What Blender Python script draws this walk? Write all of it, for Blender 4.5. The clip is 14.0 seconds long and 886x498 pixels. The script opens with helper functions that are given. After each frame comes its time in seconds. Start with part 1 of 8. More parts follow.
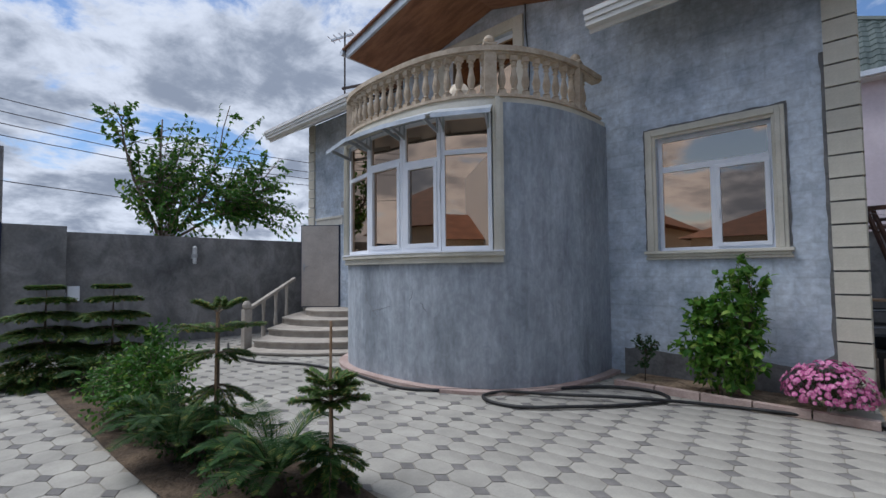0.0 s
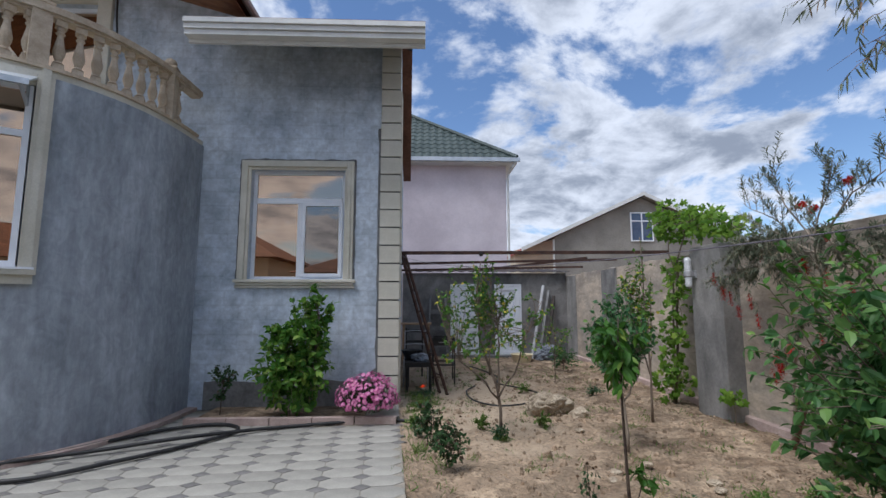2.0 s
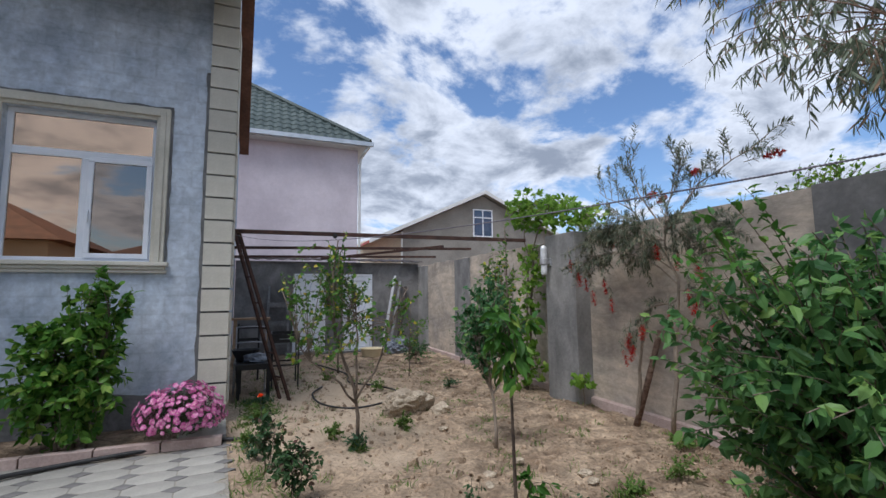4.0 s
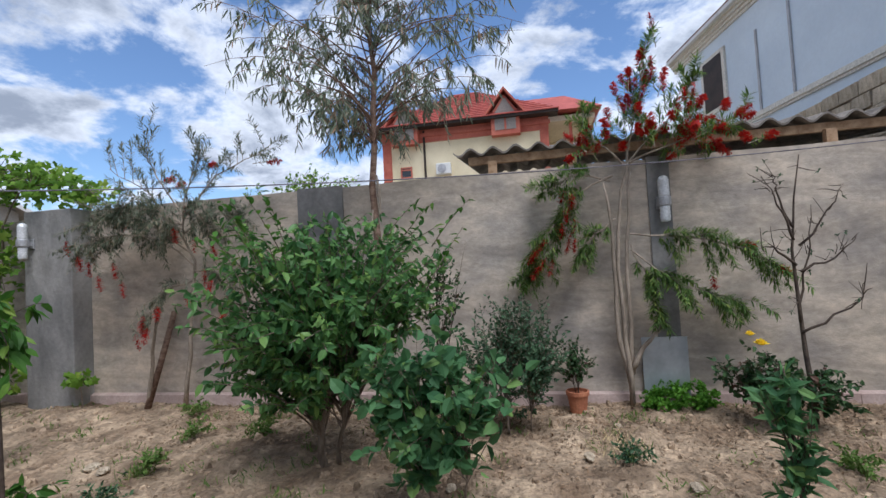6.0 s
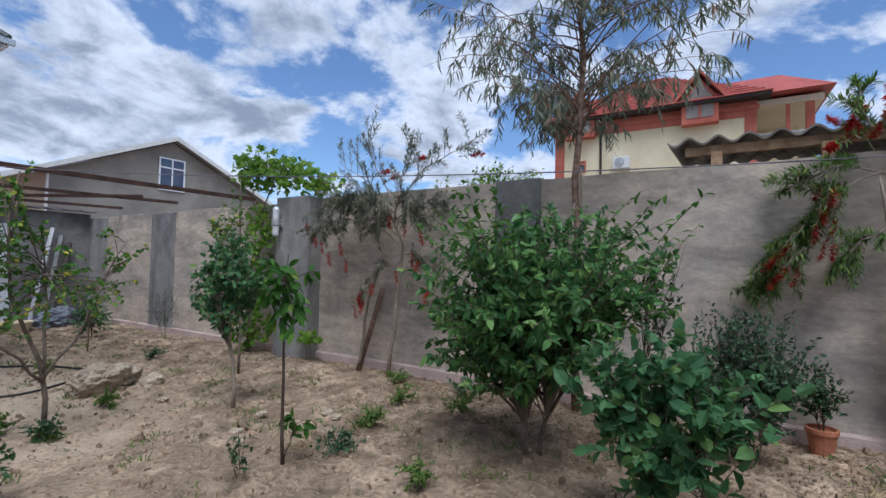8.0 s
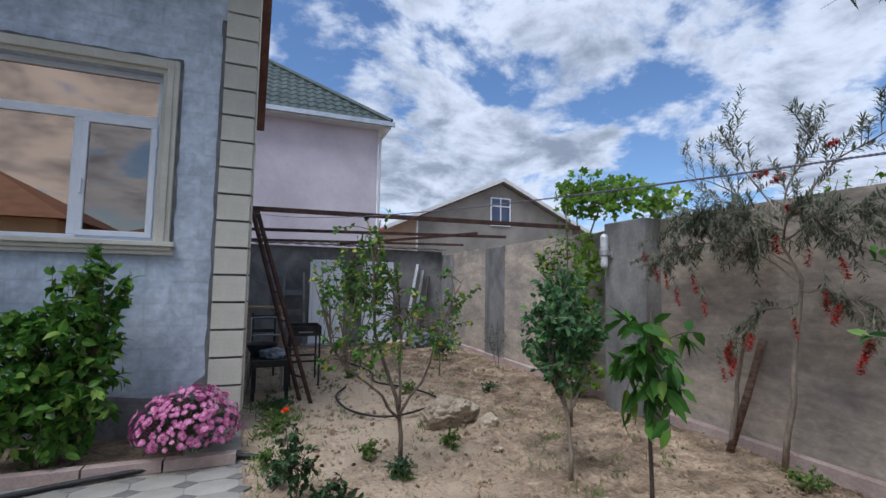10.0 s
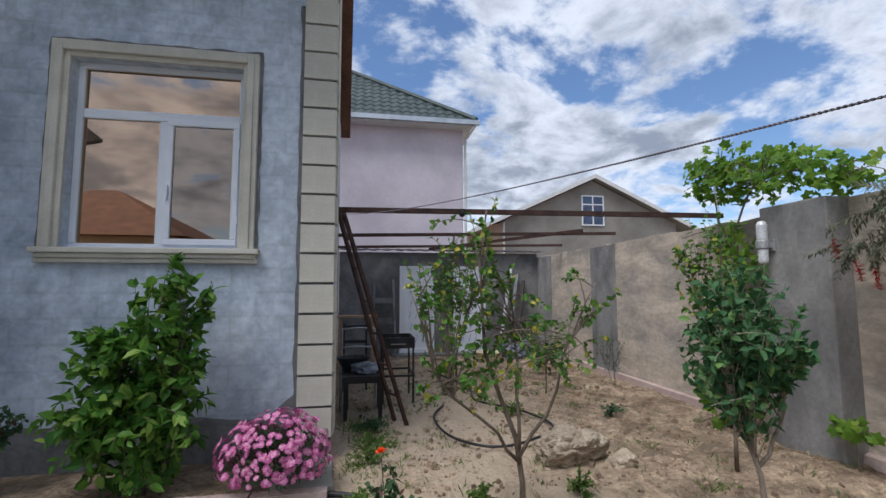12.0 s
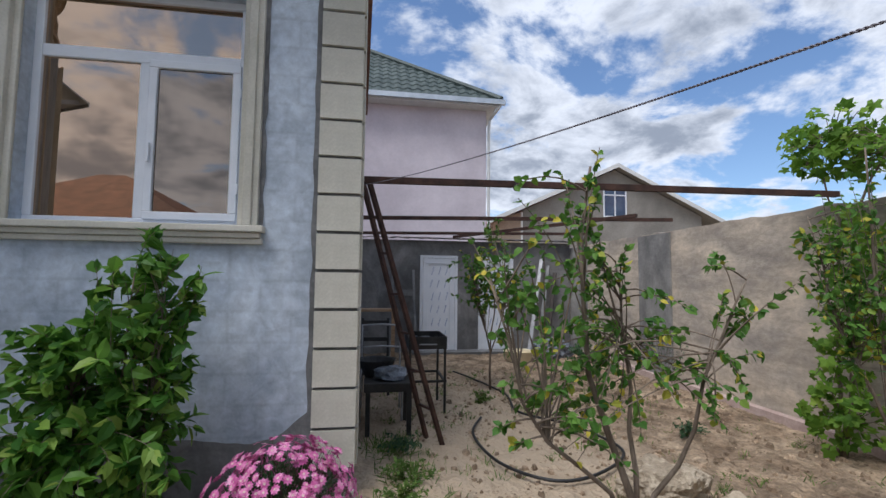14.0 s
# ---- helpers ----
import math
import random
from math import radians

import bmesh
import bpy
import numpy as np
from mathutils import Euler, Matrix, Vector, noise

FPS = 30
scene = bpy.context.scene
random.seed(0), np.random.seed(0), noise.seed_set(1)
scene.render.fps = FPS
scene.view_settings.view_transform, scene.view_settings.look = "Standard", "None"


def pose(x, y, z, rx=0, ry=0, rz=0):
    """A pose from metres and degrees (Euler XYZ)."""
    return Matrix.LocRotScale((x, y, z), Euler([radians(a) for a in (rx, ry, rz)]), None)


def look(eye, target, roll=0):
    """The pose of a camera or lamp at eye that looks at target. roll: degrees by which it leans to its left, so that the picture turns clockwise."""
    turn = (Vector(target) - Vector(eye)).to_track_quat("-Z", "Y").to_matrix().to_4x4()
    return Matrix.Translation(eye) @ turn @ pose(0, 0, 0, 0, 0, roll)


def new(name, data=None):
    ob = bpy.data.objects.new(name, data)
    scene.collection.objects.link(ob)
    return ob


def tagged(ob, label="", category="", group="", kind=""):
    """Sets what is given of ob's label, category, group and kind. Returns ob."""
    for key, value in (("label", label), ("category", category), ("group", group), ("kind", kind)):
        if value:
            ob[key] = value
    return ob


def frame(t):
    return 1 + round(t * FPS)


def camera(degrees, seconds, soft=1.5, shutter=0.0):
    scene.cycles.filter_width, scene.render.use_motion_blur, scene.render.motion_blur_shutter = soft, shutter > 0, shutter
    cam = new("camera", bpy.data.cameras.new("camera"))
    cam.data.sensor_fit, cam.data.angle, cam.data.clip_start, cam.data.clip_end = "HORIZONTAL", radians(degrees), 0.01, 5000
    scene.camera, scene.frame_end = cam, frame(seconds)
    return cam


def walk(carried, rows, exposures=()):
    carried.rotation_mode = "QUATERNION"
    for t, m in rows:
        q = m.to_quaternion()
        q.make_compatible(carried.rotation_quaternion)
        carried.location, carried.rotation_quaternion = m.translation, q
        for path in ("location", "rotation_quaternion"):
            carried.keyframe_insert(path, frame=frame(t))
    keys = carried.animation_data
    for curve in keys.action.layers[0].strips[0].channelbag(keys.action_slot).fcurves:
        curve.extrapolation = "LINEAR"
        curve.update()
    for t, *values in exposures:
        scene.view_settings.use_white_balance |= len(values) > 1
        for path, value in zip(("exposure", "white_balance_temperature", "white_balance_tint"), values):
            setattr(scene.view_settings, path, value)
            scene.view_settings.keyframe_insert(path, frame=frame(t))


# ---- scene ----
cam = camera(89.0, 14.0)
PATH = [
    (0, (0.427, 0.121, 1.611), (-0.937, 1.581, 1.705), -0.5),
    (0.5, (0.519, 0.162, 1.579), (-0.476, 1.882, 1.809), 0.1),
    (1, (0.659, 0.2, 1.562), (0.024, 2.079, 1.825), -0.1),
    (1.5, (0.792, 0.248, 1.561), (0.556, 2.217, 1.82), 0.1),
    (2, (0.851, 0.378, 1.537), (0.928, 2.363, 1.769), 0.0),
    (2.2, (0.848, 0.467, 1.535), (0.992, 2.449, 1.756), 0.1),
    (4.5, (0.773, 1.25, 1.455), (1.822, 2.944, 1.638), -1.1),
    (5, (0.603, 1.264, 1.475), (2.017, 2.669, 1.63), -1.8),
    (5.5, (0.517, 1.156, 1.428), (2.247, 2.151, 1.559), -2.9),
    (6, (0.379, 0.935, 1.398), (2.343, 1.305, 1.473), -3.2),
    (6.5, (0.215, 0.895, 1.406), (2.211, 0.783, 1.466), -2.1),
    (7, (0.062, 1.022, 1.408), (2.059, 0.936, 1.462), -1.6),
    (7.5, (0.037, 1.176, 1.413), (1.995, 1.577, 1.473), -0.8),
    (8, (0.253, 1.298, 1.382), (1.973, 2.318, 1.448), 1.0),
    (8.5, (0.427, 1.532, 1.424), (1.663, 3.102, 1.495), 1.7),
    (9, (0.549, 1.788, 1.433), (1.516, 3.535, 1.542), 1.9),
    (9.2, (0.581, 1.862, 1.458), (1.518, 3.624, 1.582), 1.6),
    (11.3, (0.785, 2.592, 1.523), (1.122, 4.555, 1.704), 0.5),
    (11.5, (0.755, 2.682, 1.526), (1.091, 4.646, 1.71), 0.4),
    (12, (0.713, 2.891, 1.505), (1.065, 4.852, 1.682), -0.2),
    (12.5, (0.722, 3.168, 1.507), (1.07, 5.13, 1.681), -0.4),
    (13, (0.713, 3.409, 1.505), (1.034, 5.376, 1.678), -0.2),
    (13.5, (0.632, 3.648, 1.492), (0.945, 5.617, 1.648), 0.2),
    (14, (0.547, 3.841, 1.495), (0.859, 5.811, 1.637), 0.6),
]
walk(cam, [(t, look(eye, target, roll)) for t, eye, target, roll in PATH], exposures=[(0, 0.3, 5780, 11), (1.0, 0.36, 5780, 11), (1.5, 0.42, 5800, 11), (4.5, 0.5, 5800, 11), (5.5, 0.52, 5800, 11), (6.5, 0.74, 5680, 11), (7.2, 0.66, 5620, 11), (8, 0.42, 5500, 11), (9, 0.32, 5450, 11), (11.5, 0.44, 5850, 11), (12.5, 0.47, 5870, 11), (14, 0.55, 5950, 11)])

# ---- light ----
world = bpy.data.worlds.new("sky")
scene.world = world
world.use_nodes = True
wn, wl = world.node_tree.nodes, world.node_tree.links
wn.clear()


def wnode(kind, **props):
    n = wn.new(kind)
    for k, v in props.items():
        n.inputs[k].default_value = v
    return n


def wmath(op, a, b=None, clamp=False):
    n = wn.new("ShaderNodeMath")
    n.operation, n.use_clamp = op, clamp
    for i, v in enumerate((a, b)):
        if v is None:
            continue
        if isinstance(v, (int, float)):
            n.inputs[i].default_value = v
        else:
            wl.new(v, n.inputs[i])
    return n.outputs[0]


SUN_ELEVATION, SUN_AZIMUTH = 64.0, 232.0
sky = wn.new("ShaderNodeTexSky")
sky.sky_type, sky.sun_disc = "NISHITA", False
sky.air_density, sky.dust_density, sky.ozone_density = 1.0, 0.35, 3.0
sky.sun_elevation, sky.sun_rotation = radians(SUN_ELEVATION), radians(SUN_AZIMUTH)
coord = wn.new("ShaderNodeTexCoord")
sep = wn.new("ShaderNodeSeparateXYZ")
wl.new(coord.outputs["Generated"], sep.inputs[0])
# cloud layer seen in perspective: the way to the sky is laid on a flat sheet overhead
flat = wmath("ADD", wmath("MAXIMUM", sep.outputs[2], 0.0), 0.30)
comb = wn.new("ShaderNodeCombineXYZ")
wl.new(wmath("DIVIDE", sep.outputs[0], flat), comb.inputs[0])
wl.new(wmath("DIVIDE", sep.outputs[1], flat), comb.inputs[1])
comb.inputs[2].default_value = 3.7


def wnoise(scale, detail, rough, distort=0.0):
    n = wnode("ShaderNodeTexNoise", Scale=scale, Detail=detail, Roughness=rough, Distortion=distort)
    wl.new(comb.outputs[0], n.inputs["Vector"])
    return n.outputs["Fac"]


def wrange(v, a, b):
    n = wnode("ShaderNodeMapRange")
    n.interpolation_type = "SMOOTHSTEP"
    wl.new(v, n.inputs["Value"])
    n.inputs["From Min"].default_value, n.inputs["From Max"].default_value = a, b
    return n.outputs["Result"]


# cover thins out towards the east
puffs = wmath("SUBTRACT", wnoise(2.1, 15.0, 0.6, 0.25), wmath("MULTIPLY", sep.outputs[0], 0.05))
cover = wrange(puffs, 0.395, 0.495)
shade = wrange(wmath("ADD", wmath("MULTIPLY", puffs, 0.55), wmath("MULTIPLY", wnoise(4.2, 12.0, 0.62, 0.3), 0.6)), 0.51, 0.73)
cloud = wn.new("ShaderNodeMix")
cloud.data_type = "RGBA"
wl.new(shade, cloud.inputs["Factor"])
cloud.inputs["A"].default_value = (6.1, 6.25, 6.55, 1)
cloud.inputs["B"].default_value = (2.35, 2.6, 3.05, 1)
mix = wn.new("ShaderNodeMix")
mix.data_type = "RGBA"
wl.new(cover, mix.inputs["Factor"])
wl.new(sky.outputs[0], mix.inputs["A"])
wl.new(cloud.outputs["Result"], mix.inputs["B"])
back = wnode("ShaderNodeBackground", Strength=0.1)
wl.new(mix.outputs["Result"], back.inputs["Color"])
wout = wn.new("ShaderNodeOutputWorld")
wl.new(back.outputs[0], wout.inputs[0])

sun = new("sun", bpy.data.lights.new("sun", "SUN"))
sun.data.energy, sun.data.angle, sun.data.color = 2.5, radians(34), (1.0, 0.95, 0.89)
az, el = radians(SUN_AZIMUTH), radians(SUN_ELEVATION)
sun_from = Vector((math.sin(az) * math.cos(el), math.cos(az) * math.cos(el), math.sin(el)))
sun.matrix_world = look(sun_from * 30, (0, 0, 0))


# ---- materials ----
def ramp_node(nodes, stops):
    r = nodes.new("ShaderNodeValToRGB")
    els = r.color_ramp.elements
    while len(els) < len(stops):
        els.new(0.5)
    for e, (p, c) in zip(els, stops):
        e.position, e.color = p, (*c, 1)
    return r


def surface(name, c1, c2, scale=1.2, fine=40.0, rough=0.85, bump=0.25, depth=0.01, metal=0.0, vary=0.0, grain=0.25, stretch=(1, 1, 1), spec=0.4, island=0.0):
    """Two scales of noise between two colours, a fine relief, and a spread of value from piece to piece."""
    m = bpy.data.materials.new(name)
    m.use_nodes = True
    n, l = m.node_tree.nodes, m.node_tree.links
    p = n["Principled BSDF"]
    tc = n.new("ShaderNodeTexCoord")
    mp = n.new("ShaderNodeMapping")
    mp.inputs["Scale"].default_value = stretch
    l.new(tc.outputs["Object"], mp.inputs["Vector"])
    a = n.new("ShaderNodeTexNoise")
    a.inputs["Scale"].default_value, a.inputs["Detail"].default_value, a.inputs["Roughness"].default_value = scale, 7, 0.62
    b = n.new("ShaderNodeTexNoise")
    b.inputs["Scale"].default_value, b.inputs["Detail"].default_value, b.inputs["Roughness"].default_value = fine, 6 if fine < 15 else 4, 0.65 if fine < 15 else 0.5
    for t in (a, b):
        l.new(mp.outputs[0], t.inputs["Vector"])
    r = ramp_node(n, [(0.36, c1), (0.64, c2)])
    l.new(a.outputs["Fac"], r.inputs[0])
    hsv = n.new("ShaderNodeHueSaturation")
    l.new(r.outputs[0], hsv.inputs["Color"])
    val = n.new("ShaderNodeMapRange")
    l.new(b.outputs["Fac"], val.inputs["Value"])
    val.inputs["From Min"].default_value, val.inputs["From Max"].default_value = 0.25, 0.75
    val.inputs["To Min"].default_value, val.inputs["To Max"].default_value = 1 - grain, 1 + grain
    last = val.outputs[0]
    for amount, kind, socket in ((vary, "ShaderNodeObjectInfo", "Random"), (island, "ShaderNodeNewGeometry", "Random Per Island")):
        if not amount:
            continue
        oi = n.new(kind)
        mr = n.new("ShaderNodeMapRange")
        l.new(oi.outputs[socket], mr.inputs["Value"])
        mr.inputs["To Min"].default_value, mr.inputs["To Max"].default_value = 1 - amount, 1 + amount
        mu = n.new("ShaderNodeMath")
        mu.operation = "MULTIPLY"
        l.new(last, mu.inputs[0])
        l.new(mr.outputs[0], mu.inputs[1])
        last = mu.outputs[0]
    l.new(last, hsv.inputs["Value"])
    l.new(hsv.outputs[0], p.inputs["Base Color"])
    p.inputs["Roughness"].default_value, p.inputs["Metallic"].default_value, p.inputs["Specular IOR Level"].default_value = rough, metal, spec
    if bump:
        add = n.new("ShaderNodeMath")
        add.operation = "MULTIPLY_ADD"
        l.new(a.outputs["Fac"], add.inputs[0])
        add.inputs[1].default_value = 2.0
        l.new(b.outputs["Fac"], add.inputs[2])
        bp = n.new("ShaderNodeBump")
        bp.inputs["Strength"].default_value, bp.inputs["Distance"].default_value = bump, depth
        l.new(add.outputs[0], bp.inputs["Height"])
        l.new(bp.outputs[0], p.inputs["Normal"])
    return m


def leaf_mat(name, c1, c2, c3=None, through_light=0.3, rough=0.45):
    """A leaf: colour from leaf to leaf, a soft sheen and some light through the blade."""
    m = bpy.data.materials.new(name)
    m.use_nodes = True
    n, l = m.node_tree.nodes, m.node_tree.links
    p = n["Principled BSDF"]
    g = n.new("ShaderNodeNewGeometry")
    stops = [(0.0, c1), (0.84, c2)] + ([(0.98, c3)] if c3 else [])
    r = ramp_node(n, stops)
    l.new(g.outputs["Random Per Island"], r.inputs[0])
    l.new(r.outputs[0], p.inputs["Base Color"])
    p.inputs["Roughness"].default_value, p.inputs["Specular IOR Level"].default_value = rough + 0.1, 0.22
    t = n.new("ShaderNodeBsdfTranslucent")
    br = n.new("ShaderNodeHueSaturation")
    br.inputs["Value"].default_value = 1.5
    l.new(r.outputs[0], br.inputs["Color"])
    l.new(br.outputs[0], t.inputs["Color"])
    mx = n.new("ShaderNodeMixShader")
    mx.inputs[0].default_value = through_light
    l.new(p.outputs[0], mx.inputs[1])
    l.new(t.outputs[0], mx.inputs[2])
    l.new(mx.outputs[0], n["Material Output"].inputs[0])
    return m


def glass_mat(name, tint, seen, share):
    """Coated pane: part mirror in the coating's colour, part see-through."""
    m = bpy.data.materials.new(name)
    m.use_nodes = True
    n, l = m.node_tree.nodes, m.node_tree.links
    n.remove(n["Principled BSDF"])
    g = n.new("ShaderNodeBsdfGlossy")
    g.inputs["Color"].default_value, g.inputs["Roughness"].default_value = (*tint, 1), 0.012
    t = n.new("ShaderNodeBsdfTransparent")
    t.inputs["Color"].default_value = (*seen, 1)
    mx = n.new("ShaderNodeMixShader")
    mx.inputs[0].default_value = share
    l.new(t.outputs[0], mx.inputs[1])
    l.new(g.outputs[0], mx.inputs[2])
    l.new(mx.outputs[0], n["Material Output"].inputs[0])
    return m


PLASTER = surface("blue_grey_plaster", (0.38, 0.44, 0.52), (0.60, 0.665, 0.74), 2.0, 13, 0.92, 0.35, 0.012, grain=0.19, stretch=(1, 1, 0.9))
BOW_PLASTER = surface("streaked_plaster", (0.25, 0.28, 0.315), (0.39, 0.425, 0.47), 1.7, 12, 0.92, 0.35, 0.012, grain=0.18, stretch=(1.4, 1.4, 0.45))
CEMENT = surface("bare_cement", (0.13, 0.13, 0.13), (0.22, 0.22, 0.22), 1.5, 30, 0.95, 0.4, 0.01, grain=0.15)
FENCE = surface("sandy_cement_render", (0.345, 0.305, 0.265), (0.565, 0.475, 0.375), 1.2, 12, 0.95, 0.4, 0.012, grain=0.18, stretch=(1, 1, 1.6))
FENCE_DARK = surface("dark_cement_render", (0.18, 0.176, 0.172), (0.33, 0.318, 0.30), 1.0, 24, 0.95, 0.4, 0.012, grain=0.12)
FENCE_LEFT = surface("grey_stained_render", (0.12, 0.12, 0.12), (0.26, 0.25, 0.24), 0.7, 20, 0.95, 0.4, 0.012, grain=0.12)
TRIM = surface("cream_stone_trim", (0.51, 0.49, 0.41), (0.65, 0.62, 0.535), 2.0, 60, 0.8, 0.15, 0.004, grain=0.08, vary=0.05)
BALUSTER = surface("beige_cast_stone", (0.36, 0.29, 0.21), (0.52, 0.44, 0.34), 6.0, 60, 0.85, 0.25, 0.006, grain=0.12, vary=0.08)
UPVC = surface("white_plastic", (0.72, 0.75, 0.80), (0.80, 0.82, 0.86), 3, 80, 0.35, 0.0, grain=0.02)
ZINC = surface("zinc_sheet", (0.42, 0.46, 0.50), (0.56, 0.60, 0.64), 3, 30, 0.42, 0.05, 0.002, metal=0.6, grain=0.06)
GUTTER = surface("painted_gutter", (0.60, 0.60, 0.58), (0.70, 0.70, 0.68), 3, 40, 0.5, 0.05, 0.002, grain=0.04)
SOFFIT = surface("brown_soffit_boards", (0.18, 0.08, 0.042), (0.33, 0.16, 0.085), 2.2, 50, 0.6, 0.2, 0.004, stretch=(0.4, 3.0, 3.0), grain=0.2)
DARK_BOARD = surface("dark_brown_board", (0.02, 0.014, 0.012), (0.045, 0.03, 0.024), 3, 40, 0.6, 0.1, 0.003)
GLASS = glass_mat("bronze_glass", (0.66, 0.485, 0.35), (0.26, 0.20, 0.14), 0.66)
GLASS_NET = glass_mat("bronze_glass_net", (0.42, 0.35, 0.29), (0.16, 0.15, 0.14), 0.6)
GLASS_CLEAR = glass_mat("clear_glass", (0.32, 0.33, 0.34), (0.12, 0.12, 0.12), 0.3)
# near-black base colour stands in for the lack of light indoors
ROOM = surface("unlit_room_colour", (0.05, 0.045, 0.04), (0.08, 0.07, 0.06), 1, 20, 0.9, 0)
STEP = surface("speckled_step_stone", (0.30, 0.27, 0.23), (0.42, 0.38, 0.33), 4, 90, 0.8, 0.2, 0.004, grain=0.18, vary=0.05)
TILE = surface("white_paving_tile", (0.225, 0.215, 0.19), (0.345, 0.33, 0.29), 1.6, 55, 0.75, 0.2, 0.004, grain=0.07, vary=0.09, island=0.08)
TILE_DOT = surface("grey_paving_square", (0.115, 0.11, 0.105), (0.19, 0.18, 0.17), 3, 60, 0.8, 0.2, 0.004, grain=0.1, vary=0.15, island=0.15)
GROUT = surface("sandy_joint", (0.20, 0.18, 0.15), (0.30, 0.27, 0.22), 5, 60, 0.95, 0.3, 0.004)
SOIL = surface("dry_sandy_soil", (0.16, 0.108, 0.068), (0.43, 0.325, 0.22), 2.2, 26, 0.97, 1.0, 0.05, grain=0.3)


def blotch(mat, scale, low, high, stretch=(1, 1, 1), distort=0.8, band=(0.35, 0.65), detail=8, bump=0.0):
    """A further scale of stains laid over a surface's colour."""
    n, l = mat.node_tree.nodes, mat.node_tree.links
    p = n["Principled BSDF"]
    tc, mp, t = n.new("ShaderNodeTexCoord"), n.new("ShaderNodeMapping"), n.new("ShaderNodeTexNoise")
    mp.inputs["Scale"].default_value, mp.inputs["Location"].default_value = stretch, (scale, 3.1, 7.7)
    l.new(tc.outputs["Object"], mp.inputs["Vector"])
    l.new(mp.outputs[0], t.inputs["Vector"])
    for key, v in (("Scale", scale), ("Detail", detail), ("Roughness", 0.6), ("Distortion", distort)):
        t.inputs[key].default_value = v
    mr = n.new("ShaderNodeMapRange")
    mr.interpolation_type = "SMOOTHSTEP"
    for key, v in (("From Min", band[0]), ("From Max", band[1]), ("To Min", low), ("To Max", high)):
        mr.inputs[key].default_value = v
    l.new(t.outputs["Fac"], mr.inputs["Value"])
    hs = n.new("ShaderNodeHueSaturation")
    l.new(mr.outputs[0], hs.inputs["Value"])
    l.new(p.inputs["Base Color"].links[0].from_socket, hs.inputs["Color"])
    l.new(hs.outputs[0], p.inputs["Base Color"])


def courses(mat, width, height, dark):
    """Block courses showing faintly through the plaster."""
    n, l = mat.node_tree.nodes, mat.node_tree.links
    p = n["Principled BSDF"]
    tc, sx, cx, br = n.new("ShaderNodeTexCoord"), n.new("ShaderNodeSeparateXYZ"), n.new("ShaderNodeCombineXYZ"), n.new("ShaderNodeTexBrick")
    l.new(tc.outputs["Object"], sx.inputs[0])
    l.new(sx.outputs[0], cx.inputs[0])
    l.new(sx.outputs[2], cx.inputs[1])
    l.new(cx.outputs[0], br.inputs["Vector"])
    for key, v in (("Scale", 1.0), ("Mortar Size", 0.02), ("Mortar Smooth", 1.0), ("Brick Width", width), ("Row Height", height)):
        br.inputs[key].default_value = v
    mr = n.new("ShaderNodeMapRange")
    mr.inputs["To Min"].default_value, mr.inputs["To Max"].default_value = 1.0, dark
    l.new(br.outputs["Fac"], mr.inputs["Value"])
    hs = n.new("ShaderNodeHueSaturation")
    l.new(mr.outputs[0], hs.inputs["Value"])
    l.new(p.inputs["Base Color"].links[0].from_socket, hs.inputs["Color"])
    l.new(hs.outputs[0], p.inputs["Base Color"])


blotch(PLASTER, 5.5, 0.9, 1.08, (1, 1, 1.3), 1.2)
blotch(PLASTER, 0.9, 0.86, 1.08, (1, 1, 1.0), 0.5)
courses(PLASTER, 0.42, 0.212, 0.9)
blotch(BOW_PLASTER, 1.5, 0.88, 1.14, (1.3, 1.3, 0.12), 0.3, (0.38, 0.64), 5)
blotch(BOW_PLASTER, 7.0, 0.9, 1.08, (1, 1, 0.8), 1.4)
blotch(FENCE, 2.2, 0.84, 1.12, (0.5, 0.5, 2.2), 1.0)
blotch(FENCE, 7.0, 0.92, 1.06, (1, 1, 1.4), 1.5)
blotch(FENCE_DARK, 1.6, 0.72, 1.12, (1, 1, 0.5), 0.8)
blotch(FENCE_LEFT, 2.4, 0.8, 1.25, (1, 1, 0.7), 1.0)
blotch(CEMENT, 4.0, 0.8, 1.15)
blotch(TRIM, 0.8, 0.94, 1.05)
blotch(SOIL, 3.2, 0.74, 1.1, (1, 1, 1), 1.4, (0.4, 0.58), 12)
# trodden pale sand where people walk between the house and the boulder
sn, sl = SOIL.node_tree.nodes, SOIL.node_tree.links
sand_at = sn.new("ShaderNodeTexCoord")
sand_map = sn.new("ShaderNodeMapping")
sand_map.inputs["Location"].default_value = (-1.55 / 1.5, -8.2 / 3.4, 0)
sand_map.inputs["Scale"].default_value = (1 / 1.5, 1 / 3.4, 0)
sl.new(sand_at.outputs["Object"], sand_map.inputs["Vector"])
sand_far = sn.new("ShaderNodeVectorMath")
sand_far.operation = "LENGTH"
sl.new(sand_map.outputs[0], sand_far.inputs[0])
sand_noise = sn.new("ShaderNodeTexNoise")
sand_noise.inputs["Scale"].default_value, sand_noise.inputs["Detail"].default_value = 2.2, 8
sl.new(sand_at.outputs["Object"], sand_noise.inputs["Vector"])
sand_sum = sn.new("ShaderNodeMath")
sand_sum.operation = "MULTIPLY_ADD"
sl.new(sand_noise.outputs["Fac"], sand_sum.inputs[0])
sand_sum.inputs[1].default_value = 2.4
sl.new(sand_far.outputs["Value"], sand_sum.inputs[2])
sand_range = sn.new("ShaderNodeMapRange")
sl.new(sand_sum.outputs[0], sand_range.inputs["Value"])
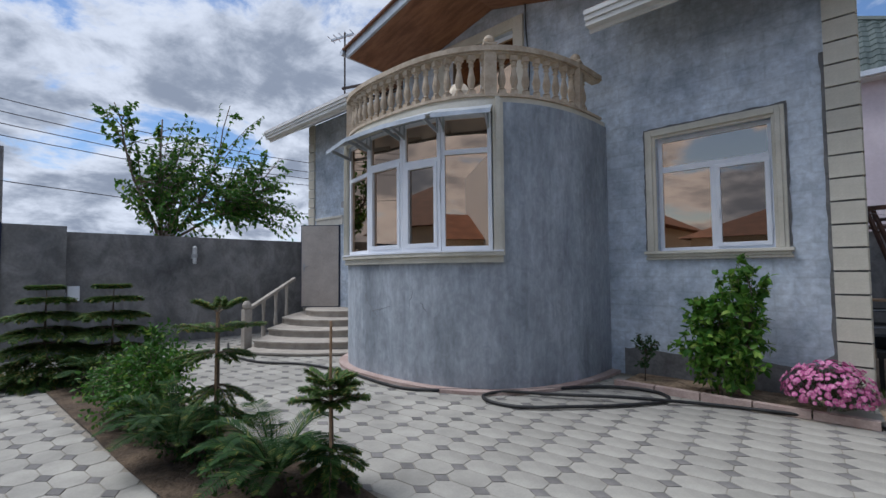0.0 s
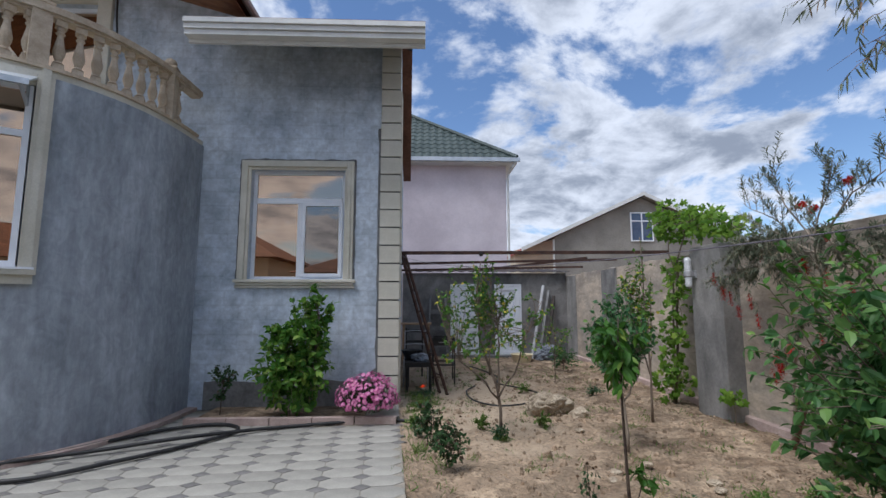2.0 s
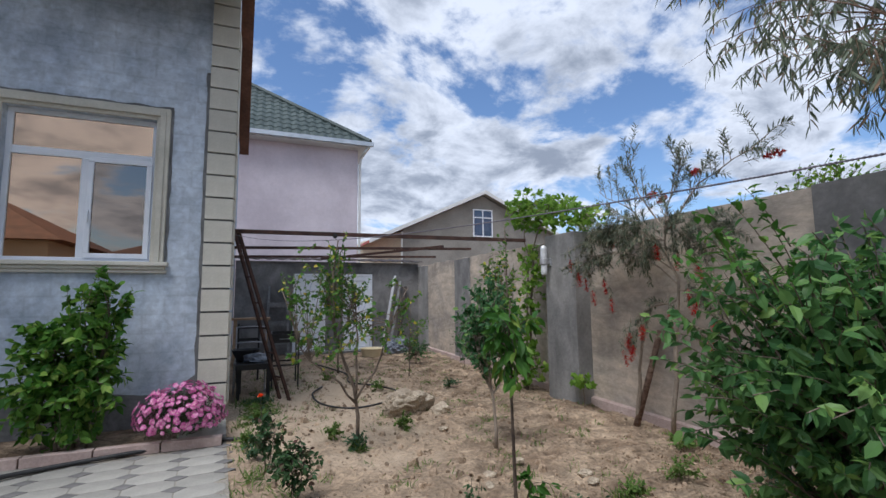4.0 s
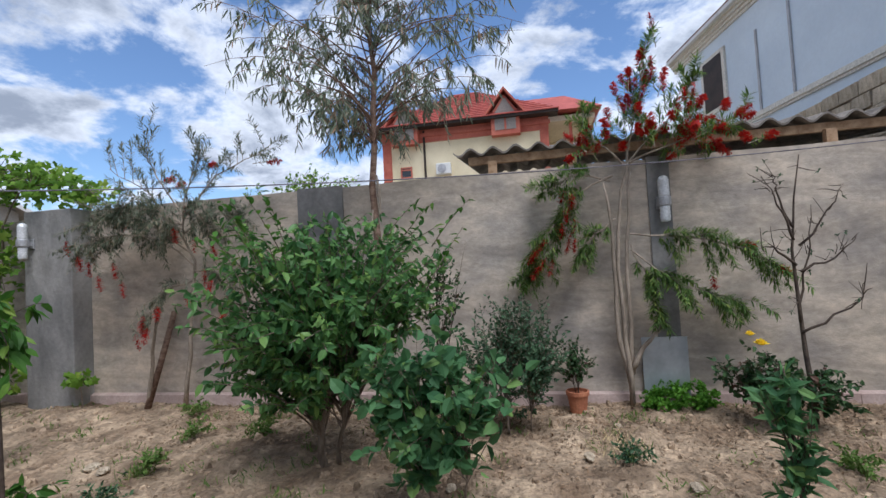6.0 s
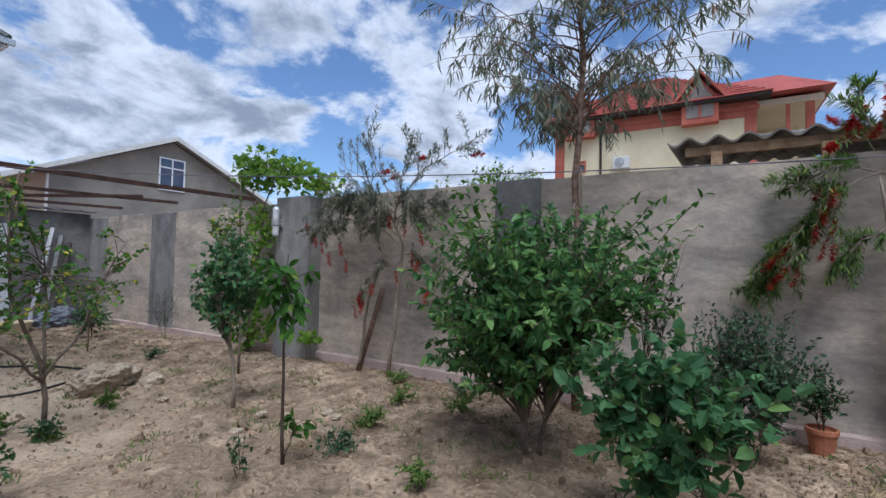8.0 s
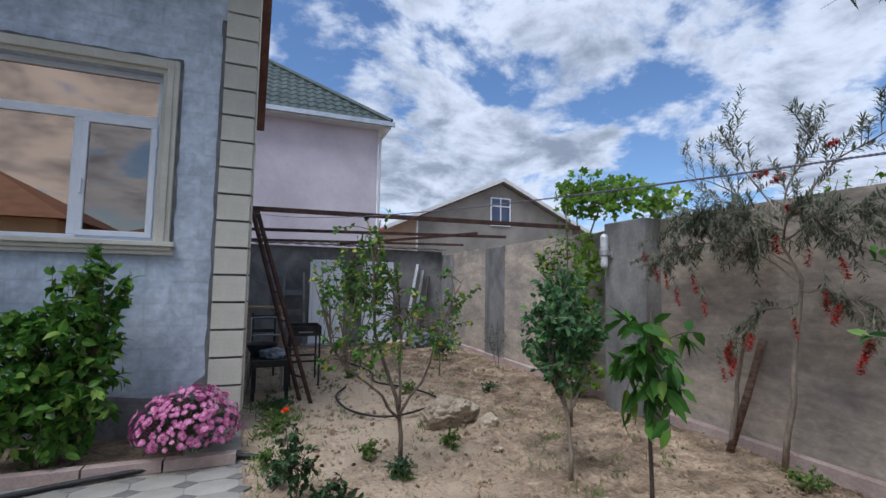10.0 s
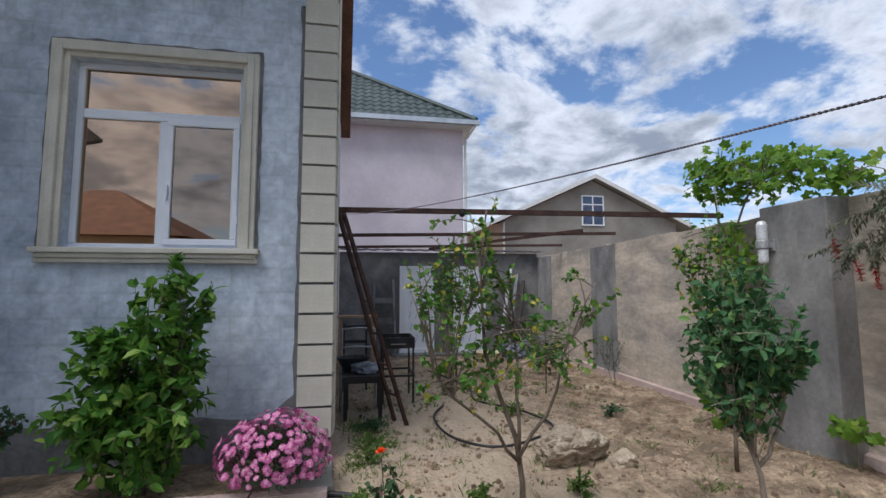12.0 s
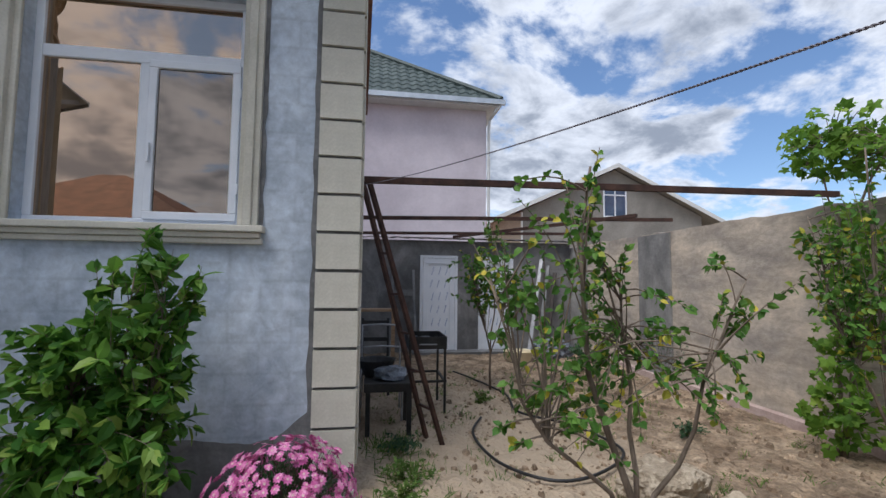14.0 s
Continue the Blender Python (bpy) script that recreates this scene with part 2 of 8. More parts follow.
for key, v in (("From Min", 1.6), ("From Max", 2.3), ("To Min", 0.85), ("To Max", 0.0)):
    sand_range.inputs[key].default_value = v
sand_mix = sn.new("ShaderNodeMix")
sand_mix.data_type = "RGBA"
sl.new(sand_range.outputs[0], sand_mix.inputs["Factor"])
sl.new(sn["Principled BSDF"].inputs["Base Color"].links[0].from_socket, sand_mix.inputs["A"])
sand_mix.inputs["B"].default_value = (0.52, 0.41, 0.29, 1)
sl.new(sand_mix.outputs["Result"], sn["Principled BSDF"].inputs["Base Color"])
HUMUS = surface("dark_moist_soil", (0.045, 0.032, 0.022), (0.12, 0.085, 0.055), 3, 30, 0.97, 0.9, 0.03, grain=0.3)
DIRT = surface("dusty_ground", (0.22, 0.18, 0.13), (0.34, 0.28, 0.21), 0.5, 12, 0.97, 0.3, 0.02)
ROCK = surface("pale_limestone", (0.30, 0.24, 0.17), (0.50, 0.42, 0.315), 6, 40, 0.95, 0.9, 0.03, grain=0.22, island=0.2)
KERB = surface("pinkish_cement", (0.34, 0.25, 0.22), (0.46, 0.36, 0.32), 3, 40, 0.9, 0.4, 0.01, grain=0.15)
CLOD = surface("crumbly_soil_clod", (0.20, 0.14, 0.09), (0.40, 0.30, 0.205), 6, 40, 0.97, 0.9, 0.03, grain=0.25, island=0.35)
STRAW = surface("dry_straw", (0.34, 0.26, 0.14), (0.55, 0.44, 0.26), 8, 50, 0.9, 0, island=0.3)
LITTER = surface("dry_leaf_litter", (0.13, 0.08, 0.045), (0.29, 0.205, 0.13), 8, 50, 0.9, 0, island=0.4)
BARK = surface("grey_brown_bark", (0.10, 0.075, 0.055), (0.22, 0.175, 0.135), 12, 60, 0.95, 0.6, 0.006, stretch=(1, 1, 0.3))
BARK_PALE = surface("pale_bark", (0.22, 0.18, 0.14), (0.40, 0.33, 0.26), 10, 60, 0.95, 0.6, 0.006, stretch=(1, 1, 0.3))
BARK_RED = surface("flaking_reddish_bark", (0.11, 0.06, 0.04), (0.28, 0.19, 0.14), 9, 50, 0.95, 0.7, 0.01, stretch=(1, 1, 2))
BARK_DARK = surface("dark_twig_bark", (0.05, 0.035, 0.028), (0.10, 0.075, 0.055), 12, 60, 0.9, 0.4, 0.005)
HOSE = surface("black_rubber", (0.012, 0.012, 0.013), (0.03, 0.03, 0.03), 8, 60, 0.5, 0.1, 0.002)
RUST = surface("rusty_painted_iron", (0.035, 0.018, 0.014), (0.09, 0.045, 0.032), 7, 60, 0.75, 0.3, 0.003, grain=0.2)
IRON = surface("black_sooty_iron", (0.012, 0.012, 0.012), (0.035, 0.032, 0.03), 7, 60, 0.6, 0.3, 0.003)
PINK = surface("pinkish_plaster", (0.55, 0.49, 0.53), (0.72, 0.65, 0.69), 0.5, 14, 0.9, 0.15, 0.01, grain=0.06)
GREEN_ROOF = surface("green_metal_tile", (0.026, 0.042, 0.04), (0.05, 0.07, 0.066), 2, 20, 0.6, 0.05, 0.003, vary=0.08)
RED_ROOF = surface("red_roof_tile", (0.26, 0.05, 0.04), (0.38, 0.085, 0.065), 2, 20, 0.6, 0.1, 0.005, vary=0.12)
RED_PAINT = surface("brick_red_paint", (0.36, 0.09, 0.06), (0.48, 0.15, 0.10), 1, 20, 0.8, 0.1, 0.004)
YELLOW = surface("pale_yellow_plaster", (0.64, 0.55, 0.36), (0.76, 0.67, 0.47), 0.6, 14, 0.9, 0.1, 0.006, grain=0.05)
GREY_HOUSE = surface("grey_brown_render", (0.20, 0.185, 0.165), (0.30, 0.28, 0.25), 0.5, 14, 0.92, 0.2, 0.01)
CREAM = surface("cream_wall_paint", (0.55, 0.47, 0.36), (0.66, 0.58, 0.46), 0.5, 14, 0.9, 0.1, 0.006)
BLUE_WHITE = surface("pale_blue_plaster", (0.58, 0.66, 0.74), (0.68, 0.76, 0.83), 0.5, 14, 0.85, 0.1, 0.006, grain=0.04)
MOULD = surface("ivory_moulding", (0.60, 0.57, 0.50), (0.72, 0.69, 0.62), 1, 30, 0.8, 0.1, 0.004)
LIME = surface("shell_limestone_block", (0.40, 0.33, 0.235), (0.62, 0.53, 0.40), 5, 40, 0.95, 0.9, 0.02, grain=0.2, vary=0.16)
MORTAR = surface("rough_mortar", (0.20, 0.175, 0.15), (0.30, 0.27, 0.23), 5, 40, 0.95, 0.6, 0.015)
PALE_WALL = surface("pale_stained_cement", (0.40, 0.385, 0.36), (0.63, 0.61, 0.58), 0.8, 9, 0.95, 0.35, 0.012, grain=0.1)
blotch(PALE_WALL, 0.7, 0.78, 1.1, (1, 1, 0.6), 1.6, (0.44, 0.52))
ASBESTOS = surface("weathered_corrugated_sheet", (0.12, 0.105, 0.09), (0.26, 0.23, 0.20), 3, 30, 0.95, 0.4, 0.008)
TIMBER = surface("weathered_timber", (0.26, 0.16, 0.09), (0.42, 0.29, 0.18), 4, 50, 0.85, 0.3, 0.004, stretch=(1, 4, 4))
BROWN_ROOF = surface("brown_roof_tile", (0.13, 0.06, 0.035), (0.22, 0.10, 0.06), 2, 20, 0.7, 0.1, 0.005)
BLUE_PAINT = surface("dark_blue_paint", (0.012, 0.02, 0.05), (0.02, 0.035, 0.08), 2, 30, 0.4, 0.05, 0.002)
DOOR_LEAF = surface("beige_door_panel", (0.40, 0.35, 0.31), (0.50, 0.45, 0.40), 2, 60, 0.6, 0.1, 0.003)
TERRACOTTA = surface("terracotta", (0.30, 0.10, 0.05), (0.42, 0.17, 0.09), 6, 60, 0.85, 0.3, 0.004)
LAMP_GLASS = surface("ribbed_lamp_glass", (0.55, 0.56, 0.57), (0.70, 0.71, 0.72), 4, 60, 0.15, 0, spec=0.8)
# opaque pane; the blue of the reflected sky is put into its colour
PANE_SKY_BLUE = surface("sky_reflection_glazing", (0.05, 0.08, 0.14), (0.09, 0.13, 0.20), 1, 20, 0.12, 0, spec=0.7)
PANE_GREY = surface("dull_grey_glazing", (0.20, 0.17, 0.15), (0.28, 0.25, 0.22), 1, 20, 0.3, 0, spec=0.5)
LAMP_BODY = surface("grey_cast_metal", (0.34, 0.34, 0.35), (0.46, 0.46, 0.47), 4, 60, 0.5, 0.1, 0.002, metal=0.4)
WIRE = surface("grey_clothes_line", (0.08, 0.07, 0.085), (0.19, 0.175, 0.20), 9, 90, 0.6, 0.2, 0.002)
CABLE = surface("dark_cable", (0.02, 0.02, 0.022), (0.04, 0.04, 0.045), 9, 90, 0.6, 0)
FILM_BLUE = surface("blue_print", (0.10, 0.16, 0.34), (0.16, 0.24, 0.46), 9, 90, 0.5, 0)
PLASTIC_BAG = surface("whitish_plastic_bag", (0.06, 0.07, 0.09), (0.20, 0.22, 0.25), 9, 60, 0.3, 0.3, 0.01)

L_SHRUB = leaf_mat("dark_glossy_leaf", (0.03, 0.09, 0.028), (0.11, 0.225, 0.065), (0.18, 0.29, 0.07), 0.34, 0.32)
L_BROAD = leaf_mat("matt_broad_leaf", (0.035, 0.10, 0.04), (0.085, 0.19, 0.072), (0.15, 0.25, 0.07), 0.3, 0.5)
L_LAUREL = leaf_mat("deep_green_laurel_leaf", (0.03, 0.10, 0.015), (0.12, 0.25, 0.035), (0.25, 0.36, 0.07), 0.36, 0.35)
L_BUSH = leaf_mat("fresh_bush_leaf", (0.026, 0.085, 0.012), (0.07, 0.17, 0.024), (0.20, 0.28, 0.05), 0.3, 0.4)
L_GREY = leaf_mat("grey_green_leaf", (0.03, 0.07, 0.035), (0.07, 0.13, 0.065), None, 0.2, 0.5)
L_FRUIT = leaf_mat("fruit_tree_leaf", (0.04, 0.115, 0.02), (0.12, 0.24, 0.04), (0.48, 0.40, 0.05), 0.3, 0.45)
L_VINE = leaf_mat("vine_leaf", (0.06, 0.14, 0.015), (0.16, 0.28, 0.035), (0.26, 0.36, 0.06), 0.4, 0.5)
L_EUC = leaf_mat("drooping_narrow_leaf", (0.085, 0.11, 0.07), (0.21, 0.24, 0.165), (0.30, 0.20, 0.13), 0.3, 0.45)
L_NEEDLE = leaf_mat("needle_leaf", (0.05, 0.10, 0.025), (0.14, 0.23, 0.06), (0.28, 0.36, 0.08), 0.3, 0.5)
L_NEEDLE_GREY = leaf_mat("grey_needle_leaf", (0.075, 0.095, 0.06), (0.19, 0.215, 0.15), (0.28, 0.23, 0.15), 0.35, 0.5)
L_PINE = leaf_mat("conifer_needle", (0.03, 0.075, 0.02), (0.10, 0.165, 0.035), (0.28, 0.21, 0.06), 0.2, 0.5)
L_CYCAD = leaf_mat("stiff_palm_leaflet", (0.012, 0.042, 0.010), (0.038, 0.088, 0.018), (0.14, 0.15, 0.03), 0.2, 0.55)
L_HERB = leaf_mat("bright_herb_leaf", (0.05, 0.15, 0.015), (0.12, 0.27, 0.03), None, 0.35, 0.5)
L_ROSE = leaf_mat("rose_leaf", (0.02, 0.055, 0.02), (0.05, 0.10, 0.035), (0.10, 0.05, 0.04), 0.2, 0.4)
L_WEED = leaf_mat("weed_leaf", (0.06, 0.12, 0.025), (0.14, 0.22, 0.05), (0.26, 0.24, 0.10), 0.3, 0.6)
RED_FLOWER = leaf_mat("red_bristle", (0.30, 0.01, 0.008), (0.55, 0.035, 0.02), (0.22, 0.02, 0.04), 0.25, 0.6)
PINK_FLOWER = leaf_mat("pink_petal", (0.48, 0.09, 0.28), (0.72, 0.26, 0.50), (0.80, 0.45, 0.62), 0.3, 0.6)
PALE_EYE = leaf_mat("pale_flower_eye", (0.60, 0.40, 0.42), (0.70, 0.55, 0.50), None, 0.1, 0.7)
YELLOW_FLOWER = leaf_mat("yellow_petal", (0.75, 0.55, 0.02), (0.85, 0.70, 0.06), None, 0.3, 0.5)
ORANGE_FLOWER = leaf_mat("orange_red_petal", (0.70, 0.06, 0.01), (0.80, 0.14, 0.03), None, 0.3, 0.5)


# ---- mesh helpers ----
class Shape:
    """Vertices and faces gathered for one mesh."""

    def __init__(self):
        self.v, self.f = [], []

    def poly(self, *pts):
        i = len(self.v)
        self.v.extend(pts)
        self.f.append(tuple(range(i, i + len(pts))))

    def box(self, x0, y0, z0, x1, y1, z1):
        self.hexa([(x0, y0, z0), (x1, y0, z0), (x1, y1, z0), (x0, y1, z0)], [(x0, y0, z1), (x1, y0, z1), (x1, y1, z1), (x0, y1, z1)])
        return self

    def hexa(self, low, high):
        """A solid between two matching rings."""
        i, n = len(self.v), len(low)
        self.v.extend(tuple(p) for p in low)
        self.v.extend(tuple(p) for p in high)
        self.f.append(tuple(range(i + n - 1, i - 1, -1)))
        self.f.append(tuple(range(i + n, i + 2 * n)))
        for k in range(n):
            j = (k + 1) % n
            self.f.append((i + k, i + j, i + n + j, i + n + k))
        return self

    def prism(self, ring, z0, z1):
        return self.hexa([(x, y, z0) for x, y in ring], [(x, y, z1) for x, y in ring])

    def bar(self, a, b, w, h):
        """A square-section bar from a to b."""
        a, b = Vector(a), Vector(b)
        d = (b - a).normalized()
        s = d.cross(Vector((0, 0, 1)))
        s = s.normalized() if s.length > 1e-4 else Vector((1, 0, 0))
        u = s.cross(d)
        q = [s * w / 2 + u * h / 2, -s * w / 2 + u * h / 2, -s * w / 2 - u * h / 2, s * w / 2 - u * h / 2]
        return self.hexa([a + o for o in q], [b + o for o in q])

    def tube(self, pts, radii, n=6):
        pts = [Vector(p) for p in pts]
        if not hasattr(radii, "__len__"):
            radii = [radii] * len(pts)
        base, side = len(self.v), None
        for k, p in enumerate(pts):
            d = (pts[min(k + 1, len(pts) - 1)] - pts[max(k - 1, 0)]).normalized()
            ref = side if side is not None else (Vector((0, 0, 1)) if abs(d.z) < 0.9 else Vector((1, 0, 0)))
            s = d.cross(ref) if side is None else ref - d * ref.dot(d)
            s = s.normalized() if s.length > 1e-5 else Vector((1, 0, 0))
            side, u = s, d.cross(s)
            for j in range(n):
                t = 2 * math.pi * j / n
                self.v.append(tuple(p + (s * math.cos(t) + u * math.sin(t)) * radii[k]))
        for k in range(len(pts) - 1):
            for j in range(n):
                a, b = base + k * n + j, base + k * n + (j + 1) % n
                self.f.append((a, b, b + n, a + n))
        self.f.append(tuple(range(base + n - 1, base - 1, -1)))
        self.f.append(tuple(range(base + (len(pts) - 1) * n, base + len(pts) * n)))
        return self

    def lathe(self, profile, x=0, y=0, n=12):
        """profile: (radius, z) from the bottom up."""
        base = len(self.v)
        for r, z in profile:
            for j in range(n):
                t = 2 * math.pi * j / n
                self.v.append((x + r * math.cos(t), y + r * math.sin(t), z))
        for k in range(len(profile) - 1):
            for j in range(n):
                a, b = base + k * n + j, base + k * n + (j + 1) % n
                self.f.append((a, b, b + n, a + n))
        self.f.append(tuple(range(base + n - 1, base - 1, -1)))
        self.f.append(tuple(range(base + (len(profile) - 1) * n, base + len(profile) * n)))
        return self

    def leaf(self, p, d, up, length, width, fold=0.25, droop=0.15):
        """A folded blade of six corners from p along d."""
        s = d.cross(up)
        if s.length < 1e-4:
            s = d.cross(Vector((0.3, 0.8, 0.1)))
        s = s.normalized()
        u = s.cross(d)
        i = len(self.v)
        mid = p + d * length * 0.5 - u * length * droop * 0.2
        tip = p + d * length - u * length * droop
        a, b = p + d * length * 0.24, p + d * length * 0.62 - u * length * droop * 0.35
        a1, a2 = s * width * 0.46 + u * width * fold, s * width * -0.46 + u * width * fold
        b1, b2 = s * width * 0.43 + u * width * fold, s * width * -0.43 + u * width * fold
        self.v.extend((tuple(p), tuple(a + a1), tuple(b + b1), tuple(tip), tuple(b + b2), tuple(a + a2), tuple(mid)))
        for k in range(6):
            self.f.append((i + k, i + (k + 1) % 6, i + 6))

    def mesh(self, name, smooth=False):
        me = bpy.data.meshes.new(name)
        me.from_pydata(self.v, [], self.f)
        if smooth:
            me.polygons.foreach_set("use_smooth", [True] * len(me.polygons))
        me.update()
        return me


JOINED = {"twigs", "foliage", "young_shoots", "shoot_twigs", "tendrils", "flowers", "petals", "flower_eyes", "stems", "needles", "buds", "branches", "bark_strips", "ash", "film_print"}


def part(name, shape, material, parent=None, label="", bevel=0.0, smooth=False, at=None):
    me = shape.mesh(name, smooth) if isinstance(shape, Shape) else shape
    if material and not me.materials:
        me.materials.append(material)
    ob = new(name, me)
    if at is not None:
        ob.matrix_basis = at
    if parent is not None:
        ob.parent = parent
        ob.matrix_parent_inverse = parent.matrix_basis.inverted()
    if label:
        ob["label"] = label
    if name in JOINED:
        ob["kind"] = "stuff"
    if bevel:
        b = ob.modifiers.new("bevel", "BEVEL")
        b.width, b.segments, b.limit_method = bevel, 2, "ANGLE"
    return ob


def thing(name, label, category, group="", kind="", at=(0, 0, 0)):
    ob = new(name)
    ob.empty_display_size = 0.1
    ob.location = at
    return tagged(ob, label, category, group, kind)


def solid(name, shape, material, label="", category="", kind="structure", bevel=0.0, group="", smooth=False):
    return tagged(part(name, shape, material, bevel=bevel, smooth=smooth), label, category, group, kind)


def box(*c):
    return Shape().box(*c)


# ---- large structure ----
FACE = 7.15            # plane of the house front
PAVE_SLOPE = -0.08     # the paving's edge runs a little askew


def edge_x(y):
    return 0.70 + PAVE_SLOPE * (y - 4.2)


ground = solid("ground", box(-400, -400, -0.5, 400, 400, -0.06), DIRT, "dusty pale ground round the houses", "ground")

# garden soil: one uneven sheet
soil = Shape()
NX, NY = 130, 400
for j in range(NY + 1):
    y = -3.72 + 17.2 * j / NY
    for i in range(NX + 1):
        x0 = edge_x(y) if y < 7.0 else 0.2
        x = x0 + (5.0 - x0) * i / NX
        h = 0.05 * noise.noise((x * 0.7, y * 0.7, 3)) + 0.035 * noise.noise((x * 2.3, y * 2.3, 7)) + 0.035 * max(0.0, noise.noise((x * 4.5, y * 4.5, 1))) + 0.034 * abs(noise.noise((x * 7, y * 7, 5))) + 0.016 * noise.noise((x * 16, y * 16, 5))
        soil.v.append((x, y, -0.01 + h))
for j in range(NY):
    for i in range(NX):
        a = j * (NX + 1) + i
        soil.f.append((a, a + 1, a + NX + 2, a + NX + 1))
solid("garden_soil", soil, SOIL, "dry sandy garden soil, uneven and trodden", "soil", smooth=True)

# house shell
HOUSE_W = -11.5


def wall_with_holes(x0, x1, z0, z1, y0, y1, holes):
    """A wall along x, built of butting boxes round its openings."""
    s = Shape()
    xs = sorted({x0, x1, *[h[0] for h in holes], *[h[1] for h in holes]})
    for a, b in zip(xs, xs[1:]):
        z = z0
        for hx0, hx1, hz0, hz1 in sorted(holes, key=lambda h: h[2]):
            if hx0 < b - 1e-6 and hx1 > a + 1e-6:
                if hz0 > z:
                    s.box(a, y0, z, b, y1, hz0)
                z = hz1
        if z < z1:
            s.box(a, y0, z, b, y1, z1)
    return s


WIN = (-1.785, -0.38, 1.857, 3.535)
DOOR = (-10.92, -9.96, 0.65, 2.86)
BALC = (-5.98, -4.25, 3.98, 6.15)
front = wall_with_holes(HOUSE_W, 0.42, 0.0, 5.65, FACE, FACE + 0.3, [WIN, DOOR, BALC[:3] + (5.65,)])
front.box(HOUSE_W, FACE, 5.65, -7.405, FACE + 0.3, 5.9)
PEAK_X, PEAK_Z = -4.75, 6.74


def gable_z(x):
    return PEAK_Z - (0.231 * (PEAK_X - x) if x < PEAK_X else 0.28 * (x - PEAK_X))


for xa, xb in ((-7.39, BALC[0]), (BALC[0], PEAK_X), (PEAK_X, BALC[1]), (BALC[1], -2.0)):
    low = BALC[3] if BALC[0] <= xa < BALC[1] else 5.65
    front.hexa([(xa, FACE, low), (xb, FACE, low), (xb, FACE + 0.3, low), (xa, FACE + 0.3, low)], [(xa, FACE, gable_z(xa)), (xb, FACE, gable_z(xb)), (xb, FACE + 0.3, gable_z(xb)), (xa, FACE + 0.3, gable_z(xa))])
house_front = solid("wall_south", front, PLASTER, "blue-grey plastered house front with darker patches", "wall")

east = Shape().hexa([(0.12, FACE + 0.3, 0), (0.44, FACE + 0.001, 0), (0.17, 13.4, 0), (-0.15, 13.4, 0)], [(0.12, FACE + 0.3, 5.3), (0.44, FACE + 0.001, 5.3), (0.17, 13.4, 5.3), (-0.15, 13.4, 5.3)])
solid("wall_east", east, PLASTER, "blue-grey plastered side wall of the house", "wall")
# walls out of view that close the house and keep its rooms dark
solid("wall_west", box(HOUSE_W, FACE + 0.3, 0, HOUSE_W + 0.3, 13.4, 5.4), PLASTER, "plastered side wall of the house", "wall")
solid("wall_north", box(HOUSE_W, 13.4, 0, 0.17, 13.7, 5.4), PLASTER, "unseen plastered rear wall closing the house", "wall")
# room shell added behind the panes; its dimness lies in the colour
solid("floor", box(HOUSE_W + 0.3, FACE + 0.3, 0.4, -0.16, 13.4, 0.64), ROOM, "floor inside the house, coloured dark as if unlit", "floor")
solid("ceiling", box(HOUSE_W + 0.3, FACE + 0.3, 3.7, -0.16, 13.4, 3.9), ROOM, "ceiling inside the house, coloured dark as if unlit", "ceiling")
solid("wall_inner", box(HOUSE_W + 0.3, 10.2, 0.64, -0.16, 10.3, 3.7), ROOM, "inner wall seen through the panes, coloured dark as if unlit", "wall")
plinth = Shape()
for k in range(70):
    xa, xb = -2.32 + 2.47 * k / 70, -2.32 + 2.47 * (k + 1) / 70
    ha, hb = (0.40 + 0.06 * noise.noise((x * 2.2, 5.0, 0)) + 0.02 * noise.noise((x * 9, 5.0, 0)) + 0.18 * max(0.0, (x + 0.25) / 0.4) ** 2 for x in (xa, xb))
    plinth.hexa([(xa, FACE - 0.014, 0.0), (xb, FACE - 0.014, 0.0), (xb, FACE - 0.001, 0.0), (xa, FACE - 0.001, 0.0)], [(xa, FACE - 0.006, ha), (xb, FACE - 0.006, hb), (xb, FACE - 0.001, hb), (xa, FACE - 0.001, ha)])
solid("plinth", plinth, CEMENT, "dark bare cement band at the wall's foot", "plinth")

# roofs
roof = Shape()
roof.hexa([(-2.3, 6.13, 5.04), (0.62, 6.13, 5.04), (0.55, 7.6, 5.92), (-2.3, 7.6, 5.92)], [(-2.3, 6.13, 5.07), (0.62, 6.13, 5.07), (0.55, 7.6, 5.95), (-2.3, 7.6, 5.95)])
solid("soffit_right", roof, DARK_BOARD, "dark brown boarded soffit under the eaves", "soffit")
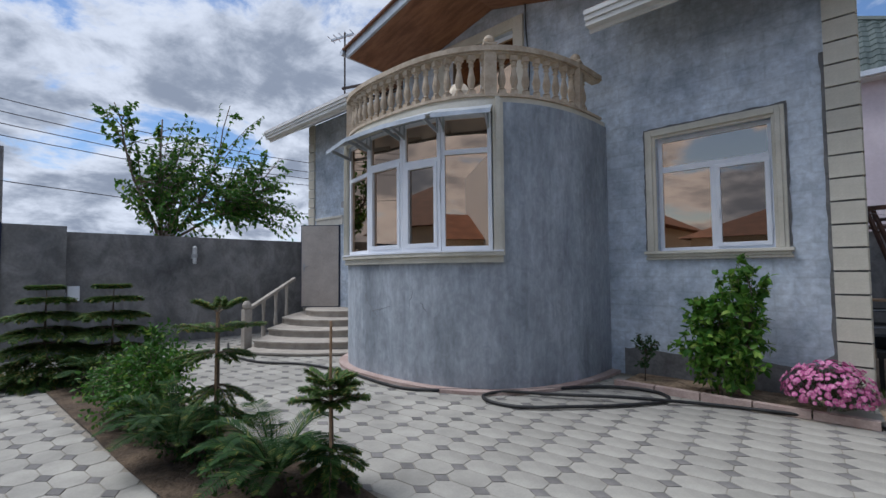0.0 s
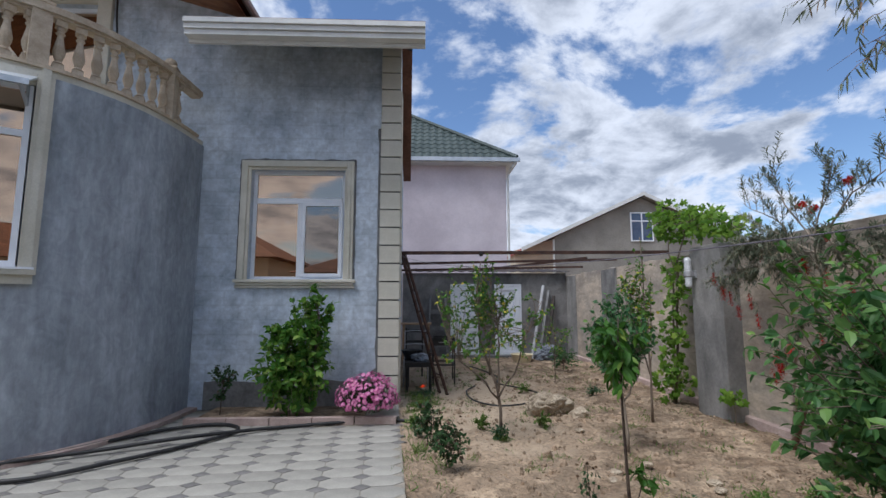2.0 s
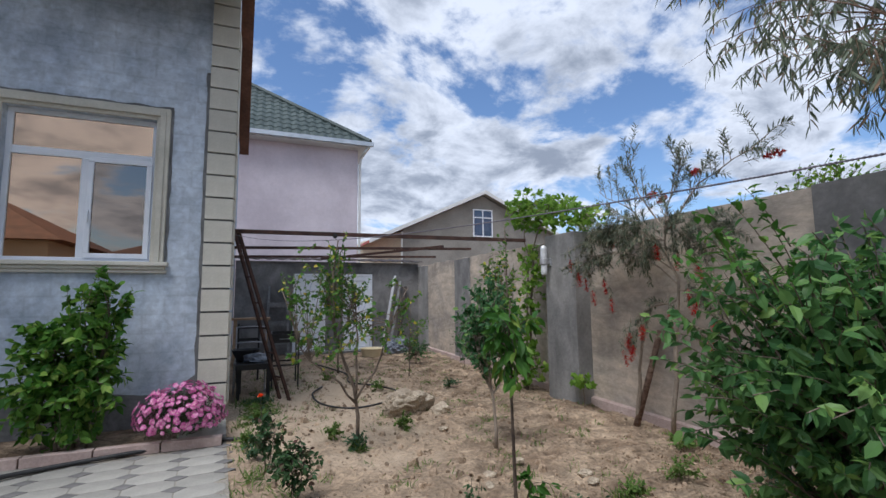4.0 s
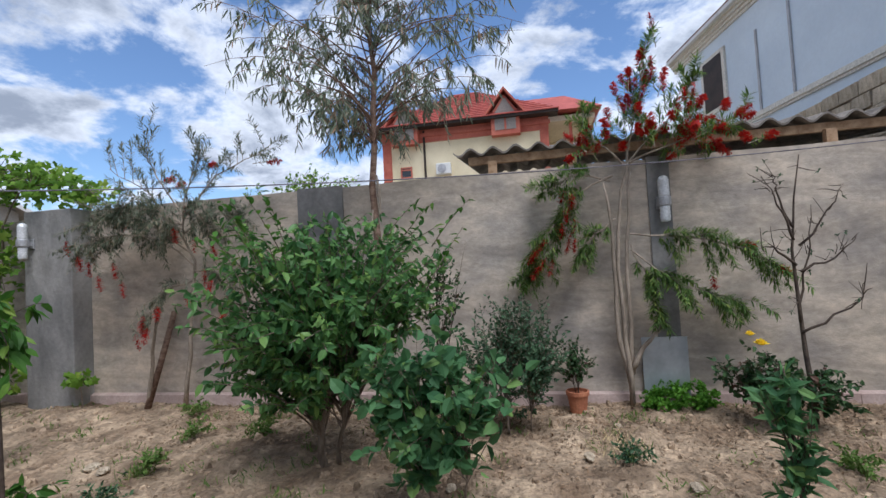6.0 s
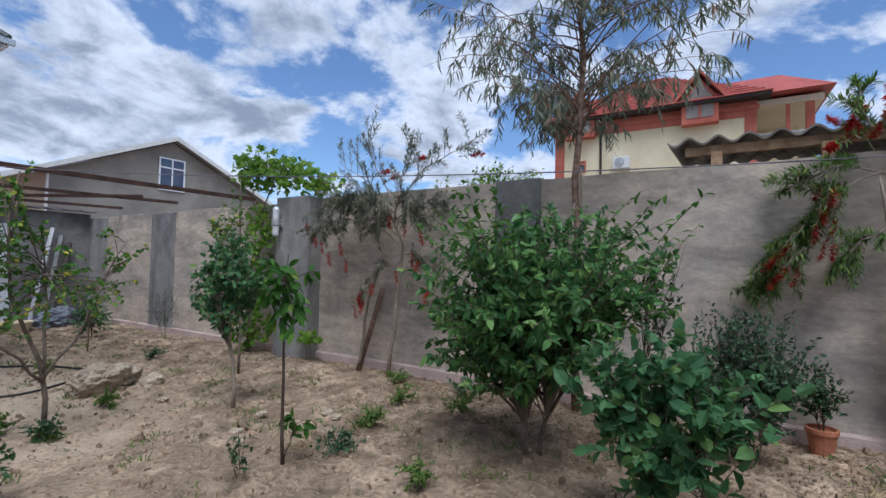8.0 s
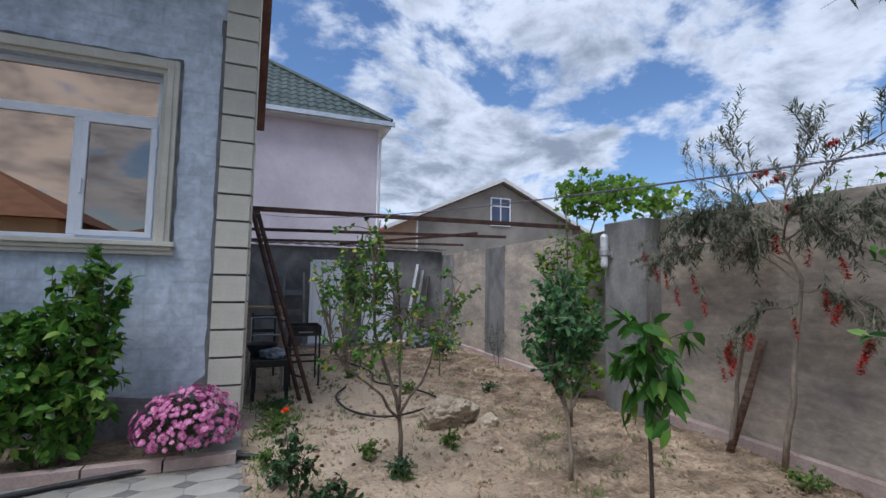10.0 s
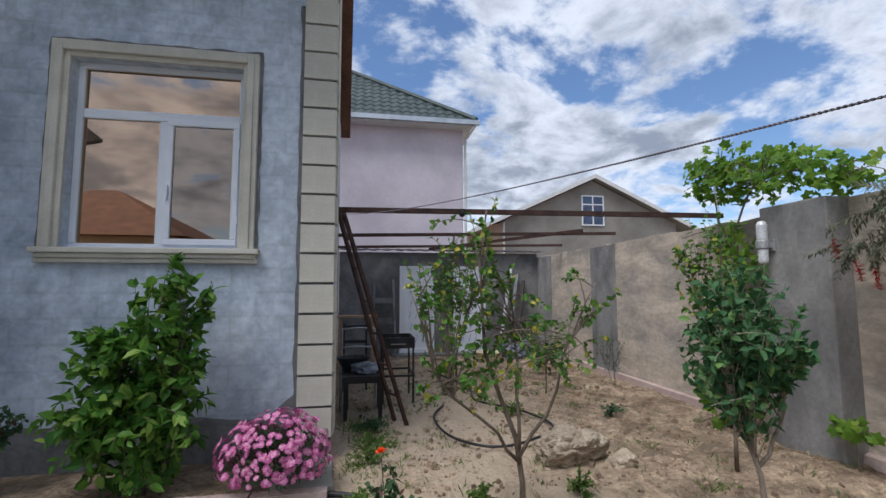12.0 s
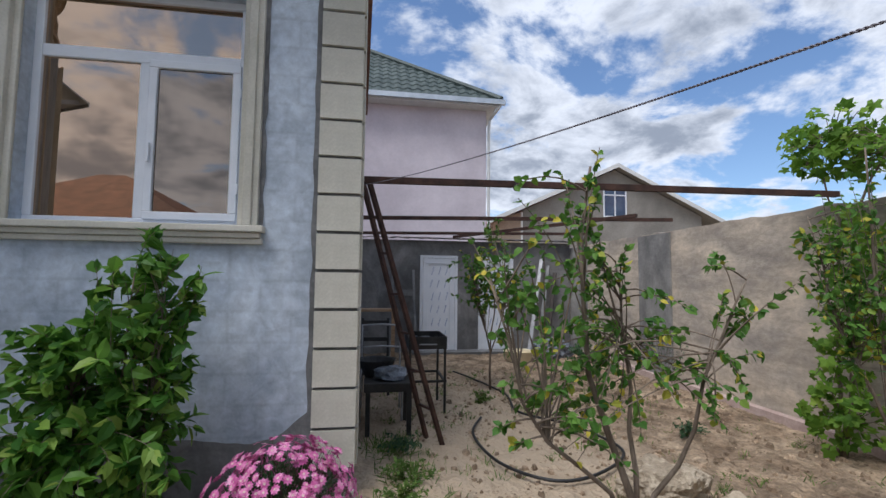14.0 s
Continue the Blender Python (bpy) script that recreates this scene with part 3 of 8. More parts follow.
for name, x0, x1, z in (("eaves_right", -2.3, 0.835, 5.0), ("eaves_left", -12.0, -7.65, 5.40)):
    eaves = thing(name, "pale painted gutter along the roof's edge", "gutter", kind="structure", at=(x0, 6.0, z))
    g = Shape()
    for off, zz in ((0.0, 0.02), (0.03, 0.09), (0.06, 0.16)):
        g.box(x0, 6.0 - off, z + zz - 0.02, x1, 6.12, z + zz + 0.045)
    part("gutter", g, GUTTER, eaves)
    part("fascia", box(x0, 6.121, z - 0.05, x1, 6.16, z + 0.2), GUTTER, eaves)
    # slopes mostly out of view; they shut daylight out of the house
    cover_top = Shape().hexa([(x0, 6.0, z + 0.21), (x1, 6.0, z + 0.21), (x1 - 0.3, 10.0, z + 2.6), (x0, 10.0, z + 2.6)], [(x0, 6.0, z + 0.25), (x1, 6.0, z + 0.25), (x1 - 0.3, 10.0, z + 2.64), (x0, 10.0, z + 2.64)])
    part("roof_slope", cover_top, BROWN_ROOF, eaves)
    back_top = Shape().hexa([(x0, 10.0, z + 2.6), (x1 - 0.3, 10.0, z + 2.6), (x1 - 0.45, 13.9, z + 0.2), (x0, 13.9, z + 0.2)], [(x0, 10.0, z + 2.64), (x1 - 0.3, 10.0, z + 2.64), (x1 - 0.45, 13.9, z + 0.24), (x0, 13.9, z + 0.24)])
    part("roof_slope", back_top, BROWN_ROOF, eaves)
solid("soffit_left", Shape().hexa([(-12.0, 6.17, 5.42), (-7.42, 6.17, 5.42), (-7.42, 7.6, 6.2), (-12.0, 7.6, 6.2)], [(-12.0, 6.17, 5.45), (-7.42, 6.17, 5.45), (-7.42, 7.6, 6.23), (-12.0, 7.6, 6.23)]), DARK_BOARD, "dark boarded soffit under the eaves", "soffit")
solid("fascia_east", Shape().hexa([(0.62, 6.165, 4.92), (0.66, 6.165, 4.92), (0.40, 10.0, 7.25), (0.36, 10.0, 7.25)], [(0.62, 6.165, 5.16), (0.66, 6.165, 5.16), (0.40, 10.0, 7.55), (0.36, 10.0, 7.55)]), DARK_BOARD, "dark brown barge board rising along the roof's side edge", "fascia")
solid("wall_gable_east", Shape().hexa([(0.10, 7.46, 5.31), (0.43, 7.2, 5.31), (0.17, 13.3, 5.31), (-0.15, 13.3, 5.31)], [(0.10, 7.46, 5.9), (0.43, 7.2, 5.8), (0.30, 10.0, 7.4), (0.0, 10.0, 7.4)]), PLASTER, "plastered gable above the side wall", "wall")

gable = thing("gable_roof", "gable roof with brown wood-look soffit over the balcony", "roof", kind="structure", at=(PEAK_X, 5.6, PEAK_Z))
for side, xe in ((-1, -7.4), (1, -1.98)):
    ze = gable_z(xe)
    for k in range(9):
        ya, yb = 5.62 + k * 0.17, 5.62 + k * 0.17 + 0.166
        pl = Shape().hexa([(PEAK_X, ya, PEAK_Z), (xe, ya, ze), (xe, yb, ze), (PEAK_X, yb, PEAK_Z)][::side], [(PEAK_X, ya, PEAK_Z + 0.02), (xe, ya, ze + 0.02), (xe, yb, ze + 0.02), (PEAK_X, yb, PEAK_Z + 0.02)][::side])
        part("soffit_board", pl, SOFFIT, gable)
    fz = 0.16
    fa = Shape().hexa([(PEAK_X, 5.56, PEAK_Z - 0.02), (xe, 5.56, ze - 0.02), (xe, 5.615, ze - 0.02), (PEAK_X, 5.615, PEAK_Z - 0.02)][::side], [(PEAK_X, 5.56, PEAK_Z + fz), (xe, 5.56, ze + fz), (xe, 5.615, ze + fz), (PEAK_X, 5.615, PEAK_Z + fz)][::side])
    part("verge_board", fa, ZINC, gable)
    tp = Shape().hexa([(PEAK_X, 5.5, PEAK_Z + 0.165), (xe + side * 0.08, 5.5, ze + 0.14), (xe + side * 0.08, 13.8, ze + 0.14), (PEAK_X, 13.8, PEAK_Z + 0.165)][::side], [(PEAK_X, 5.5, PEAK_Z + 0.2), (xe + side * 0.08, 5.5, ze + 0.175), (xe + side * 0.08, 13.8, ze + 0.175), (PEAK_X, 13.8, PEAK_Z + 0.2)][::side])
    part("roof_sheet", tp, BROWN_ROOF, gable)
    part("gutter", Shape().tube([(xe + side * 0.1, 5.5, ze + 0.1), (xe + side * 0.1, 13.5, ze + 0.1)], 0.06, 8), ZINC, gable)

# quoins: one cast block above another at both ends of the front
QUOIN_H = 0.272
quoin_mesh = Shape()
quoin_mesh.hexa([(0, 0, 0.012), (0.30, 0, 0.012), (0.30, -0.05, 0.012), (0, -0.05, 0.012)][::-1], [(0, 0, QUOIN_H - 0.012), (0.30, 0, QUOIN_H - 0.012), (0.30, -0.05, QUOIN_H - 0.012), (0, -0.05, QUOIN_H - 0.012)][::-1])
quoin_me = quoin_mesh.mesh("quoin_block")
quoin_me.materials.append(TRIM)
for x, n in ((0.16, 20), (HOUSE_W - 0.02, 21)):
    for k in range(n):
        part("quoin_block", quoin_me, None, house_front, at=pose(x, FACE - 0.001, 0.20 + QUOIN_H * k))
part("quoin_backing", box(0.163, FACE - 0.02, 0.0, 0.455, FACE - 0.003, 5.62), CEMENT, house_front, "grey cement bed behind the blocks")
bed_edge = Shape()
for k in range(60):
    za, zb = 0.25 + 3.95 * k / 60, 0.25 + 3.95 * (k + 1) / 60
    xa, xb = (0.122 - 0.022 * noise.noise((z * 4, 11.0, 0)) for z in (za, zb))
    bed_edge.hexa([(xa, FACE - 0.012, za), (0.159, FACE - 0.012, za), (0.159, FACE - 0.002, za), (xa, FACE - 0.002, za)], [(xb, FACE - 0.012, zb), (0.159, FACE - 0.012, zb), (0.159, FACE - 0.002, zb), (xb, FACE - 0.002, zb)])
part("quoin_bed_edge", bed_edge, CEMENT, house_front, "rough grey cement edge")
side_q = Shape()
for k in range(17):
    side_q.box(0.445, FACE + 0.0, 0.212 + QUOIN_H * k, 0.475, FACE + 0.30, 0.19 + QUOIN_H * (k + 1))
part("quoin_return", side_q, TRIM, house_front)

# ---- window in the house front ----
def rect_frame(x0, x1, z0, z1, y0, y1, w):
    return Shape().box(x0, y0, z0, x1, y1, z0 + w).box(x0, y0, z1 - w, x1, y1, z1).box(x0, y0, z0 + w, x0 + w, y1, z1 - w).box(x1 - w, y0, z0 + w, x1, y1, z1 - w)


window = thing("window_1", "white plastic window with bronze glass and cream stone surround", "window", kind="structure", at=(-1.05, FACE, 1.76))
x0, x1, z0, z1 = WIN
YF = FACE + 0.10
part("frame", rect_frame(x0, x1, z0, z1, YF, YF + 0.06, 0.055), UPVC, window, bevel=0.006)
part("transom", box(x0 + 0.055, YF + 0.002, 3.027, x1 - 0.055, YF + 0.058, 3.113), UPVC, window, bevel=0.006)
part("mullion", box(-1.107, YF + 0.002, z0 + 0.055, -1.037, YF + 0.058, 3.027), UPVC, window, bevel=0.006)
sash = part("sash", rect_frame(-1.037, x1 - 0.04, z0 + 0.045, 3.045, YF - 0.025, YF + 0.03, 0.056), UPVC, window, "white opening sash with fly screen", bevel=0.006)
part("handle", box(-1.02, YF - 0.05, 2.3, -1.0, YF - 0.026, 2.44), UPVC, sash, bevel=0.004)
for hz in (2.1, 2.8):
    part("hinge", Shape().tube([(x1 - 0.035, YF - 0.03, hz), (x1 - 0.035, YF - 0.03, hz + 0.07)], 0.009, 8), UPVC, sash)
part("pane", box(x0 + 0.055, YF + 0.025, 3.113, x1 - 0.055, YF + 0.03, z1 - 0.055), GLASS, window, "bronze reflective pane")
part("pane", box(x0 + 0.055, YF + 0.025, z0 + 0.055, -1.107, YF + 0.03, 3.027), GLASS, window, "bronze reflective pane")
part("pane", box(-0.981, YF + 0.0, z0 + 0.101, x1 - 0.096, YF + 0.005, 2.989), GLASS_NET, window, "darker bronze pane behind fly screen")
trim_ring = Shape()
for out, inn, yf in ((0.0, 0.05, 0.05), (0.04, 0.1, 0.07), (0.09, 0.14, 0.03)):
    ox0, ox1, oz1 = -1.925 + out, -0.24 - out, 3.665 - out
    ix0, ix1, iz1 = -1.925 + inn, -0.24 - inn, 3.665 - inn
    trim_ring.box(ox0, FACE - yf, 1.862, ix0, FACE - 0.001, oz1).box(ix1, FACE - yf, 1.862, ox1, FACE - 0.001, oz1).box(ix0, FACE - yf, iz1, ix1, FACE - 0.001, oz1)
part("surround", trim_ring, TRIM, window, "cream moulded stone surround", bevel=0.008)
part("sill", Shape().box(-1.96, FACE - 0.10, 1.815, -0.19, FACE - 0.001, 1.861).box(-1.93, FACE - 0.07, 1.775, -0.22, FACE - 0.001, 1.815).box(-1.95, FACE - 0.05, 1.735, -0.205, FACE - 0.001, 1.775).box(x0, FACE, 1.82, x1, YF, 1.856), TRIM, window, "cream moulded stone sill", bevel=0.008)
rag = Shape()
for k in range(40):
    za, zb = 1.87 + 1.80 * k / 40, 1.87 + 1.80 * (k + 1) / 40
    for xe, sgn, ph in ((-1.926, -1, 0.0), (-0.239, 1, 7.0)):
        wa, wb = (0.028 + 0.016 * noise.noise((z * 6, ph, 0)) for z in (za, zb))
        ring = [(xe, FACE - 0.001, za), (xe + sgn * wa, FACE - 0.001, za), (xe + sgn * wa, FACE - 0.01, za), (xe, FACE - 0.01, za)][::-sgn]
        rag.hexa(ring, [(xe if p[0] == xe else xe + sgn * wb, p[1], zb) for p in ring])
    xa, xb = -1.95 + 1.735 * k / 40, -1.95 + 1.735 * (k + 1) / 40
    ha, hb = (0.03 + 0.018 * noise.noise((x * 6, 3.0, 0)) for x in (xa, xb))
    rag.hexa([(xa, FACE - 0.01, 3.667), (xb, FACE - 0.01, 3.667), (xb, FACE - 0.001, 3.667), (xa, FACE - 0.001, 3.667)], [(xa, FACE - 0.01, 3.667 + ha), (xb, FACE - 0.01, 3.667 + hb), (xb, FACE - 0.001, 3.667 + hb), (xa, FACE - 0.001, 3.667 + ha)])
part("cement_edge", rag, CEMENT, window, "rough grey cement edge round the surround")

# ---- bow front and balcony ----
BX, BA, BB, BN = -4.815, 2.285, 2.65, 2.7


def bow(deg, grow=0.0):
    c, s = math.cos(radians(deg)), math.sin(radians(deg))
    return (BX + (BA + grow) * math.copysign(abs(c) ** (2 / BN), c), FACE - (BB + grow) * abs(s) ** (2 / BN))


def bow_band(s, a0, a1, z0, z1, g0, g1, step=3.0):
    """A wall following the bow from a0 to a1 degrees, between two growths."""
    n = max(1, round((a1 - a0) / step))
    i = len(s.v)
    for k in range(n + 1):
        u = a0 + (a1 - a0) * k / n
        p, q = bow(u, g0), bow(u, g1)
        s.v.extend(((*p, z0), (*q, z0), (*q, z1), (*p, z1)))
    for k in range(n):
        for m in range(4):
            a, b = i + 4 * k + m, i + 4 * k + (m + 1) % 4
            s.f.append((a, b, b + 4, a + 4))
    s.f.append((i + 3, i + 2, i + 1, i))
    s.f.append(tuple(i + 4 * n + m for m in range(4)))
    return s


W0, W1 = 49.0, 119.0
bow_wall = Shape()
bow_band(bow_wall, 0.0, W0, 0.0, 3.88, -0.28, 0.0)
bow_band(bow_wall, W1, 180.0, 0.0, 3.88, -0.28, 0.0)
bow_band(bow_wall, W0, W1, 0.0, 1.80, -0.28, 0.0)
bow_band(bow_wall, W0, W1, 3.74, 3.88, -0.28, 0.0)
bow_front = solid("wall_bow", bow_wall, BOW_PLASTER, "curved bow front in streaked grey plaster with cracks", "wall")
rk = random.Random(17)
for a0, z0, steps, da, dz in ((100, 1.28, 9, -1.1, -0.045), (95, 0.98, 6, -1.3, 0.02), (82, 1.32, 7, 0.5, -0.055), (79, 1.16, 5, -0.8, -0.04), (70, 3.3, 10, 0.25, -0.09), (106, 0.62, 6, -1.0, -0.05)):
    pts, a, z = [], a0, z0
    for k in range(steps):
        pts.append((*bow(a, 0.0), z))
        a, z = a + da + rk.uniform(-0.7, 0.7), z + dz + rk.uniform(-0.025, 0.025)
    part("crack", Shape().tube(pts, [0.0015 + 0.002 * math.sin(math.pi * (k + 0.5) / steps) for k in range(steps)], 4), CEMENT, bow_front, "dark hairline crack")
foot = bow_band(Shape(), 0.0, 172.0, 0.0, 0.045, 0.0, 0.14)
solid("bow_footing", foot, KERB, "low pinkish cement footing round the bow", "kerb")
slab = Shape().prism([bow(a, -0.02) for a in range(0, 181, 4)][::-1], 3.881, 3.96)
solid("balcony_floor", slab, TRIM, "concrete balcony floor over the bow", "balcony")
# bow floor in the same colour, darkened for an unlit room
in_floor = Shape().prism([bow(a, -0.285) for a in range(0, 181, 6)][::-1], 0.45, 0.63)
solid("floor_bow", in_floor, ROOM, "floor in the bow, coloured dark as if unlit", "floor")

bow_window = thing("window_2", "curved row of four white windows with bronze glass under zinc canopies", "window", kind="structure", at=(*bow(88), 1.7))
MULL = [50.5, 70.5, 85.5, 96.8, 117.0]
part("sill", bow_band(bow_band(Shape(), 46.3, 123, 1.80, 1.85, -0.1, 0.09), 46.8, 122.5, 1.71, 1.80, 0.001, 0.05), TRIM, bow_window, "cream stone sill")
part("sill_cap", bow_band(Shape(), 46.8, 121, 1.851, 1.875, -0.06, 0.10), UPVC, bow_window, "white sill capping")
part("jamb_trim", bow_band(bow_band(Shape(), 46.2, 50.2, 1.85, 3.90, 0.001, 0.05, 2), 47.3, 49.2, 1.85, 3.93, 0.05, 0.075, 2), TRIM, bow_window)
part("jamb_trim", bow_band(bow_band(Shape(), 117.6, 123.0, 1.85, 3.90, 0.001, 0.05, 2), 119.3, 121.5, 1.85, 3.93, 0.05, 0.075, 2), TRIM, bow_window)
part("head_trim", bow_band(Shape(), 50.3, 117.5, 3.75, 3.90, 0.001, 0.03), TRIM, bow_window)


def chord(a, b, t, off=0.0, grow=-0.03):
    """A point on the chord between two angles of the bow, off metres outwards."""
    p, q = Vector(bow(a, grow)), Vector(bow(b, grow))
    d = (q - p).normalized()
    nrm = Vector((-d.y, d.x))
    if nrm.y > 0:
        nrm = -nrm
    return p + (q - p) * t + nrm * off


def chord_box(s, a, b, t0, t1, z0, z1, o0, o1):
    ps = [chord(a, b, t0, o0), chord(a, b, t1, o0), chord(a, b, t1, o1), chord(a, b, t0, o1)]
    return s.prism([tuple(p) for p in ps], z0, z1)


for k, (a, b) in enumerate(zip(MULL, MULL[1:])):
    L = (Vector(bow(a)) - Vector(bow(b))).length
    w = 0.055 / L
    zb, zt, zm = 1.876, 3.74, 3.20 if k not in (1, 3) else 3.12
    fr = Shape()
    for t0, t1, za, zc in ((0, 1, zb, zb + 0.06), (0, 1, zt - 0.05, zt), (0, w, zb + 0.06, zt - 0.05), (1 - w, 1, zb + 0.06, zt - 0.05), (w, 1 - w, zm, zm + 0.065)):
        chord_box(fr, a, b, t0, t1, za, zc, -0.03, 0.03)
    part("frame", fr, UPVC, bow_window)
    if k in (1, 2):
        sf = Shape()
        for t0, t1, za, zc in ((w, 1 - w, zb + 0.06, zb + 0.115), (w, 1 - w, zm - 0.055, zm), (w, 2 * w, zb + 0.115, zm - 0.055), (1 - 2 * w, 1 - w, zb + 0.115, zm - 0.055)):
            chord_box(sf, a, b, t0, t1, za, zc, 0.0, 0.045)
        part("sash", sf, UPVC, bow_window, "white opening sash")
    part("pane", chord_box(Shape(), a, b, w, 1 - w, zb + 0.06, zm, -0.005, -0.001), GLASS_NET if k == 1 else GLASS, bow_window, "bronze reflective pane")
    part("pane", chord_box(Shape(), a, b, w, 1 - w, zm + 0.065, zt - 0.05, -0.005, -0.001), GLASS, bow_window, "bronze reflective pane")
    # zinc canopy over each light
    can = Shape()
    p, q = [chord(a, b, t, 0.03) for t in (-0.04, 1.04)]
    p2, q2 = [chord(a, b, t, 0.42) for t in (-0.06, 1.06)]
    can.hexa([(*p, 3.83), (*q, 3.83), (*q2, 3.64), (*p2, 3.64)], [(*p, 3.855), (*q, 3.855), (*q2, 3.655), (*p2, 3.655)])
    can.hexa([(*p2, 3.60), (*q2, 3.60), *[(*(v + (v - u) * 0.04), 3.60) for u, v in ((q, q2), (p, p2))]], [(*p2, 3.66), (*q2, 3.66), *[(*(v + (v - u) * 0.04), 3.66) for u, v in ((q, q2), (p, p2))]])
    canopy = part("canopy", can, ZINC, bow_window, "small zinc sheet canopy")
    for t in (0.06, 0.94):
        u, v = chord(a, b, t, 0.03), chord(a, b, t, 0.36)
        part("bracket", Shape().bar((*u, 3.54), (*v, 3.64), 0.02, 0.05).bar((*u, 3.52), (*u, 3.81), 0.02, 0.03), ZINC, canopy)

# balustrade
RAIL_TOP, RAIL_LOW = 4.66, 3.96
rail = thing("balustrade", "beige cast-stone balustrade round the curved balcony", "balustrade", at=(*bow(90), RAIL_LOW))
part("handrail", bow_band(bow_band(Shape(), 1.5, 178, RAIL_TOP - 0.075, RAIL_TOP, -0.17, 0.03), 1.5, 178, RAIL_TOP - 0.10, RAIL_TOP - 0.075, -0.14, 0.0), BALUSTER, rail)
part("base_rail", bow_band(Shape(), 1.5, 178, RAIL_LOW + 0.001, RAIL_LOW + 0.04, -0.15, 0.01), BALUSTER, rail)
BH = RAIL_TOP - 0.10 - RAIL_LOW - 0.04
bal = Shape().box(-0.05, -0.05, 0, 0.05, 0.05, 0.07 * BH / 0.6)
bal.lathe([(0.032, 0.07), (0.048, 0.085), (0.03, 0.11), (0.038, 0.13), (0.053, 0.18), (0.057, 0.22), (0.044, 0.29), (0.031, 0.36), (0.027, 0.40), (0.045, 0.42), (0.029, 0.44), (0.04, 0.465), (0.03, 0.485), (0.034, BH - 0.07)], n=12)
bal.box(-0.05, -0.05, BH - 0.07, 0.05, 0.05, BH)
bal_me = bal.mesh("baluster")
bal_me.materials.append(BALUSTER)
post = Shape().box(-0.085, -0.085, 0, 0.085, 0.085, 0.715).box(-0.097, -0.097, 0.715, 0.097, 0.097, 0.745).lathe([(0.045, 0.745), (0.04, 0.76), (0.066, 0.775), (0.078, 0.81), (0.066, 0.845), (0.04, 0.865), (0.012, 0.872)], n=14)
post_me = post.mesh("newel_post")
post_me.materials.append(BALUSTER)
POSTS = (12.0, 51.0, 122.0, 172.0)
for a in POSTS:
    x, y = bow(a, -0.07)
    part("newel_post", post_me, None, rail, at=pose(x, y, RAIL_LOW, 0, 0, a))
walked, last, spots = 0.0, Vector(bow(5.5, -0.07)), []
for i in range(55, 1746):
    p = Vector(bow(i / 10, -0.07))
    walked += (p - last).length
    last = p
    if walked > 0.172 and all(abs(i / 10 - a) > 2.2 for a in POSTS):
        spots.append((p, i / 10))
        walked = 0.0
for p, a in spots:
    part("baluster", bal_me, None, rail, at=pose(p.x, p.y, RAIL_LOW + 0.04, 0, 0, a))

# balcony door, with surround
bdoor = thing("door_2", "white glazed balcony door with cream surround under the gable", "door", kind="structure", at=(-5.1, FACE, 3.98))
part("frame", rect_frame(BALC[0], BALC[1], BALC[2], BALC[3], FACE + 0.1, FACE + 0.16, 0.07), UPVC, bdoor)
part("mullion", box(-5.15, FACE + 0.1, 4.05, -5.08, FACE + 0.16, 6.08), UPVC, bdoor)
part("pane", box(BALC[0] + 0.07, FACE + 0.125, 4.05, -5.15, FACE + 0.13, 6.08), GLASS, bdoor, "bronze pane")
part("pane", box(-5.08, FACE + 0.125, 4.05, BALC[1] - 0.07, FACE + 0.13, 6.08), GLASS, bdoor, "bronze pane")
part("surround", Shape().box(-6.2, FACE - 0.06, 3.98, BALC[0], FACE - 0.001, 6.36).box(BALC[1], FACE - 0.06, 3.98, -4.03, FACE - 0.001, 6.36).box(BALC[0], FACE - 0.06, BALC[3], BALC[1], FACE - 0.001, 6.36), TRIM, bdoor, "cream stone surround", bevel=0.01)

# ---- entrance: steps, open door, rail ----
CX, CY = -9.6, 7.15
steps = thing("entrance_steps", "rounded stone entrance steps up to the house door", "steps", kind="structure", at=(-8.2, 5.0, 0))


def step_ring(r):
    """Round front, cut on one side along the stair rail."""
    pts = []
    for k in range(0, 61):
        t = radians(0 - 3 * k)
        x, y = CX + r * math.cos(t), CY + r * math.sin(t)
        inside = (x + 9.05) * (6.4 - 4.45) - (y - 4.45) * (-10.9 + 9.05)
        if inside > 0:
            pts.append((x, min(y, FACE - 0.002)))
        else:
            break
    return pts + [(-11.2, 6.75), (-11.2, FACE - 0.002)]


for k, r in enumerate((3.35, 2.95, 2.3, 1.65, 1.05)):
    z0, z1 = ((0.0, 0.06), (0.0, 0.20), (0.2, 0.35), (0.35, 0.50), (0.50, 0.65))[k]
    ring = step_ring(r)[::-1]
    st = part("step", Shape().prism(ring, z0 + 0.001, z1 - 0.035), STEP, steps)
    part("tread", Shape().prism(step_ring(r + 0.035)[::-1], z1 - 0.0345, z1), STEP, st)

door = thing("door_1", "beige entrance door standing wide open, with dark edges", "door", kind="structure", at=(-9.98, FACE, 0.65))
part("door_frame", Shape().box(DOOR[0], FACE + 0.02, 0.65, DOOR[0] + 0.07, FACE + 0.16, 2.86).box(DOOR[1] - 0.07, FACE + 0.02, 0.65, DOOR[1], FACE + 0.16, 2.86).box(DOOR[0] + 0.07, FACE + 0.02, 2.79, DOOR[1] - 0.07, FACE + 0.16, 2.86), BLUE_PAINT, door, "dark blue steel door frame")
part("head_trim", Shape().box(-11.1, FACE - 0.04, 2.88, -9.8, FACE - 0.001, 3.06).box(-11.1, FACE - 0.07, 3.06, -9.8, FACE - 0.001, 3.12), MOULD, door)
leaf_at = pose(-9.98, FACE - 0.03, 0.67, 0, 0, 43)
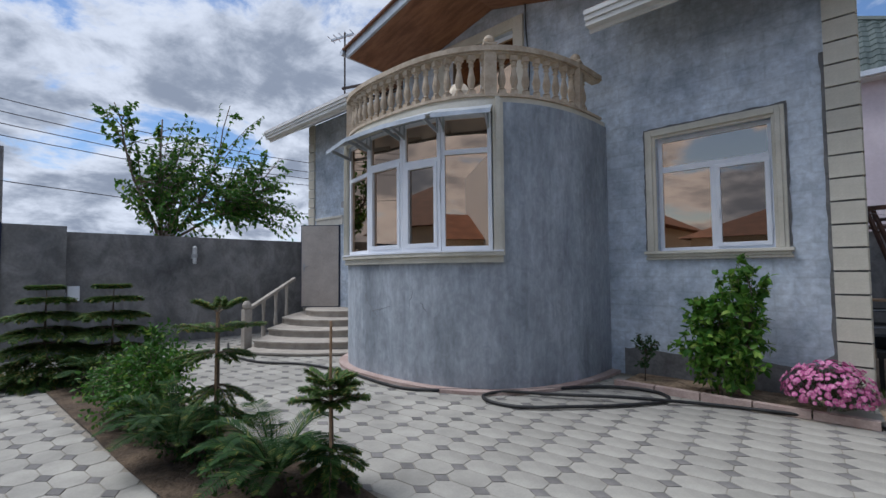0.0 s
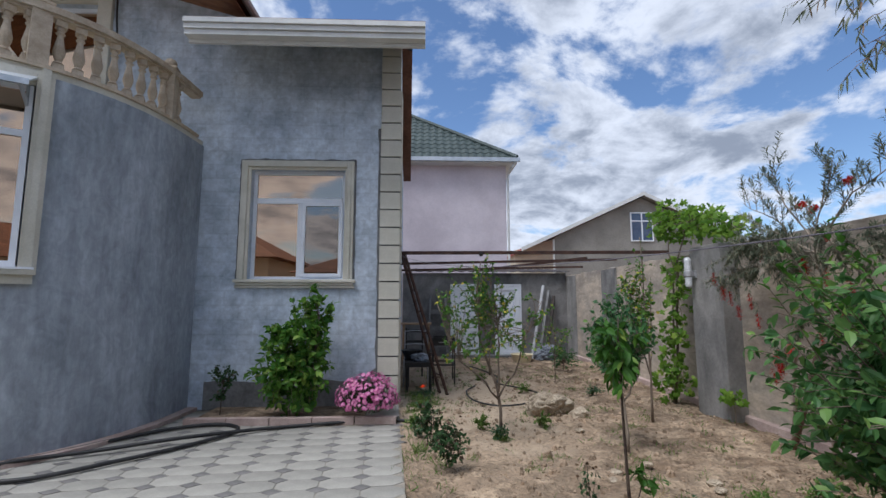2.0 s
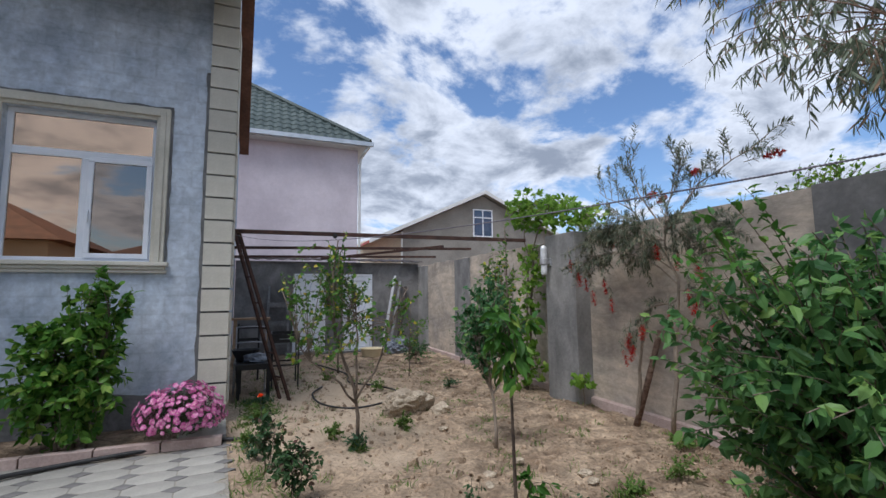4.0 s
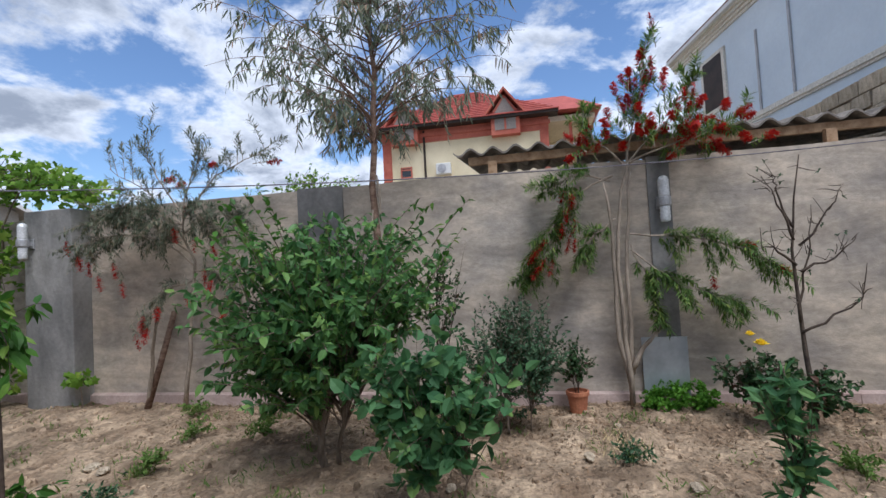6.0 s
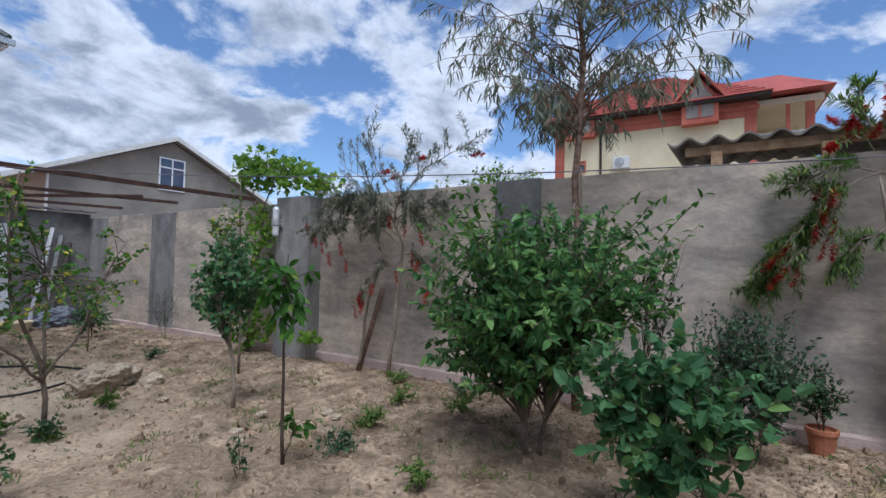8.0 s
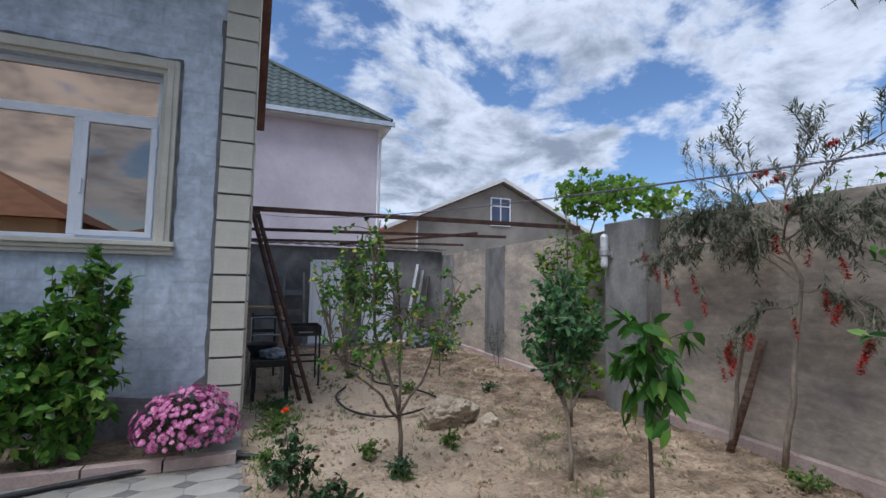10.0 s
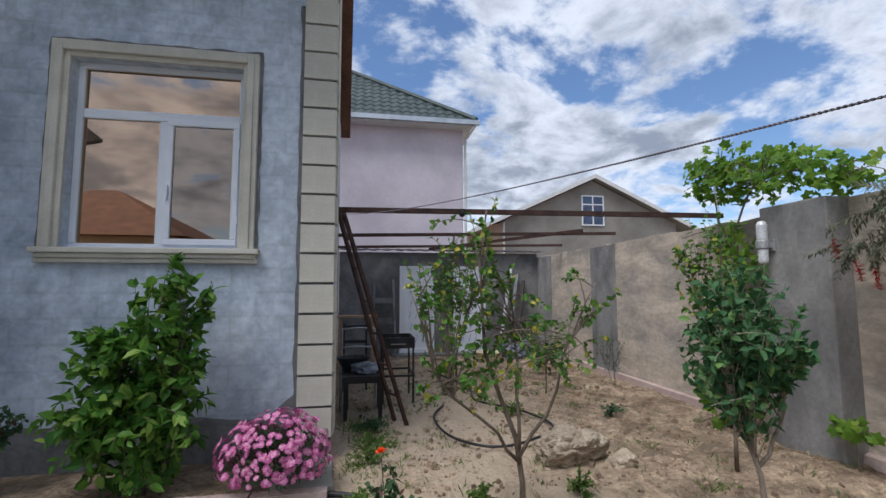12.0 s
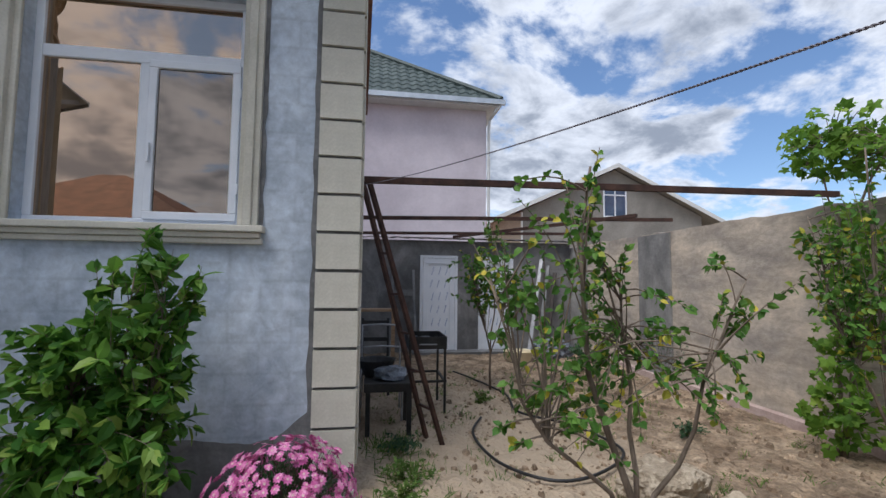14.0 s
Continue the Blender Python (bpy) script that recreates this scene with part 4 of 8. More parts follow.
leaf = part("leaf", box(-1.0, -0.03, 0, 0, 0.03, 2.17), DOOR_LEAF, door, "beige panel leaf", at=leaf_at, bevel=0.006)
part("edge_band", rect_frame(-1.02, 0.02, -0.02, 2.19, -0.026, 0.026, 0.022), BLUE_PAINT, leaf, "dark painted edge", at=leaf_at)
part("handle", Shape().box(-0.95, -0.045, 0.95, -0.91, -0.031, 1.15).bar((-0.93, -0.07, 1.08), (-0.81, -0.07, 1.08), 0.015, 0.02).bar((-0.93, -0.03, 1.08), (-0.93, -0.075, 1.08), 0.015, 0.015), LAMP_BODY, leaf, "worn metal handle", at=leaf_at)
part("spyhole", Shape().lathe([(0.015, 0), (0.015, 0.01)], n=10), LAMP_BODY, leaf, at=leaf_at @ pose(-0.5, -0.031, 1.45, 90))
inner = thing("inner_door", "white glazed inner door behind the open leaf", "door", kind="structure", at=(-10.4, FACE + 0.2, 0.65))
part("frame", rect_frame(DOOR[0] + 0.07, DOOR[1] - 0.07, 0.66, 2.79, FACE + 0.17, FACE + 0.22, 0.09), UPVC, inner)
part("mid_rail", box(DOOR[0] + 0.16, FACE + 0.17, 1.5, DOOR[1] - 0.16, FACE + 0.22, 1.6), UPVC, inner)
part("pane", box(DOOR[0] + 0.16, FACE + 0.19, 0.75, DOOR[1] - 0.16, FACE + 0.195, 1.5), GLASS_CLEAR, inner)
part("pane", box(DOOR[0] + 0.16, FACE + 0.19, 1.6, DOOR[1] - 0.16, FACE + 0.195, 2.7), GLASS_CLEAR, inner)

stair_rail = thing("stair_rail", "stone stair rail with turned posts beside the steps", "railing", at=(-9.2, 4.35, 0))
ra, rb = Vector((-9.15, 4.28, 0.0)), Vector((-10.85, 6.3, 0.0))
part("handrail", Shape().bar(ra + Vector((0, 0, 0.80)), rb + Vector((0, 0, 1.42)), 0.09, 0.07), STEP, stair_rail, bevel=0.01)
part("newel_post", Shape().box(-0.08, -0.08, 0, 0.08, 0.08, 0.82).lathe([(0.05, 0.82), (0.09, 0.86), (0.095, 0.92), (0.06, 0.98), (0.02, 1.0)], n=12), STEP, stair_rail, at=pose(ra.x, ra.y, 0))
for t, zb in ((0.3, 0.05), (0.55, 0.2), (0.8, 0.35)):
    p = ra + (rb - ra) * t
    top = 0.80 + 0.62 * t - 0.03
    part("rail_post", Shape().lathe([(0.045, zb), (0.035, zb + 0.05), (0.05, zb + 0.2), (0.03, (zb + top) / 2), (0.045, top)], p.x, p.y, 10), STEP, stair_rail)

# ---- garden walls ----
WX = 4.97
top_rag = Shape()
N = 60
for k in range(N):
    ya, yb = -3.72 + (6.158 + 3.72) * k / N, -3.72 + (6.158 + 3.72) * (k + 1) / N
    za = 2.315 + 0.012 * noise.noise((ya * 1.7, 0, 0))
    zb = 2.315 + 0.012 * noise.noise((yb * 1.7, 0, 0))
    top_rag.hexa([(WX, ya, -0.1), (WX + 0.2, ya, -0.1), (WX + 0.2, yb, -0.1), (WX, yb, -0.1)], [(WX, ya, za), (WX + 0.2, ya, za), (WX + 0.2, yb, zb), (WX, yb, zb)])
garden_wall = solid("garden_wall_1", top_rag, FENCE, "sandy grey cement-rendered garden wall with stains", "wall")
for y0, y1 in ((2.87, 3.40), (-0.42, -0.22), (-3.4, -3.11)):
    part("pilaster", box(WX - 0.02, y0, 0.0, WX - 0.001, y1, 2.33), FENCE_DARK, garden_wall, "smooth dark cement pilaster")
far_rag = Shape()
for k in range(40):
    ya, yb = 6.842 + 6.6 * k / 40, 6.842 + 6.6 * (k + 1) / 40
    fz = lambda y: 2.28 + 0.05 * noise.noise((y * 1.3, 4, 0)) + 0.03 * noise.noise((y * 5, 4, 0))
    far_rag.hexa([(WX, ya, -0.1), (WX + 0.2, ya, -0.1), (WX + 0.2, yb, -0.1), (WX, yb, -0.1)], [(WX, ya, fz(ya)), (WX + 0.2, ya, fz(ya)), (WX + 0.2, yb, fz(yb)), (WX, yb, fz(yb))])
far_wall = solid("garden_wall_2", far_rag, FENCE, "sandy grey rendered garden wall with a ragged top", "wall")
for y0, y1 in ((9.95, 10.75), (12.6, 13.35)):
    part("pilaster", box(WX - 0.03, y0, 0.0, WX - 0.001, y1, 2.26), FENCE_DARK, far_wall, "smooth dark cement pilaster")
solid("wall_pillar", box(4.73, 6.16, -0.1, 5.2, 6.84, 2.32), FENCE_DARK, "square grey cement pillar in the garden wall", "pillar", bevel=0.015)
kerb = Shape()
for k in range(40):
    ya, yb = -3.5 + k * 0.42, -3.5 + (k + 1) * 0.42
    if 5.8 < ya < 6.8:
        continue
    w = 0.06 + 0.035 * noise.noise((ya, 9, 0))
    kerb.hexa([(WX - w, ya, -0.05), (WX - 0.001, ya, -0.05), (WX - 0.001, yb, -0.05), (WX - w, yb, -0.05)], [(WX - w * 0.7, ya, 0.09), (WX - 0.001, ya, 0.11), (WX - 0.001, yb, 0.11), (WX - w * 0.7, yb, 0.09)])
solid("wall_footing", kerb, KERB, "crumbling pinkish footing along the garden wall", "kerb")
south = Shape().box(-11.6, -3.92, -0.1, 1.5, -3.722, 2.4).box(1.5, -3.92, -0.1, 5.47, -3.722, 3.6)
solid("garden_wall_3", south, PALE_WALL, "pale stained cement wall closing the yard", "wall")
west = Shape().box(-11.6, 1.55, -0.1, -11.4, 7.15, 2.46).box(-11.6, 0.62, -0.1, -11.15, 1.55, 2.55).box(-11.6, -3.72, -0.1, -11.4, -2.6, 2.5)
west_wall = solid("garden_wall_4", west, FENCE_LEFT, "dark stained grey cement yard wall", "wall")
gate = thing("gate", "dark blue metal yard gate", "gate", kind="structure", at=(-11.3, -1.0, 0))
part("gate_frame", Shape().box(-11.32, -2.59, 0.05, -11.22, -2.5, 2.5).box(-11.32, 0.52, 0.05, -11.1, 0.615, 2.56).box(-11.32, -2.5, 2.42, -11.24, 0.52, 2.5), BLUE_PAINT, gate)
part("gate_sheet", box(-11.29, -2.5, 0.1, -11.27, 0.52, 2.42), BLUE_PAINT, gate)

# ---- shed across the garden's end ----
shed = solid("shed_front", wall_with_holes(0.2, 4.95, -0.1, 2.36, 13.4, 13.6, [(1.57, 2.38, 0.0, 2.04), (2.84, 3.62, 0.0, 2.06)]), FENCE_LEFT, "grey rendered shed front with two white doors", "wall")
solid("shed_sides", Shape().box(0.2, 13.6, -0.1, 0.35, 15.4, 2.36).box(4.8, 13.6, -0.1, 4.95, 15.4, 2.36).box(0.2, 15.4, -0.1, 4.95, 15.6, 2.36), FENCE_LEFT, "grey rendered shed walls", "wall")
sheet = Shape()
for k in range(64):
    xa, xb = 0.15 + k * 0.076, 0.15 + (k + 1) * 0.076
    za, zb = 2.385 + 0.014 * math.sin(k * 1.6), 2.385 + 0.014 * math.sin((k + 1) * 1.6)
    sheet.hexa([(xa, 13.22, za), (xb, 13.22, zb), (xb, 15.7, zb + 0.25), (xa, 15.7, za + 0.25)], [(xa, 13.22, za + 0.012), (xb, 13.22, zb + 0.012), (xb, 15.7, zb + 0.262), (xa, 15.7, za + 0.262)])
solid("shed_roof", sheet, DARK_BOARD, "dark corrugated shed roof edge", "roof")
for x0, x1 in ((1.57, 2.38), (2.84, 3.62)):
    d = thing("shed_door", "white plastic door still in its printed protective film", "door", "doors of the shed", "structure", at=((x0 + x1) / 2, 13.38, 0))
    part("frame", Shape().box(x0, 13.36, 0, x0 + 0.06, 13.46, 2.04).box(x1 - 0.06, 13.36, 0, x1, 13.46, 2.04).box(x0 + 0.06, 13.36, 1.98, x1 - 0.06, 13.46, 2.04), UPVC, d, bevel=0.006)
    part("leaf_frame", rect_frame(x0 + 0.065, x1 - 0.065, 0.03, 1.975, 13.37, 13.44, 0.11), UPVC, d, bevel=0.006)
    panel = part("panel", box(x0 + 0.17, 13.395, 0.13, x1 - 0.17, 13.42, 1.87), UPVC, d)
    marks = Shape()
    rr = random.Random(5)
    for r in range(6):
        for c in range(3):
            px, pz = x0 + 0.22 + c * 0.15 + (r % 2) * 0.03, 0.28 + r * 0.27
            for q in range(5):
                marks.box(px + q * 0.009 + rr.uniform(-0.004, 0.004), 13.3935, pz + q * 0.034, px + q * 0.009 + 0.014, 13.3949, pz + q * 0.034 + 0.024)
    part("film_print", marks, FILM_BLUE, panel, "blue print on the protective film")
    part("handle", Shape().box(x1 - 0.13, 13.34, 0.95, x1 - 0.105, 13.369, 1.12).bar((x1 - 0.12, 13.32, 1.07), (x1 - 0.22, 13.32, 1.07), 0.016, 0.02), UPVC, d)
solid("shed_step", box(1.4, 13.0, -0.05, 4.9, 13.399, 0.05), CEMENT, "low cement step before the shed doors", "step")

# ---- neighbouring houses ----
def house_window(parent, c, along, up, w, h, frame_mat, pane_mat, bars=1, depth=0.08):
    """A framed window on a far facade: c is its lower corner, along its run."""
    along, upv = Vector(along), Vector((0, 0, 1))
    c = Vector(c)
    out = Vector((along.y, -along.x, 0)) * depth
    win = Shape()

    def bx(s, u0, u1, v0, v1, o0, o1):
        low = [c + along * u + upv * v0 + out * o for u, o in ((u0, o0), (u1, o0), (u1, o1), (u0, o1))]
        s.hexa([tuple(p) for p in low], [tuple(p + upv * (v1 - v0)) for p in low])
        return s
    f = 0.07
    for u0, u1, v0, v1 in ((0, w, 0, f), (0, w, h - f, h), (0, f, f, h - f), (w - f, w, f, h - f), *[(w * (k + 1) / (bars + 1) - f / 2, w * (k + 1) / (bars + 1) + f / 2, f, h - f) for k in range(bars)], (f, w - f, h * 0.68, h * 0.68 + f)):
        bx(win, u0, u1, v0, v1, 0.05, 1.0)
    ob = part("window", win, frame_mat, parent)
    part("pane", bx(Shape(), f, w - f, f, h - f, 0.02, 0.5), pane_mat, ob)
    return ob


pink = thing("pink_house", "pinkish plastered two-storey house with green tiled hip roof", "house", at=(-2, 16.4, 0))
part("wall", box(-8.0, 16.4, 0, 3.78, 25.0, 6.5), PINK, pink)
PE = (-8.4, 4.12, 16.0, 25.4, 6.62)
part("eaves", Shape().box(PE[0], PE[2], PE[4] - 0.14, PE[1], PE[3], PE[4]), GUTTER, pink)
part("gutter", Shape().box(PE[0], PE[2] - 0.10, PE[4] - 0.10, PE[1] + 0.1, PE[2] - 0.002, PE[4] + 0.04), ZINC, pink)
PITCH2 = 0.80
deck = Shape()
rx = 4.7
ridge_z = PE[4] + rx * PITCH2
deck.poly((PE[0], PE[2], PE[4]), (PE[1], PE[2], PE[4]), (PE[1] - rx, PE[2] + rx, ridge_z), (PE[0] + rx, PE[2] + rx, ridge_z))
deck.poly((PE[1], PE[2], PE[4]), (PE[1], PE[3], PE[4]), (PE[1] - rx, PE[3] - rx, ridge_z), (PE[1] - rx, PE[2] + rx, ridge_z))
deck.poly((PE[0], PE[3], PE[4]), (PE[0], PE[2], PE[4]), (PE[0] + rx, PE[2] + rx, ridge_z), (PE[0] + rx, PE[3] - rx, ridge_z))
deck.poly((PE[1], PE[3], PE[4]), (PE[0], PE[3], PE[4]), (PE[0] + rx, PE[3] - rx, ridge_z), (PE[1] - rx, PE[3] - rx, ridge_z))
roof_part = part("roof", deck, GREEN_ROOF, pink)
for r in range(13):
    # wavy tile courses on the slope that faces the garden
    u0, u1 = r * 0.36, (r + 1) * 0.36 + 0.02
    course = Shape()
    xl, xr = PE[0] + u0, PE[1] - u0
    n = int((xr - xl) / 0.07)
    for k in range(n):
        xa, xb = xl + (xr - xl) * k / n, xl + (xr - xl) * (k + 1) / n
        wa, wb = 0.028 * math.sin(xa * 2 * math.pi / 0.28), 0.028 * math.sin(xb * 2 * math.pi / 0.28)
        za, zb = PE[4] + u0 * PITCH2 + 0.07, PE[4] + u1 * PITCH2 + 0.035
        course.poly((xa, PE[2] + u0, za + wa), (xb, PE[2] + u0, za + wb), (xb, PE[2] + u1, zb + wb), (xa, PE[2] + u1, zb + wa))
        course.poly((xa, PE[2] + u0, za + wa - 0.045), (xb, PE[2] + u0, za + wb - 0.045), (xb, PE[2] + u0, za + wb), (xa, PE[2] + u0, za + wa))
    part("tile_course", course, GREEN_ROOF, roof_part)
part("hip_cap", Shape().tube([(PE[1], PE[2], PE[4] + 0.08), (PE[1] - rx, PE[2] + rx, ridge_z + 0.08)], 0.09, 8), GREEN_ROOF, roof_part)
part("downpipe", Shape().tube([(4.05, 16.0, 6.5), (3.95, 16.05, 6.35), (3.86, 16.32, 6.2), (3.84, 16.34, 5.9), (3.84, 16.34, 0.2)], 0.045, 8), GUTTER, pink, "white downpipe")

gabled = thing("gable_house", "grey rendered house with a gable, white window and red roof edge", "house", at=(14.5, 28, 0))
GA, GB, GAP = (8.6, 5.5), (20.4, 5.5), (14.5, 8.2)
part("wall", Shape().hexa([(8.9, 28, 0), (20.1, 28, 0), (20.1, 38, 0), (8.9, 38, 0)], [(8.9, 28, 5.55), (20.1, 28, 5.55), (20.1, 38, 5.55), (8.9, 38, 5.55)]).hexa([(8.9, 28, 5.55), (20.1, 28, 5.55), (14.5, 28, 8.1)], [(8.9, 38, 5.55), (20.1, 38, 5.55), (14.5, 38, 8.1)]), GREY_HOUSE, gabled)
part("side_wall", Shape().hexa([(6.9, 30.5, 0), (8.89, 28.3, 0), (8.89, 38, 0), (6.9, 38, 0)], [(6.9, 30.5, 5.0), (8.89, 28.3, 5.45), (8.89, 38, 5.45), (6.9, 38, 5.0)]), CREAM, gabled)
for sx, (ex, ez) in ((1, GA), (-1, GB)):
    sl = (ez - GAP[1]) / (ex - GAP[0])
    e2, z2 = ex - sx * 1.9, ez - abs(sl) * 1.9
    ring = [(GAP[0], 27.6, GAP[1]), (e2, 27.6, z2), (e2, 38.4, z2), (GAP[0], 38.4, GAP[1])]
    part("roof_slope", Shape().hexa([tuple(p) for p in ring][::-sx], [(p[0], p[1], p[2] + 0.14) for p in ring][::-sx]), RED_ROOF if sx == 1 else GREY_HOUSE, gabled)
    part("verge", Shape().hexa([(GAP[0], 27.52, GAP[1] - 0.04), (e2, 27.52, z2 - 0.04), (e2, 27.59, z2 - 0.04), (GAP[0], 27.59, GAP[1] - 0.04)][::-sx], [(GAP[0], 27.52, GAP[1] + 0.2), (e2, 27.52, z2 + 0.2), (e2, 27.59, z2 + 0.2), (GAP[0], 27.59, GAP[1] + 0.2)][::-sx]), GUTTER, gabled)
# this pane's blue is a painted sky reflection
house_window(gabled, (13.75, 28, 5.3), (1, 0, 0), 1, 1.45, 1.85, UPVC, PANE_SKY_BLUE, 1)
part("downpipe", Shape().tube([(8.8, 27.9, 5.4), (8.8, 27.9, 0.2)], 0.06, 6), GUTTER, gabled)

red = thing("red_roof_house", "pale yellow house with red trim and red tiled roof", "house", at=(27, 4, 0))
HX = 24.5
part("wall", box(HX, -0.5, 0, HX + 8, 8.55, 8.95), YELLOW, red)
for ya, yb in ((-0.5, -0.05), (8.1, 8.6)):
    part("corner_band", box(HX - 0.04, ya, 0, HX - 0.001, yb, 8.3), RED_PAINT, red, "brick-red corner band")
part("cornice", Shape().box(HX - 0.05, -0.52, 8.25, HX - 0.001, 8.6, 8.55).box(HX - 0.12, -0.6, 8.55, HX - 0.001, 8.65, 8.75).box(HX - 0.06, -0.52, 8.75, HX - 0.001, 8.6, 8.95), RED_PAINT, red, "brick-red cornice bands")
part("eaves", box(HX - 0.7, -1.0, 8.96, HX + 8.5, 9.2, 9.1), DARK_BOARD, red)
rr = Shape()
rr.hexa([(HX - 0.75, -1.05, 9.1), (HX + 8.5, -1.05, 9.1), (HX + 8.5, 9.25, 9.1), (HX - 0.75, 9.25, 9.1)], [(HX + 3.6, 3.5, 12.1), (HX + 4.4, 3.5, 12.1), (HX + 4.4, 4.9, 12.1), (HX + 3.6, 4.9, 12.1)])
roof_red = part("roof", rr, RED_ROOF, red)
for k in range(16):
    t0 = k / 16
    u = HX - 0.75 + 4.35 * t0
    part("tile_course", Shape().tube([(u, -1.05 + 4.55 * t0, 9.12 + 3.0 * t0), (u, 9.25 - 4.35 * t0, 9.12 + 3.0 * t0)], 0.035, 5), RED_ROOF, roof_red)
part("wing_wall", box(HX + 4.6, -2.6, 0, HX + 8, -0.51, 8.9), YELLOW, red)
part("balcony_floor", box(HX + 0.3, -2.6, 6.3, HX + 4.59, -0.51, 6.55), YELLOW, red)
part("balcony_post", Shape().box(HX + 0.35, -2.6, 6.55, HX + 0.6, -2.3, 8.95).box(HX + 0.35, -1.75, 6.55, HX + 0.5, -1.6, 8.95), RED_PAINT, red)
part("balcony_ceiling", box(HX + 0.2, -2.9, 8.7, HX + 8, -0.51, 8.96), CREAM, red)
bars = Shape().box(HX + 0.38, -2.3, 7.45, HX + 0.45, -0.51, 7.5)
for k in range(12):
    bars.box(HX + 0.4, -2.25 + k * 0.145, 6.55, HX + 0.43, -2.22 + k * 0.145, 7.45)
part("balcony_rail", bars, ZINC, red)
part("wing_roof", Shape().hexa([(HX - 0.4, -3.2, 9.1), (HX + 8.5, -3.2, 9.1), (HX + 8.5, -0.7, 9.1), (HX - 0.4, -0.7, 9.1)], [(HX + 2.2, -1.6, 10.7), (HX + 6.0, -1.6, 10.7), (HX + 6.0, 2.0, 10.7), (HX + 2.2, 2.0, 10.7)]), RED_ROOF, red)
for dy in (1.7, 7.2):
    dormer = part("dormer", Shape().hexa([(HX - 0.5, dy - 0.75, 8.1), (HX + 2.5, dy - 0.75, 8.1), (HX + 2.5, dy + 0.75, 8.1), (HX - 0.5, dy + 0.75, 8.1)], [(HX - 0.5, dy - 0.75, 9.2), (HX + 2.5, dy - 0.75, 9.2), (HX + 2.5, dy + 0.75, 9.2), (HX - 0.5, dy + 0.75, 9.2)]).hexa([(HX - 0.5, dy - 0.75, 9.2), (HX + 2.8, dy - 0.75, 9.2), (HX + 2.8, dy + 0.75, 9.2), (HX - 0.5, dy + 0.75, 9.2)][::1], [(HX - 0.5, dy - 0.02, 10.2), (HX + 2.8, dy - 0.02, 10.2), (HX + 2.8, dy + 0.02, 10.2), (HX - 0.5, dy + 0.02, 10.2)]), RED_PAINT, red)
    for sgn in (-1, 1):
        ring = [(HX - 0.75, dy, 10.42), (HX - 0.75, dy + sgn * 1.0, 9.12), (HX + 3, dy + sgn * 1.0, 9.12), (HX + 3, dy, 10.42)]
        part("dormer_roof", Shape().hexa(ring[::sgn], [(p[0], p[1], p[2] + 0.14) for p in ring][::sgn]), RED_PAINT, dormer)
    part("dormer_window", Shape().hexa([(HX - 0.52, dy - 0.55, 8.35), (HX - 0.501, dy - 0.55, 8.35), (HX - 0.501, dy + 0.55, 8.35), (HX - 0.52, dy + 0.55, 8.35)], [(HX - 0.52, dy - 0.55, 9.0), (HX - 0.501, dy - 0.55, 9.0), (HX - 0.501, dy + 0.55, 9.0), (HX - 0.52, dy + 0.55, 9.0)]).hexa([(HX - 0.52, dy - 0.6, 9.15), (HX - 0.501, dy - 0.6, 9.15), (HX - 0.501, dy + 0.6, 9.15), (HX - 0.52, dy + 0.6, 9.15)], [(HX - 0.52, dy - 0.05, 10.0), (HX - 0.501, dy - 0.05, 10.0), (HX - 0.501, dy + 0.05, 10.0), (HX - 0.52, dy + 0.05, 10.0)]), PANE_GREY, dormer)
    part("dormer_bar", box(HX - 0.55, dy - 0.05, 8.35, HX - 0.521, dy + 0.05, 9.0), RED_PAINT, dormer)
part("downpipe", Shape().tube([(HX - 0.06, 6.2, 8.9), (HX - 0.06, 6.2, 0.3)], 0.06, 6), DARK_BOARD, red)
house_window(red, (HX, 7.6, 6.35), (0, -1, 0), 1, 0.65, 0.62, RED_PAINT, GLASS_CLEAR, 0)
aircon = part("air_conditioner", box(HX - 0.38, 4.75, 6.35, HX - 0.001, 5.55, 6.95), GUTTER, red, "white outdoor air-conditioning unit", bevel=0.03)
part("fan_grille", Shape().lathe([(0.24, 0), (0.24, 0.02), (0.05, 0.03)], n=18), LAMP_BODY, aircon, at=pose(HX - 0.381, 5.22, 6.65, 0, -90, 0))

# white-blue house at the yard's corner, turned a little
bh = thing("pale_blue_house", "pale blue house with ivory mouldings and brown window", "house", at=(9, -5, 0))
TH = 0.135


def along_blue(u, o, z):
    """u metres from the far corner towards the yard, o metres out of the wall."""
    return (13.9 - u * math.cos(TH) + o * math.sin(TH) * -1, -3.575 - u * math.sin(TH) + o * math.cos(TH), z)


def blue_box(u0, u1, o0, o1, z0, z1):
    low = [along_blue(u, o, z0) for u, o in ((u0, o0), (u1, o0), (u1, o1), (u0, o1))]
    return Shape().hexa(low, [(p[0], p[1], z1) for p in low])


part("wall", blue_box(0, 12.5, -8, 0.0, 0, 6.75), BLUE_WHITE, bh)
for o, z0, z1 in ((0.04, 4.09, 4.14), (0.07, 4.14, 4.20), (0.045, 4.20, 4.25)):
    part("string_course", blue_box(-0.05, 12.5, 0.001, o, z0, z1), MOULD, bh)
for o, z0, z1 in ((0.04, 6.50, 6.57), (0.08, 6.57, 6.64), (0.13, 6.64, 6.71), (0.18, 6.71, 6.78)):
    part("cornice", blue_box(-0.3, 12.5, 0.001, o, z0, z1), MOULD, bh)
part("gutter", blue_box(-0.25, 12.5, 0.18, 0.27, 6.74, 6.83), GUTTER, bh)
